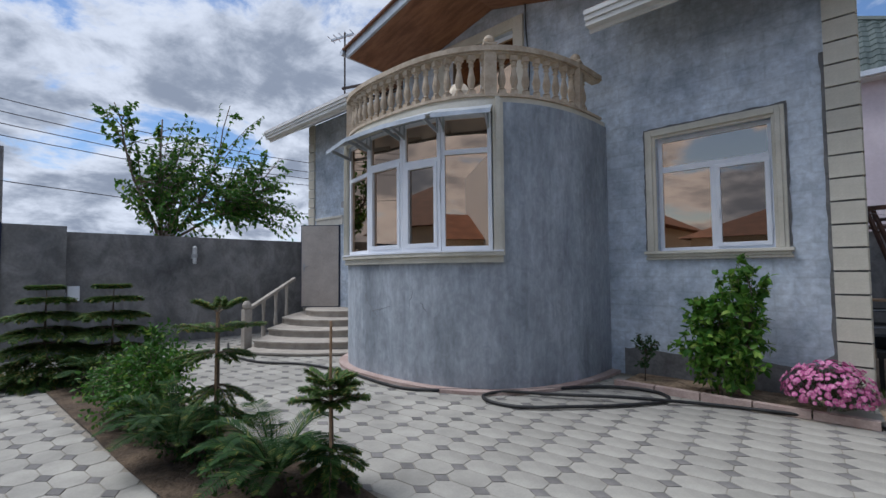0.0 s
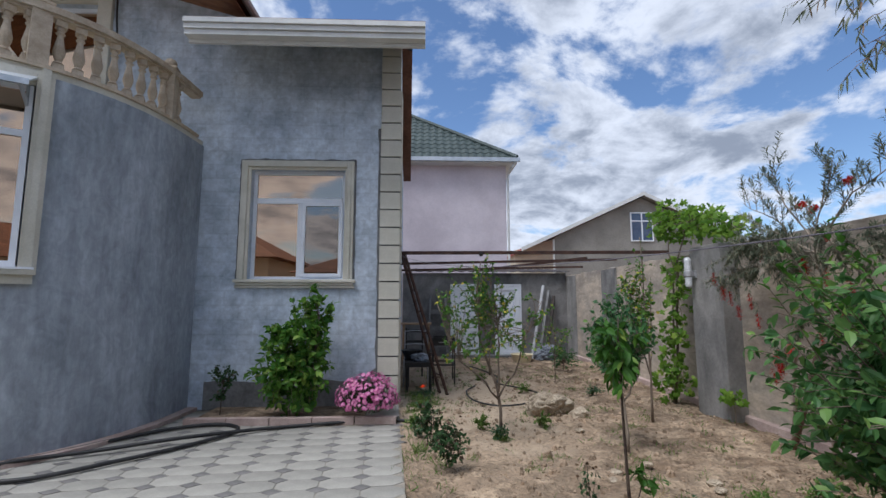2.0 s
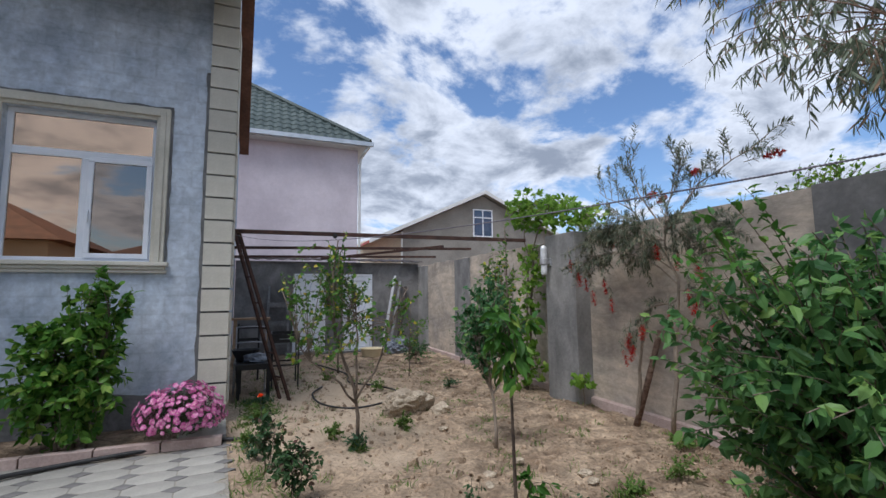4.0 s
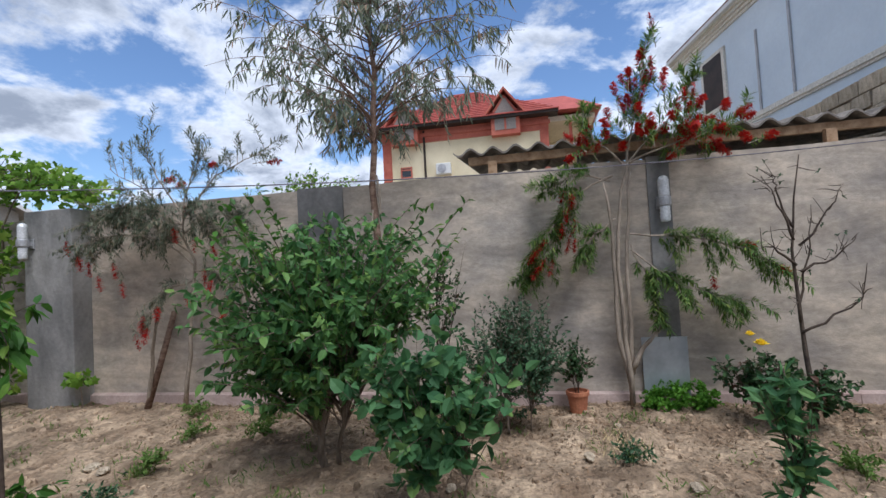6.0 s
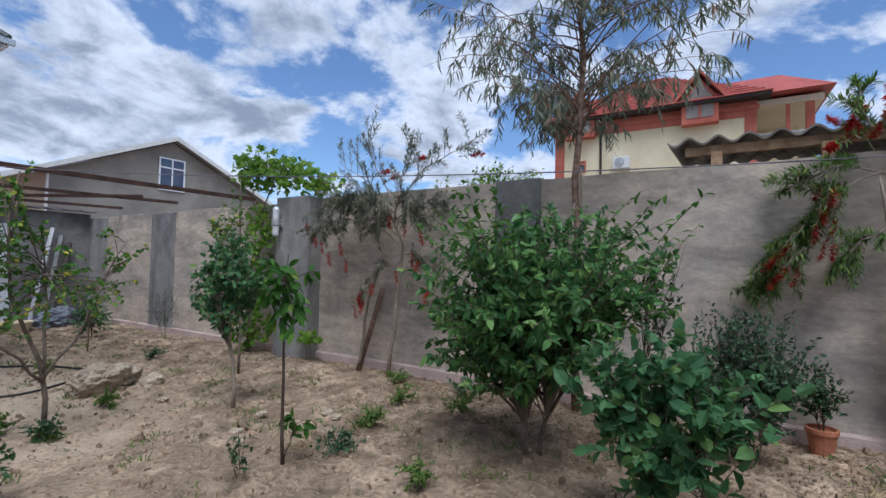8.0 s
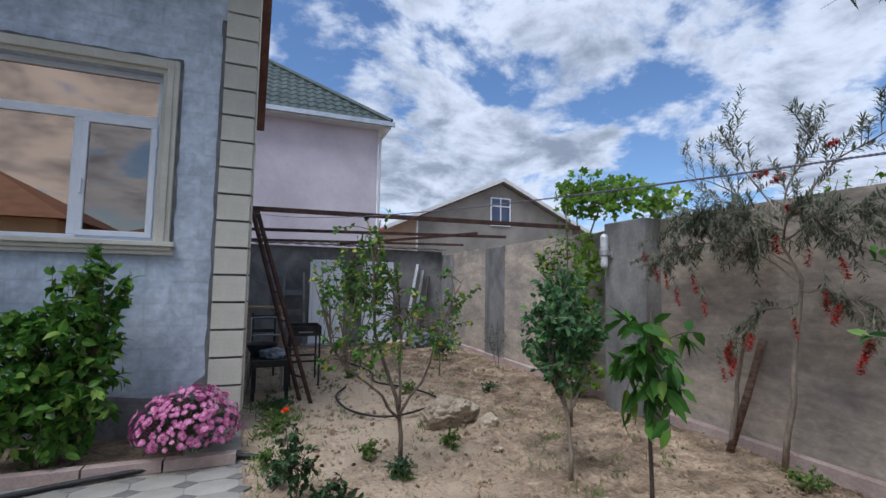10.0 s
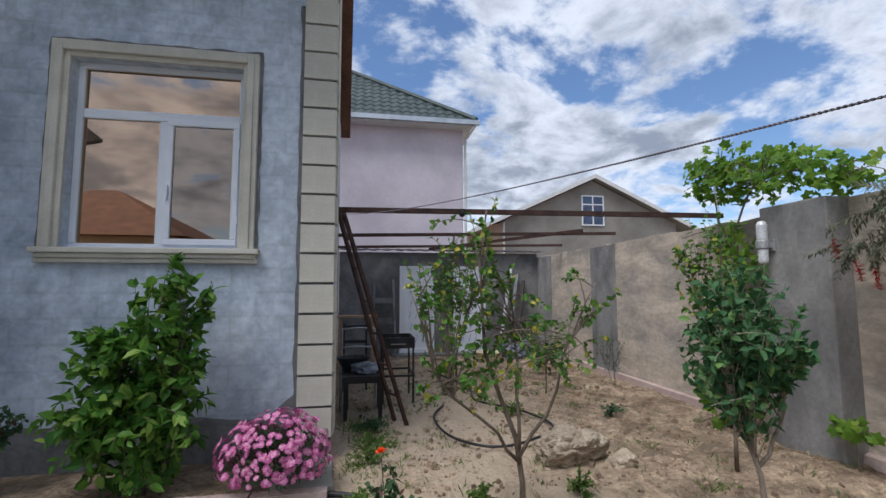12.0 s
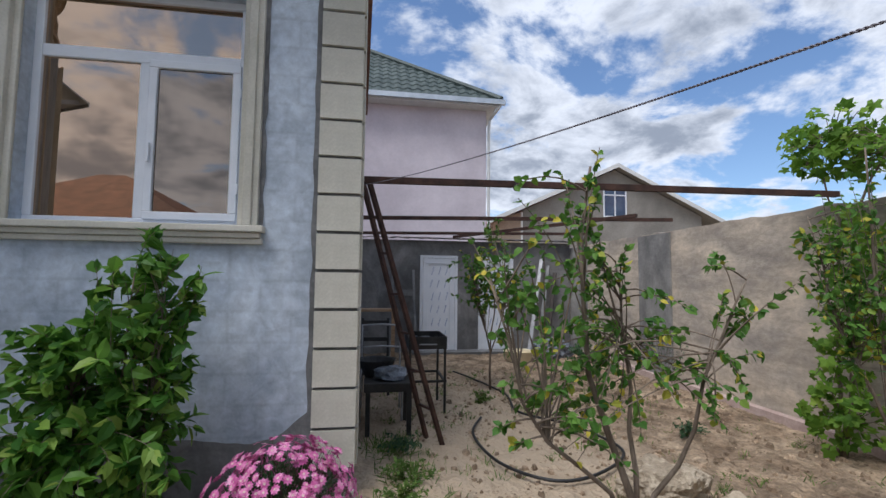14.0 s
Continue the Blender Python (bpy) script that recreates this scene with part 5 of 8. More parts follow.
part("roof_slope", Shape().hexa([along_blue(-0.25, 0.26, 6.83), along_blue(12.5, 0.26, 6.83), along_blue(12.5, -7, 9.0), along_blue(-0.4, -7, 9.0)], [along_blue(-0.25, 0.26, 6.88), along_blue(12.5, 0.26, 6.88), along_blue(12.5, -7, 9.05), along_blue(-0.4, -7, 9.05)]), BROWN_ROOF, bh)
wf = part("window", blue_box(1.08, 2.12, 0.001, 0.05, 4.74, 6.16), MOULD, bh, "brown window in ivory surround")
part("pane", blue_box(1.2, 2.0, 0.051, 0.06, 4.84, 6.07), DARK_BOARD, wf, "dark brown glazed window")
for u, top in ((3.19, 5.95), (4.15, 6.15)):
    part("cable_duct", blue_box(u, u + 0.05, 0.001, 0.03, 4.26, top), LAMP_BODY, bh, "grey vertical cable strip")
part("downpipe", Shape().tube([along_blue(8.3, 0.12, 6.6), along_blue(8.3, 0.12, 3.2)], 0.05, 8), GUTTER, bh, "white downpipe")

# ---- brown-roofed house opposite, seen in the panes ----
opp = thing("brown_roof_house", "house with brown hipped tile roof across the lane", "house", at=(-13, -15, 0))
part("wall", box(-18, -20, 0, -8, -11.5, 4.0), CREAM, opp)
part("roof", Shape().hexa([(-18.7, -20.7, 4.0), (-7.3, -20.7, 4.0), (-7.3, -10.8, 4.0), (-18.7, -10.8, 4.0)], [(-13.6, -16.2, 6.9), (-12.4, -16.2, 6.9), (-12.4, -15.2, 6.9), (-13.6, -15.2, 6.9)]), BROWN_ROOF, opp)
opp2 = thing("low_house", "low house with brown roof across the lane", "house", at=(0, -13, 0))
part("wall", box(-5.5, -16, 0, 8, -9.0, 3.0), CREAM, opp2)
part("roof", Shape().hexa([(-6, -16.5, 3.0), (8.5, -16.5, 3.0), (8.5, -8.6, 3.0), (-6, -8.6, 3.0)], [(-2.5, -13, 4.6), (5.5, -13, 4.6), (5.5, -12.4, 4.6), (-2.5, -12.4, 4.6)]), BROWN_ROOF, opp2)


# ---- plants ----
UP = Vector((0, 0, 1))


def rand_dir(r):
    while True:
        v = Vector((r.uniform(-1, 1), r.uniform(-1, 1), r.uniform(-1, 1)))
        if 0.05 < v.length < 1:
            return v.normalized()


def bend(a, c, b, n=6):
    return [a * (1 - t) ** 2 + c * 2 * t * (1 - t) + b * t * t for t in (k / (n - 1) for k in range(n))]


def along(path, t):
    x = t * (len(path) - 1)
    i = min(int(x), len(path) - 2)
    f = x - i
    return path[i].lerp(path[i + 1], f), (path[i + 1] - path[i]).normalized()


def wobble(pts, r, amount, n=8):
    """A polyline resampled with small bends."""
    pts = [Vector(p) for p in pts]
    out = []
    for k in range(n):
        p, _ = along(pts, k / (n - 1))
        out.append(p + rand_dir(r) * amount * (0 if k == 0 else 1))
    return out


def plant(name, label, category, seed, stems, crowns, tips, per_tip, size, leaf_material, bark, stem_r=0.02, hang=0.2, ratio=0.5, sprout=0.4, inner=0.45, group="", lift=0.2, spread=0.9, at_base=0.3, side=0.0):
    """stems: polylines; crowns: (centre, radii). Twigs run from the stems to points in the crowns and carry the leaves."""
    r = random.Random(seed)
    base = Vector(stems[0][0])
    root = thing(name, label, category, group, at=tuple(base))
    lines = [wobble(s, r, stem_r * 0.7) for s in stems]
    for i, s in enumerate(lines):
        n = len(s)
        part("stem", Shape().tube(s, [stem_r * (1.0 if i == 0 else 0.62) * (1 - 0.72 * k / (n - 1)) for k in range(n)], 7), bark, root, smooth=True)
    twigs, leaves = Shape(), Shape()
    vol = [c[1][0] * c[1][1] * c[1][2] for c in crowns]
    for _ in range(tips):
        c, rad = r.choices(crowns, vol)[0]
        d = rand_dir(r)
        q = inner + (1 - inner) * r.random() ** 0.6
        tip = Vector(c) + Vector((d.x * rad[0], d.y * rad[1], d.z * rad[2])) * q
        line = min(lines, key=lambda s: (s[-1] - tip).length * r.uniform(0.6, 1.4))
        p, _ = along(line, min(1.0, at_base + (1 - at_base) * r.random()))
        if p.z > tip.z + 0.1:
            p, _ = along(line, at_base + 0.15 * r.random())
        L = (tip - p).length
        ctrl = p.lerp(tip, 0.5) + UP * lift * L + rand_dir(r) * 0.1 * L
        path = bend(p, ctrl, tip, 6)
        twigs.tube(path, [stem_r * 0.17 * (1 - 0.8 * k / 5) + 0.001 for k in range(6)], 4)
        for k in range(per_tip):
            t = sprout + (1 - sprout) * (k + r.random()) / per_tip
            o, way = along(path, min(t, 0.999))
            o = o + rand_dir(r) * side * r.random()
            ld = (way * 0.55 + rand_dir(r) * spread + UP * (-hang)).normalized()
            up = (UP * 0.7 + (o - Vector(c)).normalized() * 0.35 + rand_dir(r) * 0.75).normalized()
            s = size * r.uniform(0.6, 1.2)
            leaves.leaf(o, ld, up, s, s * ratio * r.uniform(0.85, 1.2), 0.12, r.uniform(0.05, 0.3))
    if twigs.v:
        part("twigs", twigs, bark, root)
    part("foliage", leaves, leaf_material, root)
    return root


def petals(s, c, normal, radius, n, cup=0.3):
    """A small open flower: n petals round c."""
    a = normal.orthogonal().normalized()
    b = normal.cross(a)
    for k in range(n):
        t = 2 * math.pi * k / n
        d = (a * math.cos(t) + b * math.sin(t) + normal * cup).normalized()
        s.leaf(c, d, normal, radius, radius * 1.5 * math.pi / n, 0.05, 0.1)


def rose_head(parent, c, radius, material, seed):
    r = random.Random(seed)
    s = Shape()
    for ring, cup in ((7, 0.5), (6, 1.0), (5, 1.8), (4, 3.5)):
        petals(s, Vector(c), (UP + rand_dir(r) * 0.2).normalized(), radius * (1.0 if ring == 7 else 0.85), ring, cup)
    part("flower", s, material, parent)


# the big shrub before the garden wall
big = plant("shrub", "dense dark green shrub with glossy leaves and long shoots", "shrub", 1, [[(3.42, 2.45, 0), (3.40, 2.46, 0.35), (3.36, 2.5, 0.9)], [(3.46, 2.36, 0), (3.48, 2.3, 0.4), (3.55, 2.15, 0.95)]],
            [((3.38, 2.42, 1.22), (0.92, 0.98, 0.62)), ((3.3, 2.6, 0.85), (0.7, 0.7, 0.42)), ((3.5, 2.2, 1.5), (0.7, 0.75, 0.40))], 470, 25, 0.076, L_SHRUB, BARK, 0.032, 0.45, 0.48, 0.35, 0.25, lift=0.25)
shoots = Shape()
tw = Shape()
rs = random.Random(3)
for k in range(34):
    a = rs.uniform(0, 2 * math.pi)
    q = rs.uniform(0.35, 0.95)
    p = Vector((3.4 + math.cos(a) * q * 0.8, 2.42 + math.sin(a) * q * 0.9, rs.uniform(1.2, 1.7)))
    e = p + Vector((math.cos(a) * 0.22, math.sin(a) * 0.28, rs.uniform(0.18, 0.42)))
    path = bend(p, p.lerp(e, 0.5) + UP * 0.04, e, 5)
    tw.tube(path, [0.004, 0.0035, 0.003, 0.002, 0.0015], 4)
    for j in range(11):
        o, way = along(path, (j + 0.5) / 11)
        shoots.leaf(o, (way * 0.4 + rand_dir(rs) * 0.8).normalized(), UP, 0.07 * rs.uniform(0.7, 1.1), 0.032, 0.2, 0.15)
part("young_shoots", shoots, L_BUSH, big, "bright green young shoots")
part("shoot_twigs", tw, BARK, big)

plant("young_tree", "young tree with matt rounded leaves on thin stems", "tree", 2, [[(2.72, 1.52, 0), (2.70, 1.50, 0.3), (2.72, 1.52, 0.65)], [(2.80, 1.36, 0), (2.80, 1.32, 0.35), (2.78, 1.36, 0.7)]],
      [((2.72, 1.48, 0.83), (0.40, 0.50, 0.30)), ((2.80, 1.66, 0.75), (0.3, 0.35, 0.28)), ((2.72, 1.48, 0.52), (0.34, 0.4, 0.24))], 130, 11, 0.086, L_BROAD, BARK, 0.011, 0.25, 0.68, 0.35, 0.3)
plant("grey_bush", "rounded bush with small grey-green leaves", "bush", 4, [[(4.15, 1.18, 0), (4.15, 1.2, 0.5)], [(4.2, 1.0, 0), (4.2, 0.95, 0.55)], [(4.1, 1.3, 0), (4.05, 1.4, 0.5)]],
      [((4.15, 1.18, 0.62), (0.45, 0.50, 0.55)), ((4.2, 0.95, 0.75), (0.35, 0.38, 0.42))], 330, 24, 0.036, L_GREY, BARK, 0.012, 0.05, 0.5, 0.3, 0.25)
pp = plant("pot_plant", "dark reddish rose bush in a terracotta pot", "potted plant", 5, [[(4.72, 0.56, 0.1), (4.7, 0.56, 0.38)], [(4.72, 0.58, 0.1), (4.76, 0.62, 0.4)]],
           [((4.72, 0.57, 0.46), (0.17, 0.19, 0.22))], 60, 12, 0.036, L_ROSE, BARK_DARK, 0.007, 0.1, 0.6, 0.3, 0.3)
part("pot", Shape().lathe([(0.072, -0.01), (0.095, 0.15), (0.105, 0.152), (0.105, 0.185), (0.09, 0.186), (0.085, 0.16)], 4.72, 0.57, 18), TERRACOTTA, pp, "small terracotta pot", smooth=False)


# bottlebrush trees
def brush(s, a, b, radius, r, n=110):
    """A flower spike: bristles all round a short axis."""
    d = (b - a).normalized()
    for k in range(n):
        t = (k + r.random()) / n
        o = a.lerp(b, t)
        v = rand_dir(r)
        v = (v - d * v.dot(d) * 0.8).normalized()
        e = radius * (0.75 + 0.4 * r.random()) * min(1, 0.35 + 3 * t, 0.35 + 3 * (1 - t))
        s.leaf(o, (v + d * 0.25).normalized(), d, e, 0.011, 0.0, 0.1)
    return s


def narrow_twigs(leaf_shape, twig_shape, path, r, n, size, width, rad):
    m = len(path)
    twig_shape.tube(path, [rad * (1 - 0.75 * k / (m - 1)) for k in range(m)], 5)
    for k in range(n):
        o, way = along(path, min(0.999, 0.12 + 0.88 * (k + r.random()) / n))
        v = rand_dir(r)
        v = (v - way * v.dot(way)).normalized()
        leaf_shape.leaf(o, (v + way * 0.75).normalized(), UP, size * r.uniform(0.7, 1.15), width, 0.1, 0.08)


def bottlebrush(seed, stems, limbs, flowers, label, leaf_n=46, size=0.065, leaf_material=L_NEEDLE):
    """limbs: paths with side sprays; flowers: (place, way) of the red spikes."""
    r = random.Random(seed)
    root = thing("bottlebrush_tree", label, "tree", "bottlebrush trees", at=stems[0][0])
    for s in stems:
        line = wobble(s, r, 0.015, 9)
        part("trunk", Shape().tube(line, [0.026 * (1 - 0.6 * k / 8) for k in range(9)], 7), BARK_PALE, root, smooth=True)
    leaves, twigs, red_s = Shape(), Shape(), Shape()
    for limb, sprays, reach, droop in limbs:
        line = wobble(limb, r, 0.02, 8)
        twigs.tube(line, [0.010 * (1 - 0.7 * k / 7) for k in range(8)], 5)
        for k in range(sprays):
            o, way = along(line, min(0.999, 0.2 + 0.8 * (k + r.random()) / sprays))
            d = (way * 0.7 + rand_dir(r) * 0.8 + UP * droop).normalized()
            e = o + d * reach * r.uniform(0.6, 1.2)
            e.x = min(e.x, 4.95 if e.z < 2.35 else e.x)
            narrow_twigs(leaves, twigs, bend(o, o.lerp(e, 0.5) + UP * 0.05, e, 5), r, leaf_n, size, 0.011, 0.004)
    for p, d, length in flowers:
        p, d = Vector(p), Vector(d).normalized()
        brush(red_s, p, p + d * length * 1.35, 0.05, r)
        narrow_twigs(leaves, twigs, [p - d * 0.16, p - d * 0.08, p], r, 18, size * 0.9, 0.011, 0.004)
    part("twigs", twigs, BARK_PALE, root)
    part("foliage", leaves, leaf_material, root)
    part("flowers", red_s, RED_FLOWER, root, "scarlet bottlebrush flowers")
    return root


rf = random.Random(12)
heads = []
for k in range(84):
    y = rf.gauss(-0.28, 0.36)
    z = 2.28 + 0.32 * rf.random() + max(0.0, 0.85 * rf.random() * (1 - min(1, abs(y + 0.22) / 0.45)))
    heads.append(((4.72 + rf.uniform(-0.3, 0.25), y, z), (rf.uniform(-0.6, 0.3), (y + 0.1) * 0.9 + rf.uniform(-0.4, 0.4), 0.9 if z > 2.6 else rf.uniform(-0.9, 0.8)), rf.uniform(0.07, 0.11)))
low_heads = [((4.5, 0.52 + 0.05 * (k % 3), 1.98 - 0.13 * k), (0, 0.15, -1), 0.11) for k in range(4)] + [((4.5, 0.78 + 0.07 * (k % 2), 1.58 - 0.08 * k), (0, 0.5, -0.8), 0.1) for k in range(4)] + [((4.58, 0.55, 1.62), (0, 0.3, -1), 0.14), ((4.58, 0.5, 1.76), (0, 0.2, -1), 0.12), ((4.58, 0.85, 1.46), (0, 0.6, -0.6), 0.1), ((4.58, 0.72, 1.40), (0, 0.3, -1), 0.12), ((4.6, 0.58, 2.02), (0, 0.3, -0.8), 0.09),
             ((4.68, -0.62, 1.18), (0, -0.2, -1), 0.09), ((4.66, -0.85, 1.45), (0, -1, -0.3), 0.1), ((4.66, -1.12, 1.24), (0, -1, -0.6), 0.11)]
bottlebrush(21, [[(4.84, 0.07, 0), (4.80, 0.10, 0.6), (4.80, 0.14, 1.3), (4.78, 0.05, 2.0), (4.76, -0.02, 2.35)], [(4.84, 0.05, 0.3), (4.82, 0.05, 0.9), (4.82, 0.02, 1.6), (4.80, -0.05, 2.3)], [(4.84, 0.07, 0.2), (4.80, 0.18, 0.75), (4.80, 0.16, 1.5), (4.78, 0.2, 2.1)], [(4.84, 0.05, 0.35), (4.80, -0.1, 0.62), (4.78, -0.2, 0.72)]],
            [([(4.77, 0.0, 2.2), (4.72, -0.1, 2.7), (4.7, -0.25, 3.35)], 10, 0.28, 0.5), ([(4.77, -0.02, 2.25), (4.70, -0.4, 2.6), (4.68, -0.6, 2.95)], 10, 0.26, 0.4), ([(4.77, -0.02, 2.25), (4.70, -0.5, 2.42), (4.68, -0.95, 2.5)], 9, 0.22, 0.0), ([(4.77, 0.03, 2.25), (4.70, 0.3, 2.5), (4.7, 0.35, 2.75)], 7, 0.22, 0.3),
             ([(4.78, 0.12, 2.15), (4.72, 0.55, 1.95), (4.72, 0.8, 1.5), (4.72, 0.95, 1.25)], 44, 0.25, -0.35), ([(4.78, 0.15, 2.1), (4.7, 0.5, 2.2), (4.7, 0.75, 2.0)], 12, 0.24, 0.0), ([(4.8, 0.12, 1.75), (4.72, 0.35, 1.6), (4.72, 0.45, 1.4)], 12, 0.2, -0.3), ([(4.8, 0.0, 1.6), (4.70, -0.35, 1.55), (4.66, -0.8, 1.45), (4.66, -1.15, 1.25)], 32, 0.27, -0.4), ([(4.8, 0.0, 1.45), (4.70, -0.2, 1.25), (4.68, -0.5, 1.05), (4.68, -0.9, 0.95)], 28, 0.25, -0.55), ([(4.8, 0.0, 1.5), (4.72, -0.12, 1.15), (4.72, -0.2, 0.8)], 14, 0.18, -0.7)],
            heads + low_heads, "bottlebrush tree with scarlet flower spikes, trained against the wall", 62, 0.08)
fl1 = [((4.46, y, z), (0, rf.uniform(-0.3, 0.3), -1), 0.13) for y, z in ((5.75, 1.72), (5.62, 1.66), (5.3, 1.62), (4.2, 1.5), (4.12, 1.42), (3.95, 1.22), (4.3, 1.85), (4.98, 0.98), (5.5, 1.5), (5.2, 1.42), (4.95, 1.05), (4.9, 0.92), (5.05, 0.86), (4.42, 1.3), (3.98, 1.1), (4.55, 1.95), (4.1, 1.75), (5.9, 1.9), (4.75, 1.15))]
fl1 += [((4.7, 4.85, 2.5), (0, -0.8, 0.2), 0.1), ((4.7, 4.7, 2.42), (0, -0.6, 0.3), 0.09), ((4.7, 4.3, 2.62), (0, -0.7, 0.2), 0.08), ((4.7, 3.6, 2.6), (0, -1, 0.0), 0.13), ((4.68, 4.6, 2.2), (0, -0.5, -0.4), 0.1), ((4.68, 5.35, 2.1), (0, 0.3, -0.8), 0.08)]
bottlebrush(22, [[(4.75, 4.72, 0), (4.70, 4.60, 0.6), (4.68, 4.52, 1.2), (4.68, 4.5, 1.6), (4.66, 4.7, 2.0)], [(4.75, 5.18, 0), (4.72, 5.12, 0.4), (4.68, 5.02, 0.85), (4.66, 4.9, 1.2)]],
            [([(4.68, 4.5, 1.55), (4.6, 4.9, 1.9), (4.55, 5.5, 1.95), (4.58, 5.9, 1.8)], 40, 0.28, -0.45), ([(4.68, 4.55, 1.7), (4.6, 5.0, 2.1), (4.6, 5.5, 2.2)], 32, 0.26, -0.4), ([(4.66, 4.7, 2.0), (4.62, 5.0, 2.4), (4.6, 5.5, 2.7)], 9, 0.42, 1.0), ([(4.66, 4.6, 2.1), (4.66, 4.5, 2.5), (4.66, 4.35, 2.8)], 11, 0.36, 0.9), ([(4.66, 4.6, 2.1), (4.66, 4.1, 2.55), (4.66, 3.5, 2.75)], 14, 0.32, 0.5),
             ([(4.66, 4.6, 2.1), (4.6, 4.9, 2.6), (4.6, 5.0, 2.9)], 9, 0.4, 0.9), ([(4.68, 4.5, 1.5), (4.62, 4.2, 1.5), (4.6, 3.9, 1.2)], 12, 0.2, -0.4), ([(4.68, 4.5, 1.4), (4.62, 4.85, 1.3), (4.6, 5.05, 0.95)], 12, 0.2, -0.5), ([(4.66, 4.6, 1.9), (4.6, 4.2, 2.1), (4.6, 3.8, 2.0)], 26, 0.28, -0.35), ([(4.66, 4.6, 2.0), (4.58, 5.2, 2.25), (4.55, 5.7, 2.1)], 26, 0.34, -0.3), ([(4.66, 4.6, 2.0), (4.5, 5.0, 2.3), (4.45, 5.3, 2.2)], 24, 0.3, -0.3), ([(4.66, 4.65, 1.9), (4.5, 4.8, 2.2), (4.4, 4.6, 1.95)], 20, 0.36, -0.15), ([(4.66, 4.6, 1.9), (4.5, 4.4, 2.2), (4.42, 4.1, 1.9)], 24, 0.36, -0.15)],
            fl1, "bottlebrush tree with drooping grey-green sprays and red flowers", 46, 0.07, L_NEEDLE_GREY)

# bare little tree by the wall
r7 = random.Random(7)
dead = thing("bare_tree", "leafless small tree with a few buds beside the wall", "tree", at=(4.4, -1.18, 0))
DB = [[(4.4, -1.18, 0), (4.38, -1.14, 0.5), (4.38, -1.12, 0.8), (4.38, -1.1, 1.35), (4.36, -1.12, 1.6), (4.36, -1.2, 2.1)], [(4.38, -1.12, 0.8), (4.38, -1.2, 1.3), (4.36, -1.25, 1.7)], [(4.38, -1.12, 1.45), (4.3, -0.98, 1.75), (4.3, -0.9, 1.95)], [(4.38, -1.12, 0.72), (4.3, -1.3, 0.85), (4.28, -1.5, 1.0), (4.28, -1.55, 1.25)], [(4.37, -1.15, 1.4), (4.3, -1.3, 1.6), (4.28, -1.42, 1.85)], [(4.37, -1.12, 1.25), (4.3, -0.95, 1.4), (4.3, -0.85, 1.4)], [(4.37, -1.12, 1.55), (4.38, -1.02, 1.85), (4.36, -1.0, 2.0)], [(4.37, -1.15, 1.2), (4.34, -1.35, 1.3), (4.3, -1.5, 1.45)]]
for k, b in enumerate(DB):
    line = wobble(b, r7, 0.018, 9)
    q = 0.024 if k == 0 else 0.012
    part("branch" if k else "trunk", Shape().tube(line, [q * (1 - 0.8 * j / 8) for j in range(9)], 6), BARK_DARK, dead, smooth=True)
tws, lvs = Shape(), Shape()
for k in range(70):
    line = [Vector(p) for p in r7.choice(DB)]
    o, way = along(line, r7.uniform(0.35, 1.0) * 0.999)
    if o.z < 0.9:
        continue
    e = o + (rand_dir(r7) + UP * 0.3).normalized() * r7.uniform(0.05, 0.18)
    tws.tube([o, o.lerp(e, 0.5) + rand_dir(r7) * 0.01, e], [0.004, 0.003, 0.0015], 4)
    if r7.random() < 0.3:
        for _ in range(4):
            lvs.leaf(e, rand_dir(r7), UP, 0.03, 0.016)
part("twigs", tws, BARK_DARK, dead)
part("buds", lvs, L_GREY, dead)

# eucalyptus
r8 = random.Random(8)
euc = thing("eucalyptus_tree", "slender eucalyptus with reddish bark and drooping narrow leaves", "tree", at=(4.72, 2.42, 0))
trunk = [(4.72, 2.42, 0), (4.72, 2.42, 1.2), (4.74, 2.45, 2.4), (4.76, 2.38, 3.2), (4.78, 2.42, 4.2), (4.8, 2.35, 5.4), (4.8, 2.4, 6.6)]
tl = wobble(trunk, r8, 0.02, 14)
part("trunk", Shape().tube(tl, [0.045 * (1 - 0.75 * k / 13) for k in range(14)], 9), BARK_RED, euc, smooth=True)
tws, lvs = Shape(), Shape()
for k in range(150):
    o, _ = along(tl, r8.uniform(0.38, 0.98))
    a = r8.uniform(0, 2 * math.pi)
    reach = r8.uniform(0.4, 1.75) * (1.1 - 0.5 * max(0, (o.z - 3.2)) / 3.4)
    if o.z < 2.9:
        reach *= 0.75
    e = o + Vector((math.cos(a) * 0.75, math.sin(a) * 0.95, r8.uniform(0.0, 0.75))) * reach
    e.z = max(e.z, 2.55)
    path = bend(o, o.lerp(e, 0.5) + UP * 0.28 * reach, e, 7)
    tws.tube(path, [0.009 * (1 - 0.85 * j / 6) for j in range(7)], 5)
    for _ in range(8):
        s0, w0 = along(path, r8.uniform(0.35, 0.999))
        e2 = s0 + (rand_dir(r8) * 0.7 + w0 * 0.4 - UP * 0.5).normalized() * r8.uniform(0.12, 0.34)
        p2 = bend(s0, s0.lerp(e2, 0.5) + UP * 0.05, e2, 4)
        tws.tube(p2, [0.004, 0.003, 0.002, 0.0012], 3)
        for j in range(9):
            o3, w3 = along(p2, min(0.999, 0.15 + 0.85 * (j + r8.random()) / 9))
            lvs.leaf(o3, (rand_dir(r8) * 0.55 - UP * 0.75 + w3 * 0.2).normalized(), rand_dir(r8), r8.uniform(0.09, 0.15), 0.0165, 0.1, r8.uniform(-0.2, 0.2))
part("branches", tws, BARK_RED, euc)
part("foliage", lvs, L_EUC, euc)
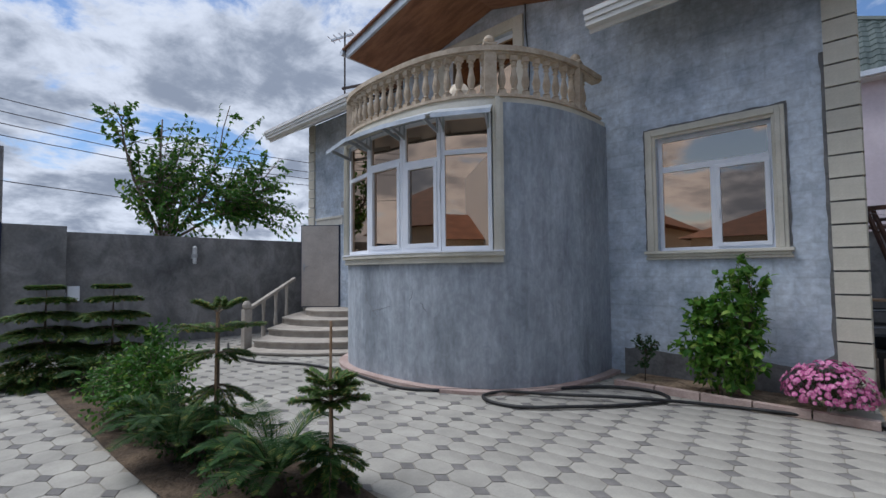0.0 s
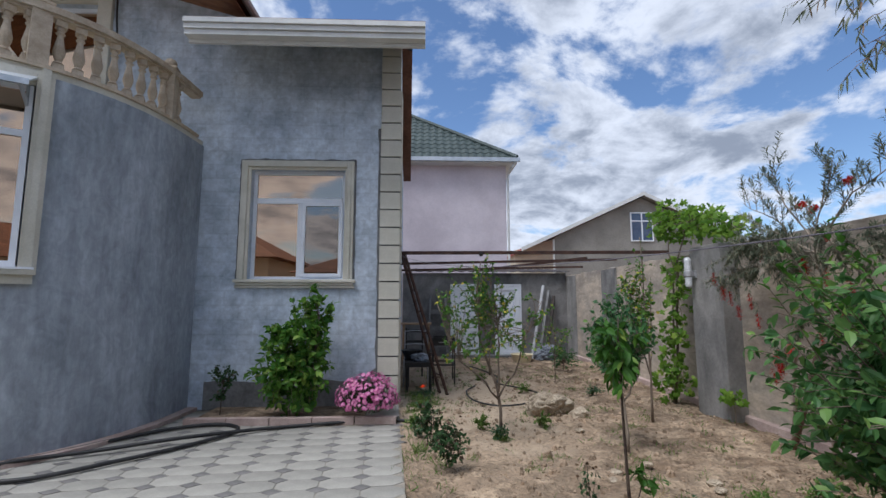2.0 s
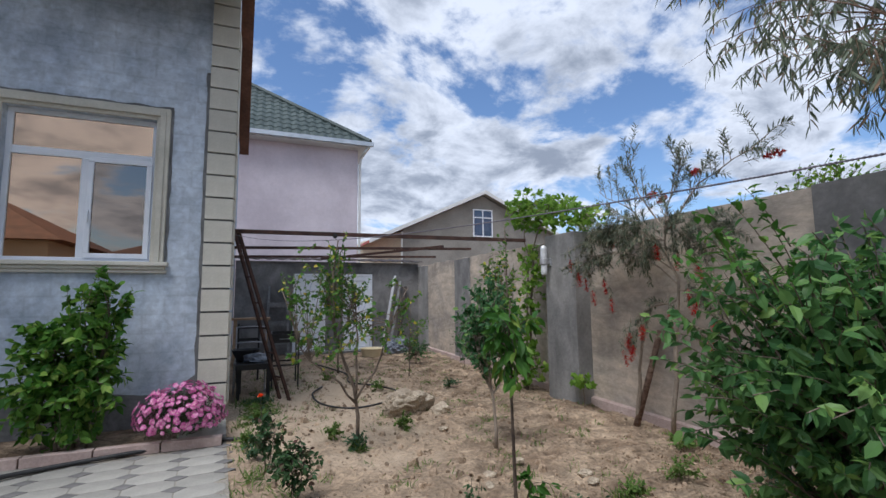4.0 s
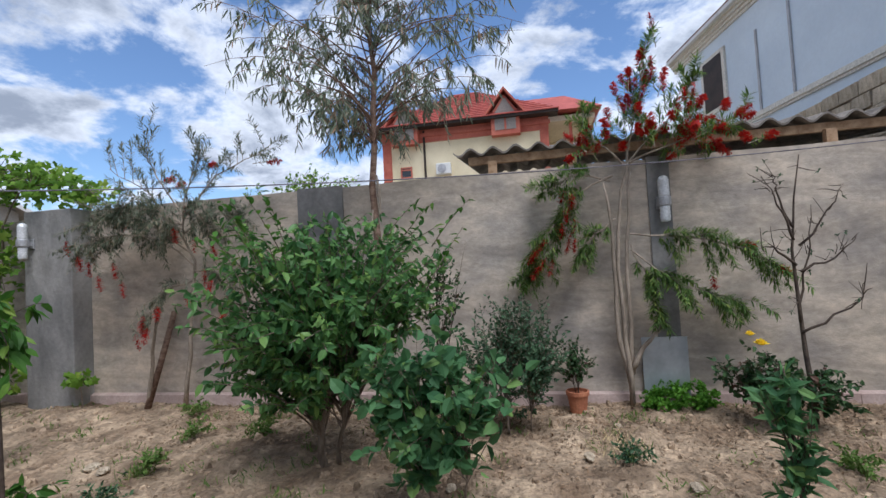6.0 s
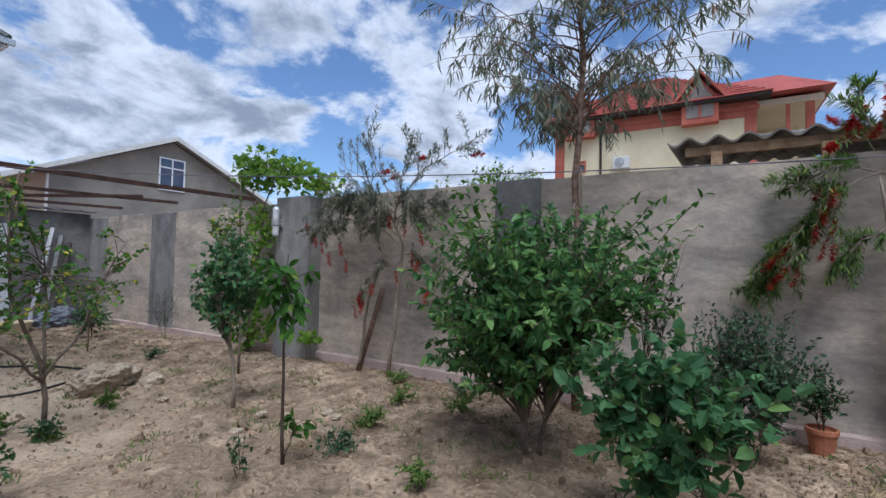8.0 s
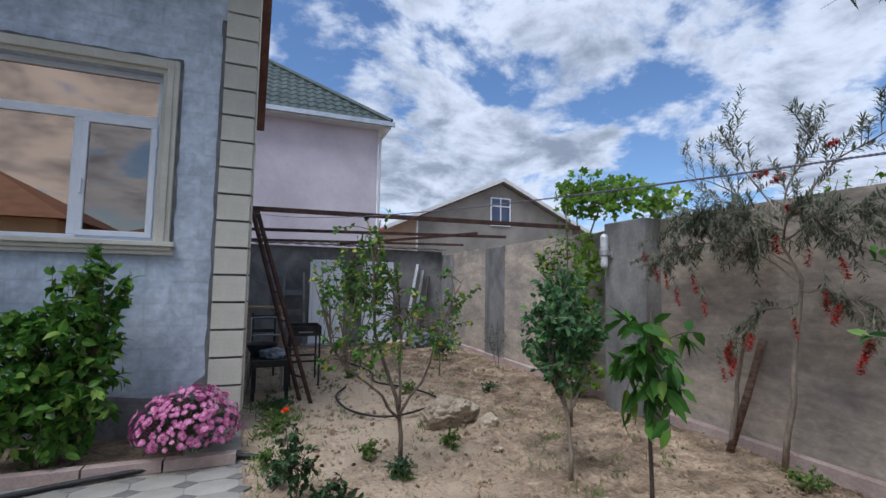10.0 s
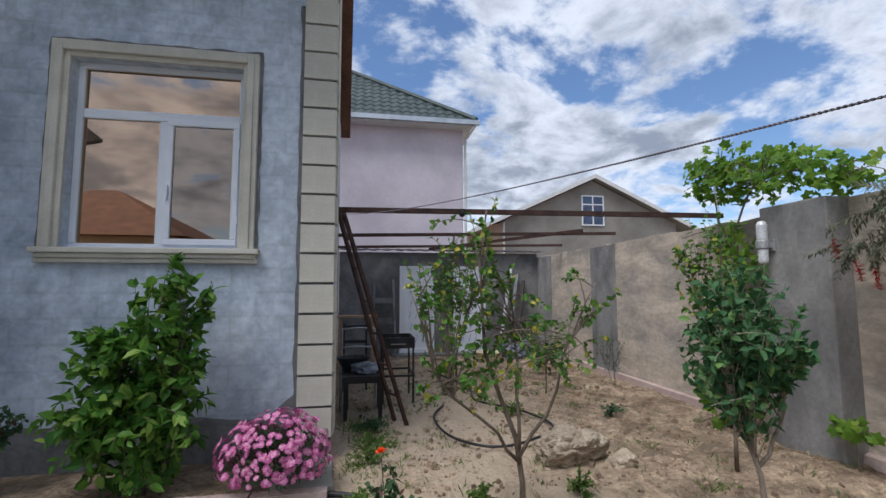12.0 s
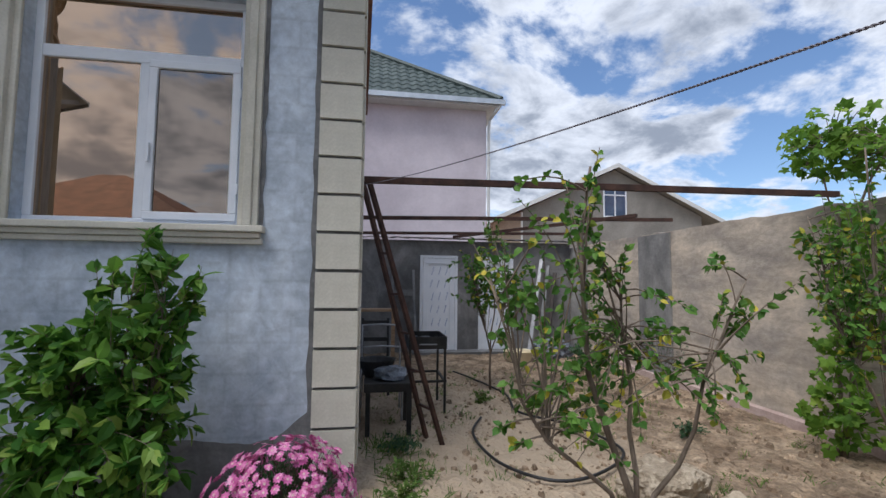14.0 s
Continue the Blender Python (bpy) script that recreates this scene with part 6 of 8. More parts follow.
part("bark_strips", Shape().tube([(4.67, 2.44, 1.5), (4.66, 2.46, 1.75), (4.68, 2.44, 2.0)], [0.012, 0.02, 0.012], 5).tube([(4.69, 2.37, 1.9), (4.69, 2.37, 2.2), (4.7, 2.39, 2.35)], [0.01, 0.018, 0.01], 5), BARK_PALE, euc, "peeling strips of bark")


def lobed(s, c, normal, way, size, r):
    """A lobed vine leaf: five points round the stalk."""
    n = normal.normalized()
    a = (way - n * way.dot(n)).normalized()
    b = n.cross(a)
    i = len(s.v)
    s.v.append(tuple(c))
    ring = []
    for k, (t, q) in enumerate(((-150, 0.5), (-115, 0.75), (-85, 0.55), (-55, 0.9), (-28, 0.62), (0, 1.0), (28, 0.62), (55, 0.9), (85, 0.55), (115, 0.75), (150, 0.5))):
        v = (a * math.cos(radians(t)) + b * math.sin(radians(t))) * size * q * 0.62 - n * size * 0.12 * q * r.uniform(0.2, 1.4)
        ring.append(len(s.v))
        s.v.append(tuple(c + v))
    for k in range(len(ring) - 1):
        s.f.append((i, ring[k], ring[k + 1]))


def vine(name, label, seed, stems, crowns, n, size, material, bark=BARK, stem_r=0.02, out=(-0.6, -0.3, 0.4)):
    r = random.Random(seed)
    root = thing(name, label, "vine", at=stems[0][0])
    for s in stems:
        line = wobble(s, r, stem_r, 10)
        part("stem", Shape().tube(line, [stem_r * (1 - 0.7 * k / 9) for k in range(10)], 6), bark, root, smooth=True)
    leaves, tendrils = Shape(), Shape()
    vol = [c[1][0] * c[1][1] * c[1][2] for c in crowns]
    for k in range(n):
        c, rad = r.choices(crowns, vol)[0]
        d = rand_dir(r)
        q = r.random() ** 0.45
        p = Vector(c) + Vector((d.x * rad[0], d.y * rad[1], d.z * rad[2])) * q
        lobed(leaves, p, Vector(out) + rand_dir(r) * 0.8, rand_dir(r) - UP * 0.5, size * r.uniform(0.5, 1.15), r)
        if k % 6 == 0:
            e = Vector(c) + (p - Vector(c)) * 0.3
            tendrils.tube([e, e.lerp(p, 0.5) + UP * 0.05, p], [0.005, 0.004, 0.002], 4)
    part("tendrils", tendrils, bark, root)
    part("foliage", leaves, material, root)
    return root


vine("grape_vine", "grape vine climbing the wall pillar, bright green leaves", 9, [[(4.62, 7.25, 0), (4.66, 7.2, 0.8), (4.68, 7.12, 1.6), (4.7, 7.08, 2.3), (4.75, 6.9, 2.6), (4.8, 6.2, 2.65)], [(4.64, 7.3, 0), (4.7, 7.35, 1.0), (4.72, 7.3, 2.1), (4.75, 7.5, 2.7)]],
     [((4.82, 6.85, 2.68), (0.36, 0.6, 0.3)), ((4.85, 6.15, 2.52), (0.3, 0.5, 0.2)), ((4.75, 7.35, 2.82), (0.35, 0.5, 0.36)), ((4.66, 7.12, 1.75), (0.24, 0.28, 0.6)), ((4.62, 7.2, 0.9), (0.22, 0.3, 0.5)), ((4.58, 7.2, 0.35), (0.28, 0.36, 0.32))], 1000, 0.125, L_VINE)
vine("vine_seedling", "small vine plant at the wall's foot", 10, [[(4.72, 6.05, 0), (4.7, 6.05, 0.3)]], [((4.7, 6.05, 0.33), (0.14, 0.16, 0.12))], 26, 0.12, L_VINE, stem_r=0.008)
vine("fig_sapling", "young plant with dark lobed leaves on a thin stem", 11, [[(2.74, -1.50, 0), (2.73, -1.50, 0.4), (2.72, -1.49, 0.8), (2.72, -1.5, 1.02)], [(2.73, -1.5, 0.62), (2.78, -1.28, 0.75), (2.84, -1.08, 0.84)], [(2.73, -1.5, 0.66), (2.7, -1.72, 0.85), (2.7, -1.9, 0.98)]], [((2.74, -1.48, 0.82), (0.2, 0.24, 0.22)), ((2.84, -1.1, 0.84), (0.12, 0.16, 0.07)), ((2.72, -1.85, 0.98), (0.14, 0.2, 0.1)), ((2.72, -1.5, 1.06), (0.1, 0.12, 0.08))], 84, 0.105, L_BROAD, stem_r=0.009)

# young fruit trees on the bare soil
plant("fruit_tree", "young fruit tree with yellowing leaves on forked stems", "tree", 30, [[(1.72, 5.72, 0), (1.70, 5.70, 0.5), (1.52, 5.70, 0.95), (1.45, 5.72, 1.5), (1.5, 5.7, 2.0)], [(1.70, 5.70, 0.45), (1.9, 5.65, 0.75), (2.02, 5.62, 1.2), (2.2, 5.6, 1.55)], [(1.70, 5.7, 0.5), (1.72, 5.8, 1.1), (1.68, 5.82, 1.6)], [(1.70, 5.7, 0.42), (1.5, 5.6, 0.66), (1.15, 5.55, 0.95), (1.0, 5.5, 1.5)]],
      [((1.15, 5.62, 1.45), (0.34, 0.3, 0.5)), ((1.48, 5.72, 1.8), (0.24, 0.26, 0.45)), ((1.55, 5.72, 1.25), (0.3, 0.28, 0.4)), ((2.0, 5.65, 1.2), (0.34, 0.3, 0.35)), ((2.15, 5.6, 1.45), (0.2, 0.22, 0.3)), ((1.4, 5.6, 0.95), (0.4, 0.35, 0.25))], 125, 12, 0.043, L_FRUIT, BARK, 0.021, 0.3, 0.7, 0.5, 0.2, group="young fruit trees", at_base=0.55)
plant("fruit_tree", "small round-headed fruit tree with dense dark leaves", "tree", 31, [[(2.94, 5.15, 0), (2.95, 5.17, 0.3), (2.93, 5.18, 0.5), (2.8, 5.2, 0.8), (2.75, 5.2, 1.3)], [(2.93, 5.18, 0.5), (3.1, 5.15, 0.75), (3.12, 5.15, 1.2)], [(2.93, 5.18, 0.5), (2.95, 5.25, 0.9), (2.95, 5.25, 1.5)]],
      [((2.92, 5.2, 1.25), (0.36, 0.36, 0.45)), ((2.75, 5.2, 1.1), (0.25, 0.28, 0.35))], 135, 13, 0.068, L_BROAD, BARK_PALE, 0.02, 0.15, 0.55, 0.25, 0.25, group="young fruit trees", at_base=0.5)
plant("fruit_tree", "tall narrow young pear tree", "tree", 32, [[(3.77, 6.26, 0), (3.76, 6.25, 0.6), (3.74, 6.25, 1.4), (3.72, 6.28, 2.4)], [(3.76, 6.25, 0.6), (3.68, 6.5, 1.3), (3.66, 6.62, 2.0)]],
      [((3.74, 6.28, 1.55), (0.2, 0.22, 0.85)), ((3.68, 6.55, 1.75), (0.16, 0.2, 0.5))], 80, 11, 0.06, L_FRUIT, BARK, 0.018, 0.3, 0.6, 0.3, 0.2, group="young fruit trees", at_base=0.25)
plant("fruit_tree", "young fruit tree near the shed with thin leaf cover", "tree", 33, [[(2.2, 10.0, 0), (2.2, 10.0, 0.6), (2.0, 10.0, 1.2), (1.9, 10.0, 1.9)], [(2.2, 10.0, 0.5), (2.45, 10.05, 1.2), (2.5, 10.0, 2.0)], [(2.2, 10.0, 0.55), (2.25, 9.9, 1.4), (2.2, 9.9, 2.3)]],
      [((2.05, 10.0, 1.6), (0.55, 0.5, 0.5)), ((2.45, 10.0, 1.5), (0.45, 0.4, 0.55)), ((2.2, 9.95, 2.15), (0.3, 0.3, 0.4))], 110, 11, 0.066, L_FRUIT, BARK, 0.018, 0.3, 0.65, 0.4, 0.2, group="young fruit trees", at_base=0.4)
plant("fruit_tree", "thin young tree with small leaves", "tree", 34, [[(3.35, 9.2, 0), (3.36, 9.2, 0.6), (3.4, 9.25, 1.3)]], [((3.4, 9.2, 0.95), (0.4, 0.35, 0.45))], 34, 8, 0.05, L_FRUIT, BARK, 0.01, 0.2, 0.55, group="young fruit trees")
wal = plant("walnut_sapling", "slim sapling with large drooping bright leaves", "tree", 35, [[(2.32, 3.72, 0), (2.28, 3.70, 0.5), (2.27, 3.68, 1.0), (2.25, 3.65, 1.42)]],
            [((2.25, 3.66, 1.25), (0.20, 0.20, 0.18)), ((2.26, 3.66, 1.0), (0.16, 0.2, 0.14))], 22, 6, 0.115, L_BUSH, BARK_DARK, 0.014, 0.7, 0.42, 0.45, 0.5, at_base=0.75)
plant("sapling_shoot", "leafy shoot low on a thin stem", "shrub", 36, [[(2.36, 3.78, 0), (2.42, 3.72, 0.28)]], [((2.45, 3.7, 0.3), (0.12, 0.14, 0.07))], 6, 5, 0.09, L_BUSH, BARK_DARK, 0.006, 0.4, 0.5)
plant("small_shrub", "small dark shrub near the wall", "shrub", 37, [[(3.95, 10.6, 0), (3.95, 10.6, 0.3)]], [((3.95, 10.6, 0.3), (0.4, 0.35, 0.28))], 70, 14, 0.05, L_BROAD, BARK, 0.01, 0.1, 0.5)
plant("small_shrub", "thin twiggy shrub near the wall", "shrub", 38, [[(4.5, 9.3, 0), (4.5, 9.3, 0.4)], [(4.5, 9.3, 0), (4.4, 9.5, 0.5)]], [((4.5, 9.35, 0.6), (0.3, 0.35, 0.35))], 40, 5, 0.03, L_GREY, BARK_DARK, 0.006, 0.1, 0.5)

# planting strip at the house front
plant("laurel_bush", "tall leafy green bush under the window", "bush", 40, [[(-0.8, 6.58, 0), (-0.8, 6.58, 0.7), (-0.75, 6.6, 1.5)], [(-0.9, 6.55, 0), (-1.0, 6.55, 0.8), (-1.0, 6.55, 1.1)], [(-0.7, 6.55, 0), (-0.6, 6.52, 0.8), (-0.55, 6.5, 1.4)]],
      [((-0.9, 6.52, 0.52), (0.6, 0.36, 0.48)), ((-0.88, 6.55, 1.0), (0.5, 0.34, 0.38)), ((-0.66, 6.56, 1.45), (0.28, 0.26, 0.38)), ((-1.15, 6.5, 1.18), (0.16, 0.18, 0.14))], 260, 12, 0.1, L_LAUREL, BARK, 0.014, 0.15, 0.56, 0.35, 0.4, spread=1.05)
plant("small_rose_bush", "small dark-leaved bush in the planting strip", "bush", 41, [[(-1.88, 6.7, 0.02), (-1.86, 6.7, 0.35), (-1.85, 6.7, 0.5)]], [((-1.83, 6.68, 0.58), (0.2, 0.18, 0.16)), ((-1.9, 6.7, 0.3), (0.1, 0.1, 0.12))], 40, 8, 0.05, L_ROSE, BARK_DARK, 0.008, 0.2, 0.6)

daisy = thing("flowering_bush", "rounded bush covered with pink daisy flowers", "bush", at=(0.1, 6.5, 0))
r9 = random.Random(91)
fl, eyes, gr, st = Shape(), Shape(), Shape(), Shape()
for k in range(520):
    d = rand_dir(r9)
    d.z = abs(d.z) * 1.0 - 0.12
    d = d.normalized()
    jitter = r9.uniform(0.86, 1.08)
    p = Vector((0.10, 6.50, 0.24)) + Vector((d.x * 0.40, d.y * 0.34, d.z * 0.36)) * jitter
    p.y = min(p.y, FACE - 0.12)
    nrm = (d + rand_dir(r9) * 0.45).normalized()
    petals(fl, p, nrm, r9.uniform(0.022, 0.034), 9, 0.12)
    petals(eyes, p + nrm * 0.004, nrm, 0.008, 5, 0.2)
    if k % 3 == 0:
        st.tube([Vector((0.1, 6.52, 0.05)).lerp(p, 0.35), p - nrm * 0.002], [0.003, 0.0015], 3)
for k in range(3000):
    d = rand_dir(r9)
    d.z = abs(d.z) - 0.15
    p = Vector((0.10, 6.50, 0.22)) + Vector((d.x * 0.38, d.y * 0.32, d.z * 0.35)) * r9.random() ** 0.4
    p.z = max(p.z, 0.03)
    gr.leaf(p, (d.normalized() + rand_dir(r9) * 0.8).normalized(), UP, r9.uniform(0.03, 0.05), 0.008, 0.1, 0.1)
part("stems", st, BARK_DARK, daisy)
part("foliage", gr, L_ROSE, daisy)
part("petals", fl, PINK_FLOWER, daisy, "pink daisy petals")
part("flower_eyes", eyes, PALE_EYE, daisy)

# roses and herbs on the soil
rose1 = plant("rose_bush", "straggly rose with an orange-red bloom", "rose bush", 50, [[(0.89, 5.45, 0), (0.86, 5.5, 0.3), (0.83, 5.55, 0.57)], [(0.9, 5.42, 0), (0.96, 5.38, 0.36)]], [((0.9, 5.42, 0.26), (0.17, 0.18, 0.2)), ((0.87, 5.5, 0.4), (0.12, 0.12, 0.1))], 40, 9, 0.048, L_ROSE, BARK_DARK, 0.007, 0.2, 0.62, group="rose bushes")
rose_head(rose1, (0.83, 5.55, 0.585), 0.04, ORANGE_FLOWER, 1)
rose2 = plant("rose_bush", "low dark rose bush with faded heads", "rose bush", 51, [[(1.06, 4.85, 0), (1.06, 4.85, 0.3)], [(1.1, 4.8, 0), (1.15, 4.75, 0.32)]], [((1.08, 4.75, 0.22), (0.2, 0.2, 0.2))], 55, 10, 0.045, L_ROSE, BARK_DARK, 0.006, 0.1, 0.6, group="rose bushes")
for k in range(5):
    rose_head(rose2, (1.06 + 0.13 * math.cos(k * 2.1), 4.83 + 0.13 * math.sin(k * 2.1), 0.44 + 0.03 * (k % 3)), 0.022, LITTER, k + 3)
rose3 = plant("rose_bush", "nearly bare rose stalks with dry hips", "rose bush", 52, [[(2.06, 3.80, 0), (2.05, 3.8, 0.2), (2.04, 3.8, 0.34)], [(2.06, 3.82, 0), (2.12, 3.84, 0.3)], [(2.05, 3.8, 0), (1.96, 3.78, 0.26)]], [((2.05, 3.8, 0.2), (0.12, 0.12, 0.12))], 12, 5, 0.04, L_ROSE, BARK_DARK, 0.005, 0.1, 0.55, group="rose bushes")
for k, p in enumerate(((2.04, 3.8, 0.35), (2.12, 3.84, 0.31), (1.96, 3.78, 0.27), (2.07, 3.76, 0.33))):
    rose_head(rose3, p, 0.024, LITTER, 20 + k)
rose4 = plant("rose_bush", "dark rose bush with a yellow bloom by the wall", "rose bush", 53, [[(4.3, -1.0, 0), (4.3, -1.0, 0.35), (4.25, -0.78, 0.62)], [(4.32, -1.1, 0), (4.3, -1.2, 0.35)], [(4.35, -0.85, 0), (4.4, -0.6, 0.45)]], [((4.3, -1.05, 0.3), (0.35, 0.4, 0.26)), ((4.4, -0.7, 0.42), (0.22, 0.25, 0.22))], 150, 11, 0.05, L_ROSE, BARK_DARK, 0.008, 0.15, 0.6, group="rose bushes")
rose_head(rose4, (4.22, -0.76, 0.66), 0.065, YELLOW_FLOWER, 9)
rose_head(rose4, (4.25, -0.70, 0.73), 0.05, YELLOW_FLOWER, 10)
plant("rose_bush", "rose bush with reddish tips at the wall's foot", "rose bush", 54, [[(4.72, -2.35, 0), (4.72, -2.35, 0.45)], [(4.7, -2.4, 0), (4.68, -2.5, 0.5)]], [((4.7, -2.4, 0.45), (0.26, 0.28, 0.36))], 75, 10, 0.05, L_FRUIT, BARK_DARK, 0.008, 0.1, 0.6, group="rose bushes")
plant("young_shrub", "young upright shrub with long pale green leaves", "shrub", 55, [[(2.88, -0.30, 0), (2.88, -0.28, 0.4), (2.87, -0.25, 0.8)]], [((2.87, -0.25, 0.7), (0.13, 0.14, 0.16)), ((2.88, -0.29, 0.42), (0.11, 0.11, 0.2)), ((2.88, -0.3, 0.14), (0.12, 0.13, 0.12))], 40, 7, 0.095, L_BROAD, BARK_DARK, 0.01, 0.1, 0.4, 0.3, 0.3, at_base=0.1)
plant("climbing_rose_shoot", "tall rose shoot with dark buds beside the big shrub", "rose bush", 56, [[(4.2, 1.75, 0), (4.2, 1.75, 0.8), (4.15, 1.7, 1.5)], [(4.2, 1.75, 0.2), (4.2, 1.6, 1.0), (4.2, 1.45, 1.6)]], [((4.2, 1.68, 1.15), (0.22, 0.22, 0.4))], 60, 8, 0.042, L_ROSE, BARK_DARK, 0.008, 0.1, 0.55, group="rose bushes")
plant("herb_patch", "bright green parsley-like herb patch", "herb", 57, [[(4.80, -0.32, 0), (4.8, -0.32, 0.1)], [(4.75, -0.1, 0), (4.74, -0.1, 0.1)], [(4.75, -0.52, 0), (4.74, -0.52, 0.1)]], [((4.76, -0.32, 0.10), (0.2, 0.38, 0.18))], 150, 12, 0.036, L_HERB, L_HERB, 0.004, -0.2, 0.75, 0.4, 0.3)
for k, (x, y, q, s) in enumerate(((2.75, 3.62, 0.24, 60), (2.62, 2.85, 0.16, 61), (2.2, 0.9, 0.2, 62), (3.6, 0.35, 0.18, 63), (4.0, 3.3, 0.22, 64), (4.55, 4.4, 0.2, 65), (4.5, 3.55, 0.26, 66), (3.55, -0.95, 0.2, 67), (1.55, 6.05, 0.12, 68), (0.85, 7.9, 0.24, 69), (0.72, 6.15, 0.16, 70), (2.0, 0.35, 0.18, 71), (1.7, 5.62, 0.16, 72), (0.78, 6.95, 0.2, 73), (0.85, 7.35, 0.26, 74), (0.8, 5.75, 0.14, 75), (3.9, 3.9, 0.24, 76), (2.5, 8.2, 0.2, 77), (3.6, 7.9, 0.2, 78), (2.3, 6.1, 0.14, 79), (3.3, 3.75, 0.14, 82), (4.3, -1.9, 0.26, 83), (3.2, -1.4, 0.2, 84), (1.9, 9.3, 0.2, 85))):
    plant("weed", "low grey-green weed on the dry soil" if k % 2 else "tuft of green weed on the soil", "weed", s, [[(x, y, -0.01), (x, y, 0.07)]], [((x, y, 0.09), (q, q, 0.1))], 30, 10, 0.034, L_WEED if k % 3 else L_GREY, L_WEED, 0.003, -0.1, 0.5, 0.3, 0.2, group="weeds")


# conifers and cycads in the paved yard's bed
def araucaria(label, base, height, tiers, reach, seed, stake=False, arms=6, feather=0.26):
    r = random.Random(seed)
    root = thing("norfolk_pine", label, "conifer", "young conifers", at=base)
    b = Vector(base)
    part("trunk", Shape().tube([b, b + Vector((0.01, 0, height * 0.5)), b + Vector((0, 0.01, height))], [0.022, 0.017, 0.006], 7), BARK, root, smooth=True)
    needles, twigs = Shape(), Shape()
    for z, q, droop in tiers:
        a0 = r.uniform(0, 6)
        for k in range(arms):
            a = a0 + k * 2 * math.pi / arms + r.uniform(-0.2, 0.2)
            o = b + Vector((0, 0, z))
            e = o + Vector((math.cos(a), math.sin(a), -droop)) * reach * q * r.uniform(0.8, 1.1)
            path = bend(o, o.lerp(e, 0.5) + UP * 0.12 * reach * q, e, 7)
            twigs.tube(path, [0.007, 0.006, 0.005, 0.004, 0.003, 0.002, 0.001], 4)
            for j in range(26):
                p, way = along(path, min(0.999, 0.2 + 0.8 * (j + 0.5) / 26))
                side = way.cross(UP).normalized()
                for s in (-1, 1):
                    L = reach * q * feather * (1 - 0.5 * j / 26) * r.uniform(0.8, 1.1)
                    tip = p + (side * s + way * 0.8 - UP * 0.15).normalized() * L
                    for m in range(7):
                        c = p.lerp(tip, (m + 0.5) / 7)
                        needles.leaf(c, ((tip - p).normalized() + rand_dir(r) * 0.6).normalized(), UP, 0.042 if feather < 0.4 else 0.07, 0.012 if feather < 0.4 else 0.022, 0.1, 0.05)
    part("twigs", twigs, BARK, root)
    part("needles", needles, L_PINE, root)
    if stake:
        part("stake", Shape().tube([b + Vector((0.05, -0.03, 0)), b + Vector((0.04, -0.03, 0.62)), b + Vector((0.03, -0.02, 1.25))], 0.011, 6), TIMBER, root, "thin wooden stake tied to the stem")


araucaria("young conifer with flat whorled branches, tied to a stake", (-3.9, 1.74, 0), 1.30, [(1.24, 0.6, -0.55), (1.06, 1.0, -0.2), (0.88, 0.95, 0.1), (0.6, 0.85, 0.5), (0.42, 0.9, 0.6)], 0.36, 1, True)
araucaria("stunted young conifer with a dense top and drooping browned branches", (-2.45, 1.99, 0), 0.80, [(0.77, 0.75, -0.5), (0.72, 1.0, -0.3), (0.66, 1.0, -0.1), (0.32, 1.0, 0.3), (0.22, 0.8, 0.7)], 0.25, 2, True)
araucaria("young conifer with flat spreading whorls by the yard wall", (-8.5, 1.0, 0), 1.42, [(1.38, 0.35, -0.2), (1.22, 0.6, 0.0), (1.02, 0.85, 0.1), (0.8, 1.05, 0.15), (0.58, 1.2, 0.2), (0.36, 1.3, 0.22), (0.16, 1.3, 0.15)], 0.52, 3, arms=10, feather=0.5)
araucaria("young conifer with flat spreading whorls beside a cycad", (-8.1, 1.75, 0), 1.42, [(1.38, 0.4, -0.2), (1.22, 0.65, 0.0), (1.0, 0.9, 0.1), (0.78, 1.05, 0.15), (0.52, 1.15, 0.2), (0.28, 1.2, 0.2)], 0.5, 4, arms=10, feather=0.5)


def cycad(base, fronds, length, seed, label):
    r = random.Random(seed)
    root = thing("cycad", label, "palm", "cycads", at=base)
    b = Vector(base)
    part("crown_stem", Shape().lathe([(0.07, 0), (0.09, 0.06), (0.07, 0.14), (0.03, 0.18)], b.x, b.y, 10), BARK_DARK, root)
    for k in range(fronds):
        a = 2 * math.pi * k / fronds + r.uniform(-0.15, 0.15)
        rise = r.uniform(0.25, 0.95)
        L = length * r.uniform(0.8, 1.1)
        o = b + UP * 0.14
        e = o + Vector((math.cos(a), math.sin(a), 0)) * L * (0.95 - 0.35 * rise) + UP * L * (0.65 * rise - 0.12)
        path = bend(o, o + Vector((math.cos(a), math.sin(a), 0)) * L * 0.35 + UP * L * rise * 0.8, e, 8)
        f = Shape().tube(path, [0.007 - 0.0007 * j for j in range(8)], 4)
        for j in range(34):
            p, way = along(path, min(0.999, 0.12 + 0.88 * (j + 0.5) / 34))
            side = way.cross(UP).normalized()
            q = 0.11 * math.sin(math.pi * (0.12 + 0.83 * j / 34)) + 0.02
            for s in (-1, 1):
                f.leaf(p, (side * s + way * 0.55 + UP * 0.18).normalized(), UP, q, 0.012, 0.1, 0.15)
        part("frond", f, L_CYCAD, root)


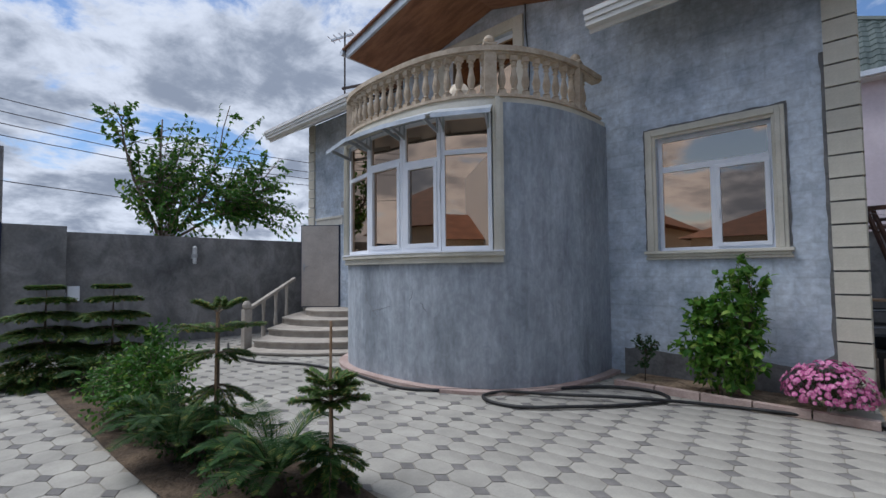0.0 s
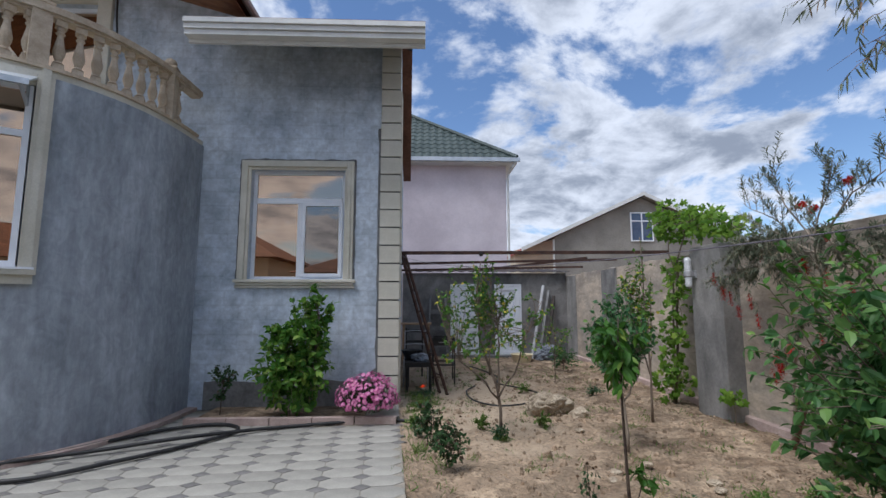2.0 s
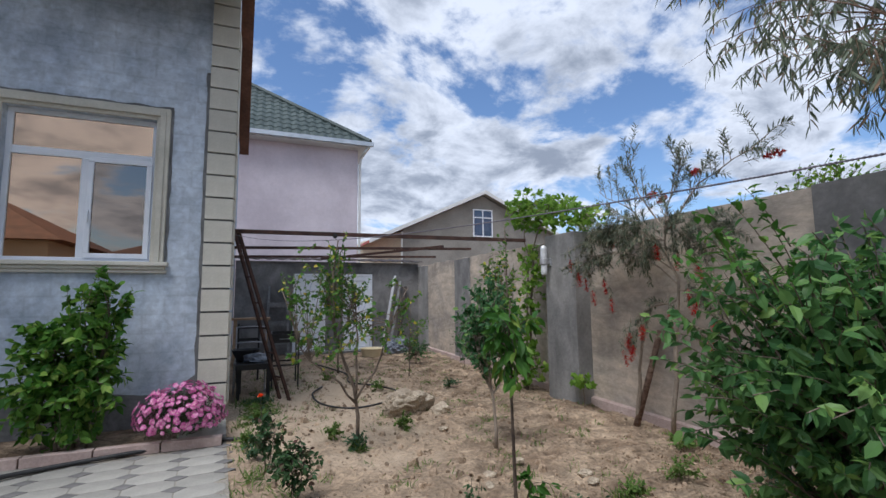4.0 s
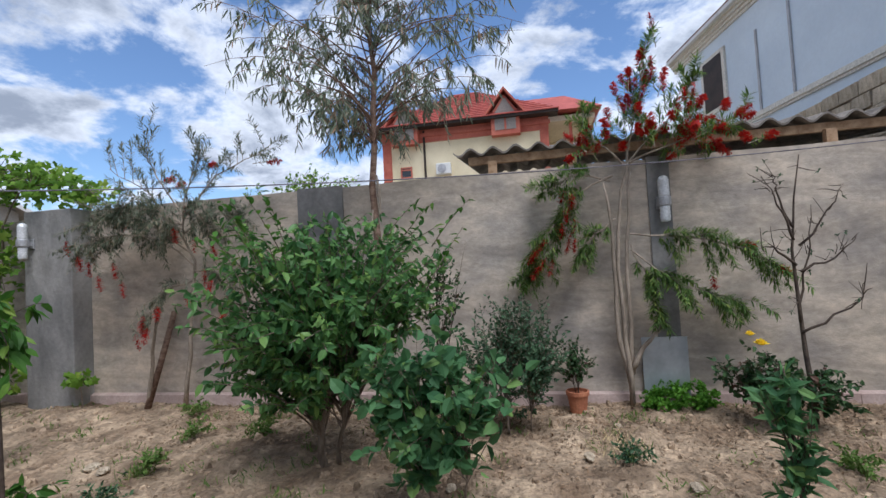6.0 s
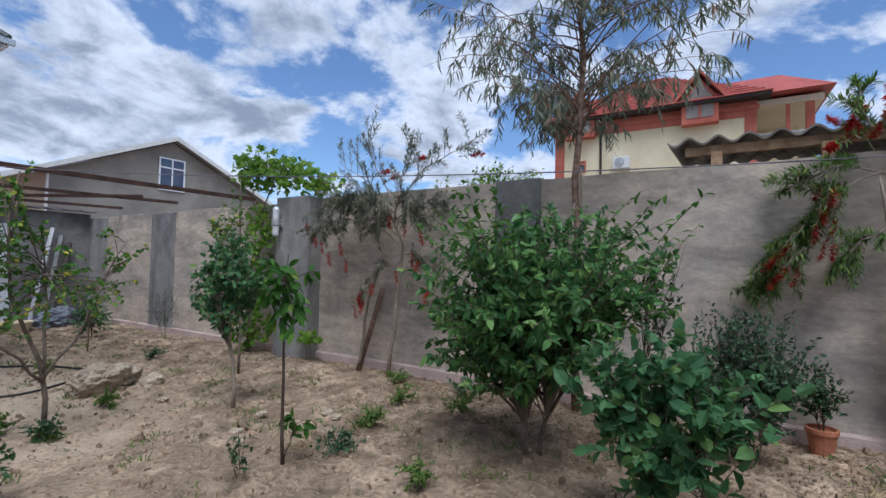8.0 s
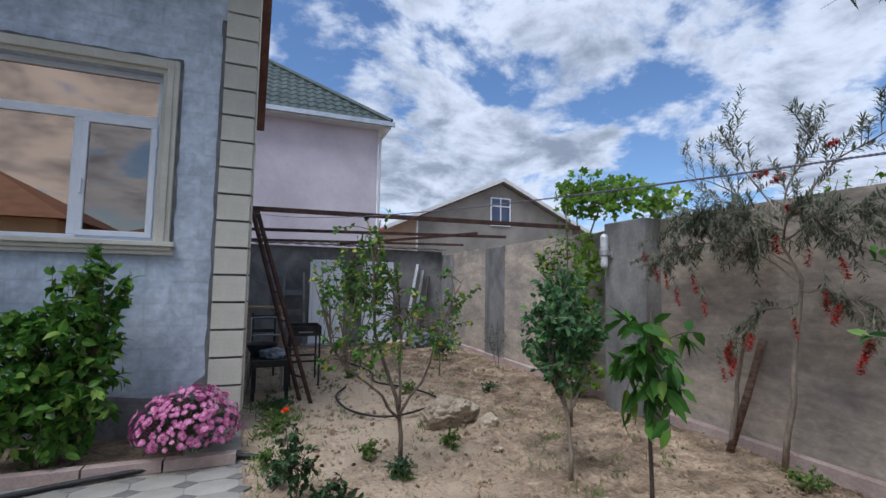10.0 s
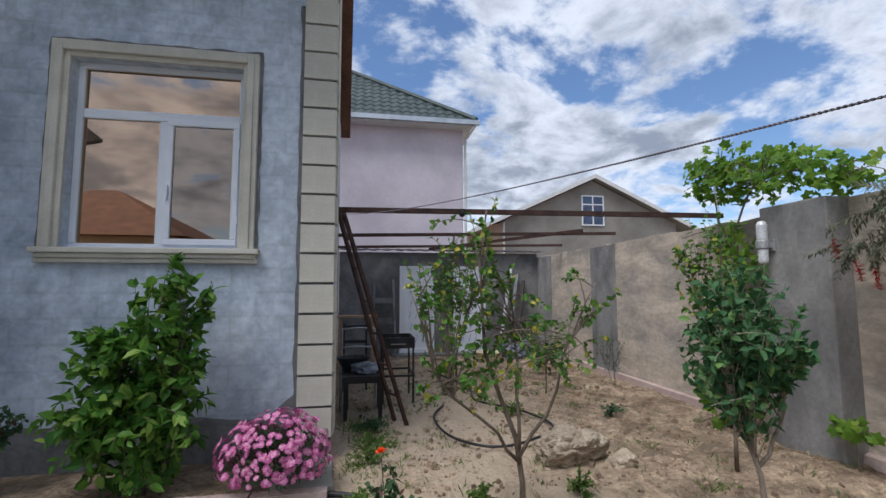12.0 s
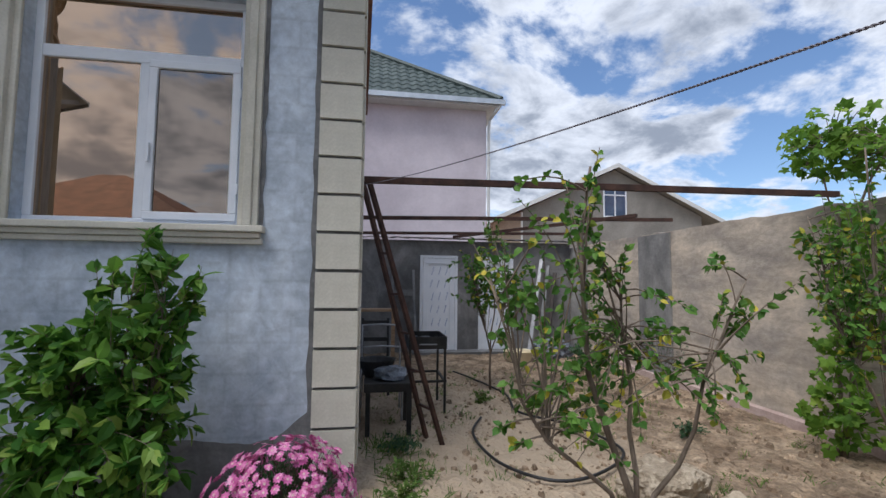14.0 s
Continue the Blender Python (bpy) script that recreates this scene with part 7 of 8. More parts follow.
cycad((-3.95, 1.42, 0), 26, 0.78, 1, "dark green cycad with arching stiff fronds")
cycad((-2.72, 1.7, 0), 28, 0.74, 2, "dark green cycad with arching stiff fronds")
cycad((-7.5, 1.45, 0), 18, 0.62, 3, "shaded cycad with arching stiff fronds")
plant("green_shrub", "leafy bright green shrub among the cycads", "shrub", 80, [[(-5.3, 1.55, 0), (-5.3, 1.55, 0.5)], [(-5.2, 1.6, 0), (-5.0, 1.7, 0.6)], [(-5.3, 1.55, 0), (-5.35, 1.6, 0.85)]],
      [((-5.2, 1.45, 0.4), (0.95, 0.6, 0.42)), ((-5.2, 1.6, 0.75), (0.5, 0.45, 0.36)), ((-6.0, 1.5, 0.4), (0.6, 0.5, 0.36)), ((-5.25, 1.6, 1.02), (0.16, 0.16, 0.16))], 400, 16, 0.058, L_BUSH, BARK, 0.012, 0.1, 0.55, 0.3, 0.3)
plant("low_ground_cover", "low dark ground cover in the bed", "shrub", 81, [[(-6.8, 1.6, 0), (-6.8, 1.6, 0.1)], [(-3.6, 1.6, 0), (-3.6, 1.6, 0.1)]], [((-7.3, 1.5, 0.14), (1.4, 0.45, 0.2)), ((-3.5, 1.6, 0.08), (1.4, 0.4, 0.12)), ((-4.9, 1.5, 0.1), (1.0, 0.45, 0.16))], 340, 14, 0.045, L_CYCAD, BARK_DARK, 0.004, 0, 0.5)

# trees beyond the walls
mul = plant("mulberry_tree", "tall leafy tree behind the yard wall with upright shoots", "tree", 90, [[(-14, 4.1, 0), (-14, 4.0, 2.4), (-14, 3.9, 4.0), (-14, 3.9, 6.0)], [(-14, 4.0, 2.2), (-14, 5.2, 4.2), (-14, 5.8, 6.8)], [(-14, 4.0, 2.2), (-14, 3.2, 4.5), (-14, 2.8, 6.2)], [(-14, 4.0, 2.4), (-14, 6.2, 3.8), (-14, 7.4, 5.4)]],
            [((-14, 5.2, 4.0), (1.7, 2.7, 1.4)), ((-14, 4.6, 5.2), (1.2, 1.3, 1.0)), ((-14, 5.8, 6.0), (0.6, 0.6, 1.1)), ((-14, 2.9, 5.9), (0.6, 0.6, 0.9)), ((-14, 6.9, 4.4), (1.2, 1.4, 1.2)), ((-14, 7.3, 3.4), (1.2, 1.5, 0.9)), ((-14, 6.6, 6.2), (0.4, 0.5, 0.8))], 330, 24, 0.145, L_BUSH, BARK, 0.07, 0.5, 0.55, 0.25, 0.3)
plant("small_tree", "light green tree behind the garden wall", "tree", 91, [[(8.2, 6.0, 0), (8.2, 6.0, 2.6)], [(8.2, 6.0, 1.5), (8.2, 4.9, 2.6)]], [((8.2, 5.8, 2.9), (0.5, 0.6, 0.3)), ((8.2, 4.85, 3.05), (0.5, 0.5, 0.42)), ((8.2, 4.1, 2.9), (0.4, 0.4, 0.3))], 110, 10, 0.08, L_VINE, BARK, 0.04, 0.2, 0.55)


# ---- things ----
def rock(name, label, base, size, seed, category="rock", group="", squash=0.7):
    r = random.Random(seed)
    bm = bmesh.new()
    bmesh.ops.create_icosphere(bm, subdivisions=5 if size[0] > 0.25 else 3, radius=1.0)
    o = Vector((r.uniform(0, 50), r.uniform(0, 50), 0))
    for v in bm.verts:
        d = v.co.normalized()
        q = 1 + 0.35 * noise.noise(d * 1.1 + o) + 0.2 * noise.noise(d * 2.6 + o) + 0.13 * noise.noise(d * 5.5 + o) + 0.08 * abs(noise.noise(d * 13 + o)) + 0.04 * noise.noise(d * 30 + o)
        v.co = Vector((d.x * size[0], d.y * size[1], max(d.z, -0.55) * size[2])) * q
    me = bpy.data.meshes.new(name)
    bm.to_mesh(me)
    bm.free()
    me.materials.append(ROCK)
    ob = new(name, me)
    ob.location = base
    return tagged(ob, label, category, group)


rock("boulder", "rough pale limestone boulder on the soil", (2.55, 6.75, 0.09), (0.29, 0.22, 0.20), 1)
rock("boulder", "small stone lying against the boulder", (2.92, 6.55, 0.04), (0.13, 0.10, 0.09), 2)
for k, (x, y, s) in enumerate(((2.56, 4.57, 0.06), (2.45, 4.35, 0.07), (2.95, 4.75, 0.05), (3.3, 4.3, 0.06), (3.25, 4.15, 0.05), (3.2, 1.5, 0.04), (2.3, 4.7, 0.035), (4.3, 0.3, 0.04), (3.7, 0.6, 0.05), (2.7, 5.9, 0.05), (2.1, 2.2, 0.04), (3.3, 0.05, 0.045))):
    rock("stone", "pale loose stone on the soil", (x, y, 0.012), (s, s * 0.75, s * 0.5), 10 + k, "stone", "loose stones")

rp = random.Random(4)
clods, litter = Shape(), Shape()
for k in range(9500):
    x, y = rp.uniform(0.9, 4.9), rp.uniform(-3.3, 11.5)
    s = min(0.05, 0.008 * math.exp(abs(rp.gauss(0, 0.75)))) * rp.uniform(0.7, 1.3)
    z = 0.05 * noise.noise((x * 0.7, y * 0.7, 3)) + 0.035 * noise.noise((x * 2.3, y * 2.3, 7)) - 0.01
    ring = []
    for j in range(5):
        a = 2 * math.pi * j / 5 + rp.uniform(-0.3, 0.3)
        q = s * rp.uniform(0.7, 1.2)
        ring.append((x + q * math.cos(a), y + q * math.sin(a)))
    clods.hexa([(px, py, z - 0.01) for px, py in ring], [(x + (px - x) * 0.55, y + (py - y) * 0.55, z + s * rp.uniform(0.6, 1.1)) for px, py in ring])
solid("soil_clods", clods, CLOD, "scattered clods and pebbles on the soil", "pebbles", kind="stuff")
for k in range(9000):
    if rp.random() < 0.78:
        x, y = 4.9 - abs(rp.gauss(0, 0.75)), rp.uniform(-3.3, 4.5)
    else:
        x, y = rp.uniform(0.9, 4.9), rp.uniform(-3, 10)
    z = 0.05 * noise.noise((x * 0.7, y * 0.7, 3)) + 0.035 * noise.noise((x * 2.3, y * 2.3, 7)) + 0.012
    d = Vector((rp.uniform(-1, 1), rp.uniform(-1, 1), rp.uniform(-0.2, 0.35))).normalized()
    litter.leaf(Vector((x, y, z)), d, (UP + rand_dir(rp) * 0.4).normalized(), rp.uniform(0.018, 0.05), rp.uniform(0.006, 0.016), 0.2, rp.uniform(-0.2, 0.3))
solid("leaf_litter", litter, LITTER, "dry fallen leaves strewn over the soil", "dry leaves", kind="stuff")
grass = Shape()
for k in range(520):
    x, y = rp.uniform(0.8, 4.85), rp.uniform(-3.2, 11.5)
    if rp.random() < 0.35:
        x = rp.uniform(0.6, 1.1)
    n = rp.randint(6, 22)
    for j in range(n):
        p = Vector((x + rp.gauss(0, 0.05), y + rp.gauss(0, 0.05), -0.01 + 0.05 * noise.noise((x * 0.7, y * 0.7, 3))))
        grass.leaf(p, (UP * 0.8 + rand_dir(rp) * 0.7).normalized(), rand_dir(rp), rp.uniform(0.03, 0.09), 0.008, 0.1, 0.2)
for x, y, q, n in ((4.15, -2.1, 0.22, 160), (3.72, -2.67, 0.3, 260), (4.55, -2.7, 0.3, 220), (4.3, -3.1, 0.3, 200), (0.74, 8.0, 0.22, 240), (0.85, 7.4, 0.24, 200), (0.7, 6.9, 0.12, 90), (3.23, 3.84, 0.07, 70), (1.72, 5.61, 0.08, 90), (0.78, 5.3, 0.1, 70), (4.2, 3.5, 0.14, 90), (3.3, 6.0, 0.14, 60), (2.4, 8.9, 0.2, 80)):
    for j in range(n):
        p = Vector((x + rp.gauss(0, q * 0.5), y + rp.gauss(0, q * 0.5), -0.01))
        grass.leaf(p, (UP * 0.6 + rand_dir(rp) * 0.8).normalized(), rand_dir(rp), rp.uniform(0.05, 0.14), 0.009, 0.1, 0.25)
straw = Shape()
for x, y, q, n in ((3.53, -1.57, 0.3, 420), (3.2, -2.0, 0.22, 200), (2.6, 3.95, 0.14, 160), (3.9, 0.4, 0.2, 140)):
    for j in range(n):
        p = Vector((x + rp.gauss(0, q * 0.5), y + rp.gauss(0, q * 0.5), rp.uniform(0.0, 0.04)))
        straw.leaf(p, (rand_dir(rp) + UP * 0.15).normalized(), UP, rp.uniform(0.06, 0.16), 0.005, 0.1, 0.2)
solid("dry_straw", straw, STRAW, "dry yellowed grass lying in patches on the soil", "dry grass", kind="stuff")
solid("weed_tufts", grass, L_WEED, "thin tufts of grass and weeds", "grass", kind="stuff")


# garden hose on the paving
def curve_points(ctrl, n):
    """A smooth line through the control points."""
    pts = [Vector(p) for p in ctrl]
    out = []
    for i in range(len(pts) - 1):
        p0, p1, p2, p3 = pts[max(i - 1, 0)], pts[i], pts[i + 1], pts[min(i + 2, len(pts) - 1)]
        for k in range(n):
            t = k / n
            out.append(0.5 * (2 * p1 + (p2 - p0) * t + (2 * p0 - 5 * p1 + 4 * p2 - p3) * t * t + (3 * p1 - p0 - 3 * p2 + p3) * t ** 3))
    return out + [pts[-1]]


HZ = 0.028
hose = curve_points([(-9.9, 4.2, HZ), (-8.6, 3.75, HZ), (-7.5, 3.74, HZ), (-6.6, 4.2, HZ), (-5.5, 4.30, HZ), (-4.2, 4.25, HZ), (-3.45, 4.75, HZ), (-2.95, 5.15, HZ), (-2.5, 5.75, HZ), (-2.1, 6.15, HZ), (-1.68, 6.28, HZ), (-1.39, 6.1, HZ), (-1.42, 5.8, HZ), (-1.75, 5.33, HZ), (-2.1, 4.95, HZ + 0.005), (-2.5, 4.6, HZ), (-2.9, 4.52, HZ), (-3.15, 4.68, HZ), (-3.0, 4.95, HZ + 0.02), (-2.45, 5.25, HZ + 0.02), (-1.75, 5.6, HZ + 0.04), (-0.95, 6.1, HZ), (-0.1, 6.33, HZ), (0.45, 6.40, HZ), (0.72, 6.30, 0.03)], 9)
hs = solid("garden_hose", Shape().tube(hose, 0.021, 8), HOSE, "black rubber garden hose lying in loops on the paving", "hose", kind="", smooth=True)
hose2 = curve_points([(1.75, 8.7, 0.03), (1.55, 8.2, 0.03), (1.6, 7.5, 0.035), (1.9, 7.1, 0.04), (2.3, 7.15, 0.05), (2.75, 7.6, 0.04), (2.6, 8.3, 0.04), (2.2, 8.8, 0.05), (2.3, 9.6, 0.04), (2.1, 10.6, 0.03), (1.9, 11.2, 0.03)], 8)
solid("water_pipe", Shape().tube(hose2, 0.013, 7), HOSE, "thin black water pipe winding over the soil", "pipe", kind="", smooth=True)
solid("pale_stick", Shape().tube([(0.80, 7.7, 0.02), (0.82, 7.5, 0.03), (0.84, 7.25, 0.06), (0.88, 7.05, 0.03)], [0.014, 0.013, 0.011, 0.008], 6), BARK_PALE, "bent pale stick on the ground", "stick", kind="", smooth=True)

# pergola of rusty iron
perg = thing("pergola", "rusty iron pergola beams between house and garden wall", "pergola", at=(0.5, 7.5, 0))
part("beam", Shape().bar((0.44, 7.47, 2.30), (4.62, 7.2, 2.30), 0.05, 0.05), RUST, perg)
part("beam", Shape().bar((0.32, 10.0, 2.34), (4.96, 9.9, 2.44), 0.05, 0.05), RUST, perg)
part("beam", Shape().bar((0.22, 12.0, 2.34), (4.96, 12.0, 2.44), 0.05, 0.05), RUST, perg)
part("cross_beam", Shape().bar((2.2, 12.9, 2.40), (4.2, 9.6, 2.44), 0.05, 0.05), RUST, perg)
ladder = thing("iron_ladder", "narrow rusty iron ladder leaning from the ground to the beam", "ladder", at=(1.18, 8.2, 0))
la, lb = Vector((1.16, 8.12, 0.0)), Vector((0.49, 7.55, 2.3))
off = Vector((0.06, -0.12, 0))
part("rail", Shape().bar(la + off, lb + off * 0.4, 0.035, 0.035), RUST, ladder)
part("rail", Shape().bar(la - off, lb - off * 0.4, 0.035, 0.035), RUST, ladder)
for t in (0.15, 0.3, 0.45, 0.6, 0.75, 0.88):
    c = la.lerp(lb, t)
    part("rung", Shape().bar(c + off * (1 - 0.6 * t), c - off * (1 - 0.6 * t), 0.02, 0.02), RUST, ladder)

# barbecue stand and clutter beside the house
grill = thing("barbecue", "sooty iron barbecue trough on thin welded legs", "barbecue", at=(1.1, 9.3, 0))
gx0, gx1, gy0, gy1, gz = 0.98, 1.42, 8.98, 9.6, 0.86
part("trough", Shape().box(gx0, gy0, gz - 0.14, gx1, gy0 + 0.02, gz).box(gx0, gy1 - 0.02, gz - 0.14, gx1, gy1, gz).box(gx0, gy0 + 0.02, gz - 0.14, gx0 + 0.02, gy1 - 0.02, gz).box(gx1 - 0.02, gy0 + 0.02, gz - 0.14, gx1, gy1 - 0.02, gz).box(gx0 + 0.02, gy0 + 0.02, gz - 0.14, gx1 - 0.02, gy1 - 0.02, gz - 0.12), IRON, grill)
for x in (gx0 + 0.02, gx1 - 0.02):
    for y in (gy0 + 0.02, gy1 - 0.02):
        part("leg", Shape().bar((x, y, 0), (x, y, gz - 0.141), 0.025, 0.025), IRON, grill)
part("shelf_frame", Shape().bar((gx0, gy0 + 0.02, 0.36), (gx1, gy0 + 0.02, 0.36), 0.025, 0.025).bar((gx0, gy1 - 0.02, 0.36), (gx1, gy1 - 0.02, 0.36), 0.025, 0.025).bar((gx1 - 0.02, gy0, 0.36), (gx1 - 0.02, gy1, 0.36), 0.025, 0.025), IRON, grill)
part("handle", Shape().bar((gx0 + 0.12, gy0 - 0.03, gz - 0.08), (gx0 + 0.32, gy0 - 0.03, gz - 0.08), 0.012, 0.012), LAMP_BODY, grill)
coal = Shape()
rc = random.Random(9)
for k in range(40):
    x, y = rc.uniform(gx0 + 0.05, gx1 - 0.05), rc.uniform(gy0 + 0.05, gy1 - 0.05)
    coal.lathe([(0.02, gz - 0.12), (0.03, gz - 0.08), (0.012, gz - 0.05)], x, y, 6)
part("ash", coal, CEMENT, grill, "grey ash and coal")
table = thing("old_table", "low blackened iron table piled with scrap", "table", at=(0.75, 8.5, 0))
part("top", box(0.5, 8.3, 0.42, 0.98, 8.85, 0.50), IRON, table)
for x in (0.54, 0.94):
    for y in (8.34, 8.81):
        part("leg", Shape().bar((x, y, 0), (x, y, 0.42), 0.045, 0.045), IRON, table)
bag = rock("plastic_bag", "crumpled bluish plastic sheet on the table", (0.76, 8.55, 0.545), (0.17, 0.16, 0.085), 40, "plastic bag")
bag.data.materials[0] = PLASTIC_BAG
basin = solid("metal_basin", Shape().lathe([(0.12, 0.50), (0.2, 0.66), (0.21, 0.67), (0.19, 0.66), (0.11, 0.52)], 0.62, 8.72, 16), IRON, "blackened metal basin on the table", "basin", kind="")
chair = thing("old_chair", "dark broken chair behind the table", "chair", at=(0.62, 9.9, 0))
part("seat", box(0.42, 9.7, 0.44, 0.82, 10.1, 0.47), IRON, chair)
for x, y in ((0.45, 9.73), (0.79, 9.73)):
    part("leg", Shape().bar((x, y, 0), (x, y, 0.44), 0.03, 0.03), IRON, chair)
for x in (0.45, 0.79):
    part("back_leg", Shape().bar((x, 10.07, 0), (x, 10.14, 0.98), 0.03, 0.03), IRON, chair)
part("back_rest", Shape().bar((0.45, 10.13, 0.92), (0.79, 10.13, 0.92), 0.03, 0.06).bar((0.45, 10.1, 0.7), (0.79, 10.1, 0.7), 0.03, 0.05), IRON, chair)
tube = thing("tube_chair", "bare chair frame of pale bent steel tube beside the barbecue", "chair", at=(0.68, 8.98, 0))
for x in (0.46, 0.9):
    part("side_frame", Shape().tube(curve_points([(x, 8.78, 0.0), (x, 8.79, 0.4), (x, 8.84, 0.46), (x, 9.14, 0.47), (x, 9.2, 0.52), (x, 9.24, 0.98)], 4), 0.011, 7).tube([(x, 9.2, 0.0), (x, 9.16, 0.46)], 0.011, 7), LAMP_BODY, tube, smooth=True)
for z, y in ((0.97, 9.24), (0.72, 9.22)):
    part("back_bar", Shape().tube([(0.46, y, z), (0.68, y + 0.02, z + 0.01), (0.9, y, z)], 0.011, 7), LAMP_BODY, tube, smooth=True)
part("seat", box(0.47, 8.85, 0.475, 0.89, 9.13, 0.495), IRON, tube, "thin black seat", bevel=0.006)
step_l = thing("wooden_ladder", "short weathered wooden ladder leaning on the shed wall", "ladder", at=(1.2, 13.1, 0))
part("rail", Shape().bar((0.92, 12.9, 0), (1.0, 13.34, 1.72), 0.05, 0.04), CEMENT, step_l)
part("rail", Shape().bar((1.46, 12.9, 0), (1.42, 13.34, 1.72), 0.05, 0.04), CEMENT, step_l)
for z, dx in ((0.35, 0), (0.8, 0.02), (1.25, 0.04)):
    y = 12.9 + 0.44 * z / 1.72
    part("rung", Shape().bar((0.94 + dx, y, z), (1.46 - dx, y, z), 0.03, 0.12), CEMENT, step_l)
solid("shelf_board", Shape().box(0.2, 11.4, 0.98, 1.0, 11.75, 1.02).box(0.3, 11.5, 0, 0.36, 11.56, 0.98).box(0.9, 11.5, 0, 0.96, 11.56, 0.98), TIMBER, "worn board on posts beside the house", "shelf", kind="")

# gutters, planks and sacks in the far corner
for k, (a, b, m, lab) in enumerate((((3.75, 12.75, 0), (4.25, 13.3, 2.0), LAMP_BODY, "white gutter length leaning in the corner"), ((3.95, 12.75, 0), (4.4, 13.3, 1.85), CEMENT, "grey pipe leaning in the corner"), ((4.15, 12.8, 0), (4.55, 13.3, 1.7), DARK_BOARD, "dark plank leaning in the corner"))):
    solid("leaning_length", Shape().bar(a, b, 0.075, 0.05), m, lab, "building scrap", kind="", group="leaning lengths")
sack = rock("plastic_sack", "whitish plastic sack by the wall", (4.1, 12.4, 0.15), (0.36, 0.28, 0.2), 41, "sack")
sack.data.materials[0] = PLASTIC_BAG
solid("plastic_tub", Shape().lathe([(0.22, 0.0), (0.28, 0.18), (0.30, 0.19), (0.27, 0.18), (0.2, 0.03)], 3.35, 12.2, 18), YELLOW, "yellowish plastic tub on the ground", "tub", kind="")
solid("iron_pipe_post", Shape().tube([(4.9, 6.2, 0), (4.9, 6.2, 0.8), (4.9, 6.2, 1.62)], 0.032, 9), RUST, "rusty iron pipe standing at the wall", "pipe", kind="", smooth=True)
solid("wooden_stake", Shape().tube([(4.72, 5.18, 0), (4.82, 5.06, 0.55), (4.93, 4.98, 1.05)], [0.035, 0.032, 0.03], 8), BARK_RED, "short stake leaning on the wall", "stake", kind="", smooth=True)
solid("metal_plate", box(4.925, -0.46, 0.08, 4.94, -0.06, 0.62), ZINC, "grey metal plate leaning at the wall's foot", "metal plate", kind="")


def wall_lamp(x, y, z, turn):
    """A bulkhead lamp: cast body on a back plate, ribbed glass jar above."""
    lamp = thing("wall_lamp", "grey wall lamp with ribbed glass jar", "lamp", "wall lamps", at=(x, y, z))
    m = pose(x, y, z, 0, 0, turn)
    part("back_plate", box(-0.05, -0.02, -0.06, 0.05, 0.0, 0.06), LAMP_BODY, lamp, at=m, bevel=0.006)
    part("body", Shape().box(-0.03, -0.06, -0.025, 0.03, -0.02, 0.025).lathe([(0.055, -0.04), (0.06, -0.03), (0.06, 0.04), (0.05, 0.05)], 0, -0.10, 14), LAMP_BODY, lamp, at=m)
    jar = [(0.045, 0.05)]
    for k in range(7):
        jar += [(0.053, 0.06 + k * 0.022), (0.047, 0.071 + k * 0.022)]
    jar += [(0.04, 0.225), (0.02, 0.24), (0.005, 0.243)]
    part("glass_jar", Shape().lathe(jar, 0, -0.10, 14), LAMP_GLASS, lamp, at=m, smooth=True)
    low = [(0.03, -0.19), (0.045, -0.175)] + [(0.048 if k % 2 else 0.043, -0.16 + k * 0.02) for k in range(6)] + [(0.045, -0.041)]
    part("lower_jar", Shape().lathe(low, 0, -0.10, 14), LAMP_GLASS, lamp, at=m, smooth=True)


wall_lamp(4.728, 6.72, 1.93, -90)
wall_lamp(WX - 0.022, -0.33, 1.88, -90)
wall_lamp(-11.398, 3.95, 2.0, 90)
meter = thing("wall_socket_box", "white cable box with loose leads on the yard wall", "electric box", at=(-11.39, 1.72, 1.2))
part("box", box(-11.399, 1.6, 1.05, -11.3, 1.8, 1.35), UPVC, meter, bevel=0.01)
part("cover", box(-11.399, 1.36, 1.1, -11.36, 1.59, 1.22), UPVC, meter)

# lines
rope = Shape()
for phase in (0.0, math.pi):
    pts = []
    for k in range(4201):
        t = k / 4200
        c = Vector((0.47 + 2.66 * t, 7.42 - 11.14 * t, 2.25 - 0.02 * t - 2.1 * t * (1 - t) * (1 + 0.228 * (t - 0.5))))
        a = phase + k * 2 * math.pi / 6
        pts.append(c + Vector((0.927, 0.375, 0)) * 0.0014 * math.cos(a) + UP * 0.0014 * math.sin(a))
    rope.tube(pts, 0.0015, 4)
solid("clothes_line", rope, WIRE, "grey twisted clothes line from the house to the wall", "line", kind="", smooth=True)
solid("hook_ball", Shape().lathe([(0.0, 2.24), (0.025, 2.25), (0.035, 2.28), (0.025, 2.31), (0.0, 2.32)], 1.72, 7.38, 10), IRON, "small black ball hanging from the beam", "insulator", kind="")
pole = thing("street_pole", "grey utility pole beyond the yard wall", "utility pole", at=(-24, 0.9, 0))
part("post", Shape().tube([(-24, 1.05, 0), (-24, 1.05, 6.6)], [0.14, 0.1], 8), CEMENT, pole)
part("arm", Shape().bar((-24, 1.05, 6.4), (-24, -1.2, 5.4), 0.06, 0.06), CEMENT, pole)
line = thing("power_line", "overhead power cables strung between two poles", "power line", at=(-22, -12, 0))
for y in (-12, 28):
    part("pole", Shape().tube([(-22.5, y, 0), (-22.5, y, 9.8)], [0.14, 0.1], 8), CEMENT, line)
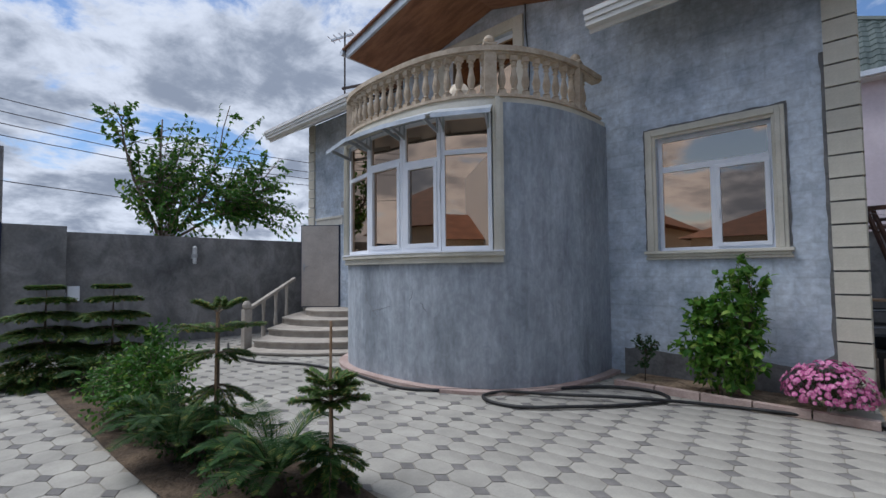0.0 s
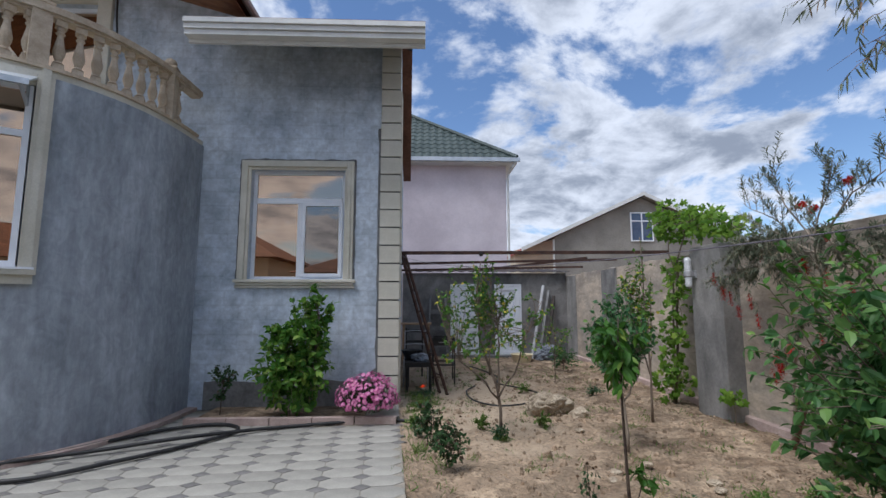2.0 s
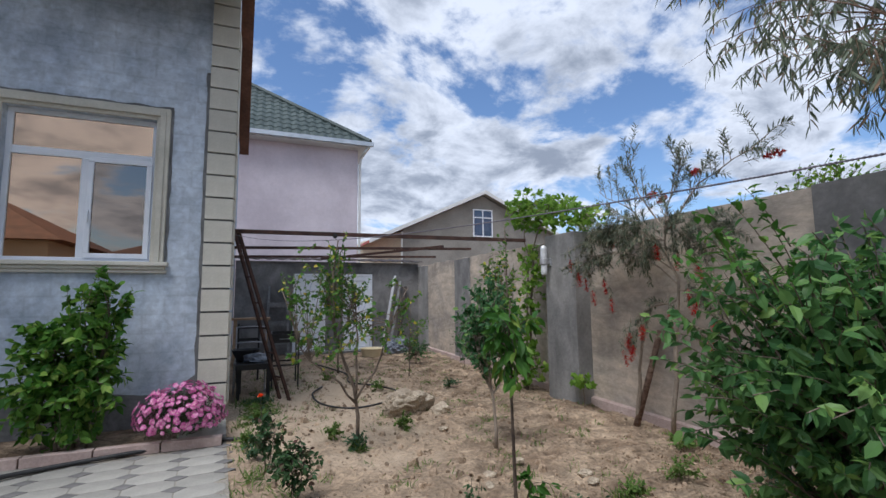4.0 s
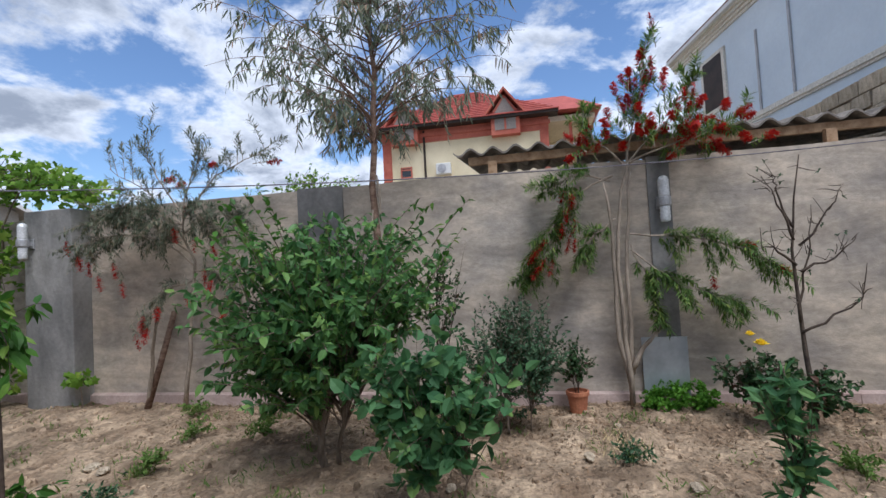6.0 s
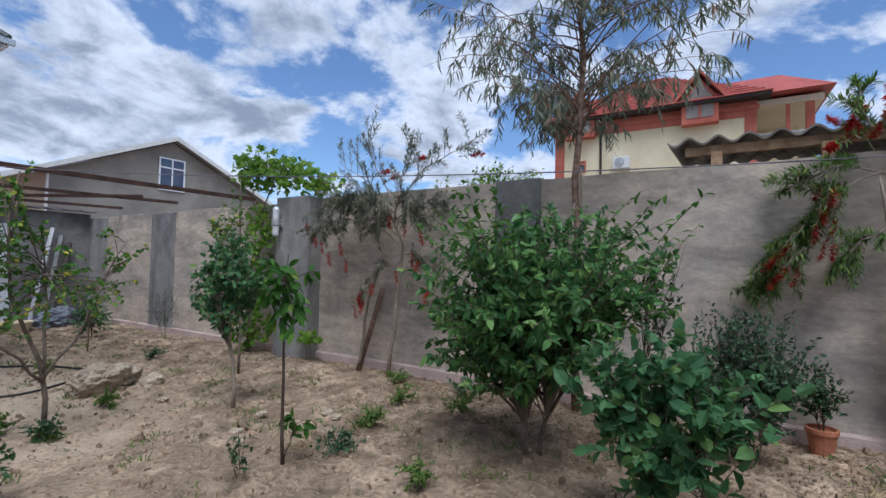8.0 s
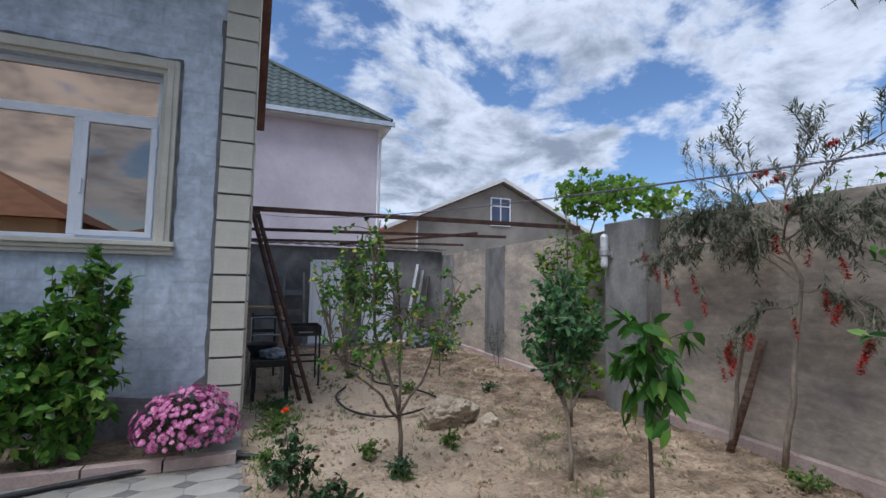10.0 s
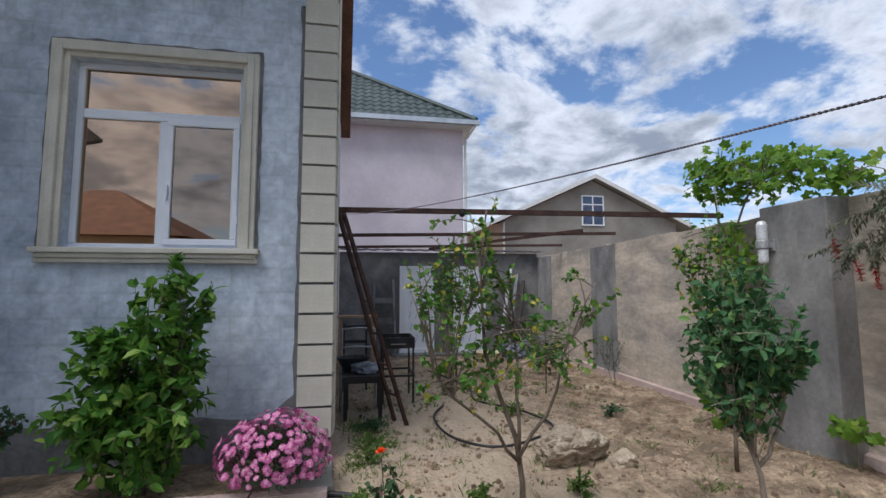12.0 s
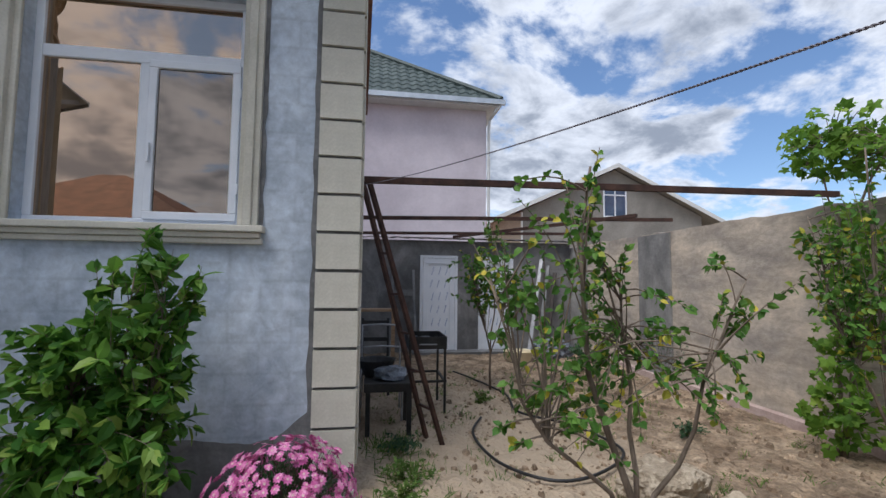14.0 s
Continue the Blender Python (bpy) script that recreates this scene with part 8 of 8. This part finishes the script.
for k, (z0, z1) in enumerate(((9.6, 9.0), (9.2, 8.4), (8.7, 8.1), (8.2, 7.8), (6.5, 6.2))):
    pts = [(-22.45 - 0.03 * k, -12 + 40 * t, z0 + (z1 - z0) * t - 1.6 * math.sin(math.pi * t)) for t in (j / 12 for j in range(13))]
    part("cable", Shape().tube(pts, 0.018, 5), CABLE, line)
far = thing("far_house", "low house with grey roof beyond the yard wall", "house", at=(-26, -1, 0))
part("wall", box(-30, -4, 0, -25, 0.6, 4.1), CREAM, far)
part("roof", Shape().hexa([(-30.4, -4.4, 4.1), (-24.6, -4.4, 4.1), (-24.6, 1.0, 4.1), (-30.4, 1.0, 4.1)], [(-28, -2.2, 5.6), (-27, -2.2, 5.6), (-27, -1.2, 5.6), (-28, -1.2, 5.6)]), ASBESTOS, far)
ant = thing("aerial", "thin television aerial mast by the balcony", "aerial", at=(-8.3, 6.3, 5.6))
part("mast", Shape().tube([(-8.6, 6.35, 5.62), (-8.6, 6.35, 7.4)], 0.022, 6), DARK_BOARD, ant)
part("bracket", Shape().bar((-8.7, 6.35, 6.05), (-7.9, 6.5, 5.98), 0.05, 0.05), DARK_BOARD, ant)
part("boom", Shape().bar((-8.95, 6.2, 7.28), (-8.4, 6.45, 7.34), 0.03, 0.05), ZINC, ant)
for k in range(5):
    c = Vector((-8.95, 6.2, 7.30)).lerp(Vector((-8.4, 6.45, 7.36)), k / 4)
    part("element", Shape().bar(c + Vector((0.08, -0.16, 0)), c - Vector((0.08, -0.16, 0)), 0.012, 0.012), ZINC, ant)
cab = curve_points([(-3.98, FACE - 0.03, 6.6), (-3.95, FACE - 0.06, 6.0), (-3.9, FACE - 0.05, 5.2), (-4.0, FACE - 0.03, 4.4)], 6)
solid("house_cable", Shape().tube(cab, 0.014, 5), CABLE, "loose dark cables down the gable wall", "cable", kind="")
solid("bundle", Shape().lathe([(0.28, 3.97), (0.32, 4.3), (0.24, 4.62), (0.12, 4.78)], -4.55, 5.9, 9), CREAM, "beige wrapped bundle standing on the balcony", "bundle", kind="")
solid("eaves_lamp", Shape().lathe([(0.03, 3.3), (0.055, 3.34), (0.055, 3.44), (0.03, 3.47)], -9.7, FACE - 0.09, 10).box(-9.73, FACE - 0.06, 3.36, -9.67, FACE - 0.001, 3.42), LAMP_BODY, "small round lamp above the entrance", "lamp", kind="")

# corrugated lean-to behind the garden wall
lean = thing("lean_to_roof", "weathered corrugated roof on timber behind the garden wall", "roof", at=(5.6, -1, 2.4))
cs = Shape()
NW = 170
for k in range(NW):
    ya, yb = -3.45 + 5.1 * k / NW, -3.45 + 5.1 * (k + 1) / NW
    za, zb = 2.56 + 0.035 * math.sin(ya * 2 * math.pi / 0.235), 2.56 + 0.035 * math.sin(yb * 2 * math.pi / 0.235)
    cs.hexa([(5.05, ya, za), (8.0, ya, za + 0.35), (8.0, yb, zb + 0.35), (5.05, yb, zb)], [(5.05, ya, za + 0.02), (8.0, ya, za + 0.37), (8.0, yb, zb + 0.37), (5.05, yb, zb + 0.02)])
part("sheet", cs, ASBESTOS, lean)
part("purlin", box(5.12, -3.45, 2.45, 5.18, 1.5, 2.53), TIMBER, lean, "weathered timber purlin")
part("back_board", box(7.6, -3.45, 0.3, 7.7, 1.4, 2.7), DARK_BOARD, lean)
for y in (-3.2, -1.9, -0.6, 0.4, 1.2):
    part("strut", box(5.06, y, 2.32, 5.12, y + 0.09, 2.46), TIMBER, lean)


# ---- pieces: block wall, planting kerb, paving ----
bw = solid("block_wall", box(5.475, -3.92, 2.35, 10.6, -3.76, 3.6), MORTAR, "rough mortar behind the limestone blocks", "wall")
rb = random.Random(11)
bmeshes = []
for v in range(4):
    s = Shape()
    j = lambda: rb.uniform(-0.012, 0.012)
    low = [(0 + j(), j(), 0 + j()), (1 + j() * 0.3, j(), j()), (1 + j() * 0.3, 0.07 + j(), j()), (j() * 0.3, 0.07 + j(), j())]
    s.hexa(low, [(p[0] + j() * 0.3, p[1] + j(), 0.195 + j()) for p in low])
    me = s.mesh("block")
    me.materials.append(LIME)
    bmeshes.append(me)
for row in range(6):
    x, z = 5.5 + 0.2 * (row % 2), 2.38 + row * 0.212
    while x < 10.5:
        w = rb.choice((0.38, 0.4, 0.42, 0.24))
        if z + 0.2 < 3.62 + 0.09 * (x - 5.4):
            part("block", bmeshes[rb.randrange(4)], None, bw, at=Matrix.LocRotScale((x, -3.77, z + rb.uniform(-0.01, 0.01)), Euler((0, rb.uniform(-0.02, 0.02), 0)), (w - 0.025, 1, 1)))
        x += w

bed = solid("planting_strip", box(-2.1, 6.40, 0.0, 0.06, FACE - 0.021, 0.045), SOIL, "narrow soil strip along the house wall", "soil bed")
for k in range(5):
    x0 = -2.15 + k * 0.53
    part("kerb_stone", box(x0, 6.30, 0.0, x0 + 0.515, 6.395, 0.085), KERB, bed, bevel=0)
solid("corner_slab", Shape().hexa([(0.07, 6.42, 0), (0.52, 6.42, 0), (0.47, FACE - 0.06, 0), (0.07, FACE - 0.06, 0)], [(0.07, 6.42, 0.07), (0.52, 6.42, 0.07), (0.47, FACE - 0.06, 0.07), (0.07, FACE - 0.06, 0.07)]), TILE, "pale slab at the house corner", "slab")

# paving of long octagons with small dark squares between, laid a little askew
TU, TV, ROT = 0.358, 0.236, radians(5.3)
TC = Vector((0.32, 4.37))
CUT = 0.088          # corner cut along u
CUV = 0.062          # corner cut along v
GAP = 0.0035


def lay(u, v):
    return TC + Vector((u * math.cos(ROT) - v * math.sin(ROT) * 1.0, u * math.sin(ROT) + v * math.cos(ROT)))


def oct_ring():
    a, b = TU / 2 - GAP, TV / 2 - GAP
    return [(-a + CUT, -b), (a - CUT, -b), (a, -b + CUV), (a, b - CUV), (a - CUT, b), (-a + CUT, b), (-a, b - CUV), (-a, -b + CUV)]


def dot_ring():
    a, b = CUT - GAP, CUV - GAP
    return [(0, -b), (a, 0), (0, b), (-a, 0)]


def in_yard(p):
    if not (-11.35 < p.x and -3.65 < p.y < 7.05 and p.x < edge_x(p.y) - 0.02):
        return False
    if p.y > 6.3 and p.x > -2.2:
        return False
    if p.y > 4.4 and abs((p.x - BX) / (BA + 0.05)) ** BN + abs((FACE - p.y) / (BB + 0.05)) ** BN < 1:
        return False
    q = (p.x + 5.3, p.y - 1.55 - 0.04 * (p.x + 5.3))
    if abs(q[0]) < 3.6 and abs(q[1]) < 0.52:
        return False
    if (p.x - CX) ** 2 + (p.y - CY) ** 2 < 2.9 ** 2 and p.x > -9.6:
        return False
    return True


grout = Shape().hexa([(-11.4, -3.72, -0.05), (edge_x(-3.72), -3.72, -0.05), (edge_x(6.42), 6.42, -0.05), (0.4, FACE, -0.05), (-11.4, FACE, -0.05)], [(-11.4, -3.72, -0.006), (edge_x(-3.72), -3.72, -0.006), (edge_x(6.42), 6.42, -0.006), (0.4, FACE, -0.006), (-11.4, FACE, -0.006)])
paving = solid("paving", grout, GROUT, "white octagonal yard paving with small grey squares", "paving")
bed_soil = Shape()
for k in range(36):
    xa, xb = -8.9 + 0.2 * k, -8.9 + 0.2 * (k + 1)
    f = lambda x: 1.55 + 0.04 * (x + 5.3)
    for m in range(6):
        ya, yb = -0.5 + m / 6, -0.5 + (m + 1) / 6
        h = lambda x, y: 0.015 + 0.03 * noise.noise((x * 3, y * 3, 2))
        bed_soil.poly((xa, f(xa) + ya, h(xa, ya)), (xb, f(xb) + ya, h(xb, ya)), (xb, f(xb) + yb, h(xb, yb)), (xa, f(xa) + yb, h(xa, yb)))
solid("bed_soil", bed_soil, HUMUS, "dark soil bed in the paved yard", "soil bed", smooth=True)


def slab_mesh(name, ring, material):
    s = Shape()
    inner = [(x * 0.975, y * 0.975) for x, y in ring]
    s.hexa([(x, y, -0.03) for x, y in ring], [(x, y, -0.002) for x, y in ring])
    s.f.pop(-len(ring) - 1)
    i, n = len(s.v), len(ring)
    s.v.extend((x, y, 0.0) for x, y in inner)
    for k in range(n):
        s.f.append((n + k, n + (k + 1) % n, i + (k + 1) % n, i + k))
    s.f.append(tuple(range(i, i + n)))
    me = s.mesh(name)
    me.materials.append(material)
    return me


tile_me, dot_me = slab_mesh("tile", oct_ring(), TILE), slab_mesh("square", dot_ring(), TILE_DOT)
rt = random.Random(6)
far_tiles, far_dots, near = Shape(), Shape(), [0, 0]
for iu in range(-36, 4):
    for iv in range(-36, 13):
        for kind, du, dv, me, s in ((0, 0.5, 0.5, tile_me, far_tiles), (1, 0, 0, dot_me, far_dots)):
            p = lay((iu + du) * TU, (iv + dv) * TV)
            if not in_yard(p):
                continue
            dz, tx, ty = rt.uniform(-0.0025, 0.0015), rt.uniform(-0.004, 0.004), rt.uniform(-0.004, 0.004)
            if -2.6 < p.x and 2.9 < p.y and near[kind] < 150:
                near[kind] += 1
                part("tile" if kind == 0 else "square", me, None, paving, at=Matrix.LocRotScale((p.x, p.y, dz), Euler((tx, ty, ROT)), None))
            else:
                i = len(s.v)
                c, sn = math.cos(ROT), math.sin(ROT)
                s.v.extend((p.x + v.co.x * c - v.co.y * sn, p.y + v.co.x * sn + v.co.y * c, v.co.z + dz + v.co.x * ty + v.co.y * tx) for v in me.vertices)
                s.f.extend(tuple(i + q for q in f.vertices) for f in me.polygons)
for name, s, m in (("far_tiles", far_tiles, TILE), ("far_squares", far_dots, TILE_DOT)):
    ob = part(name, s, m, paving)
    ob["kind"] = "stuff"
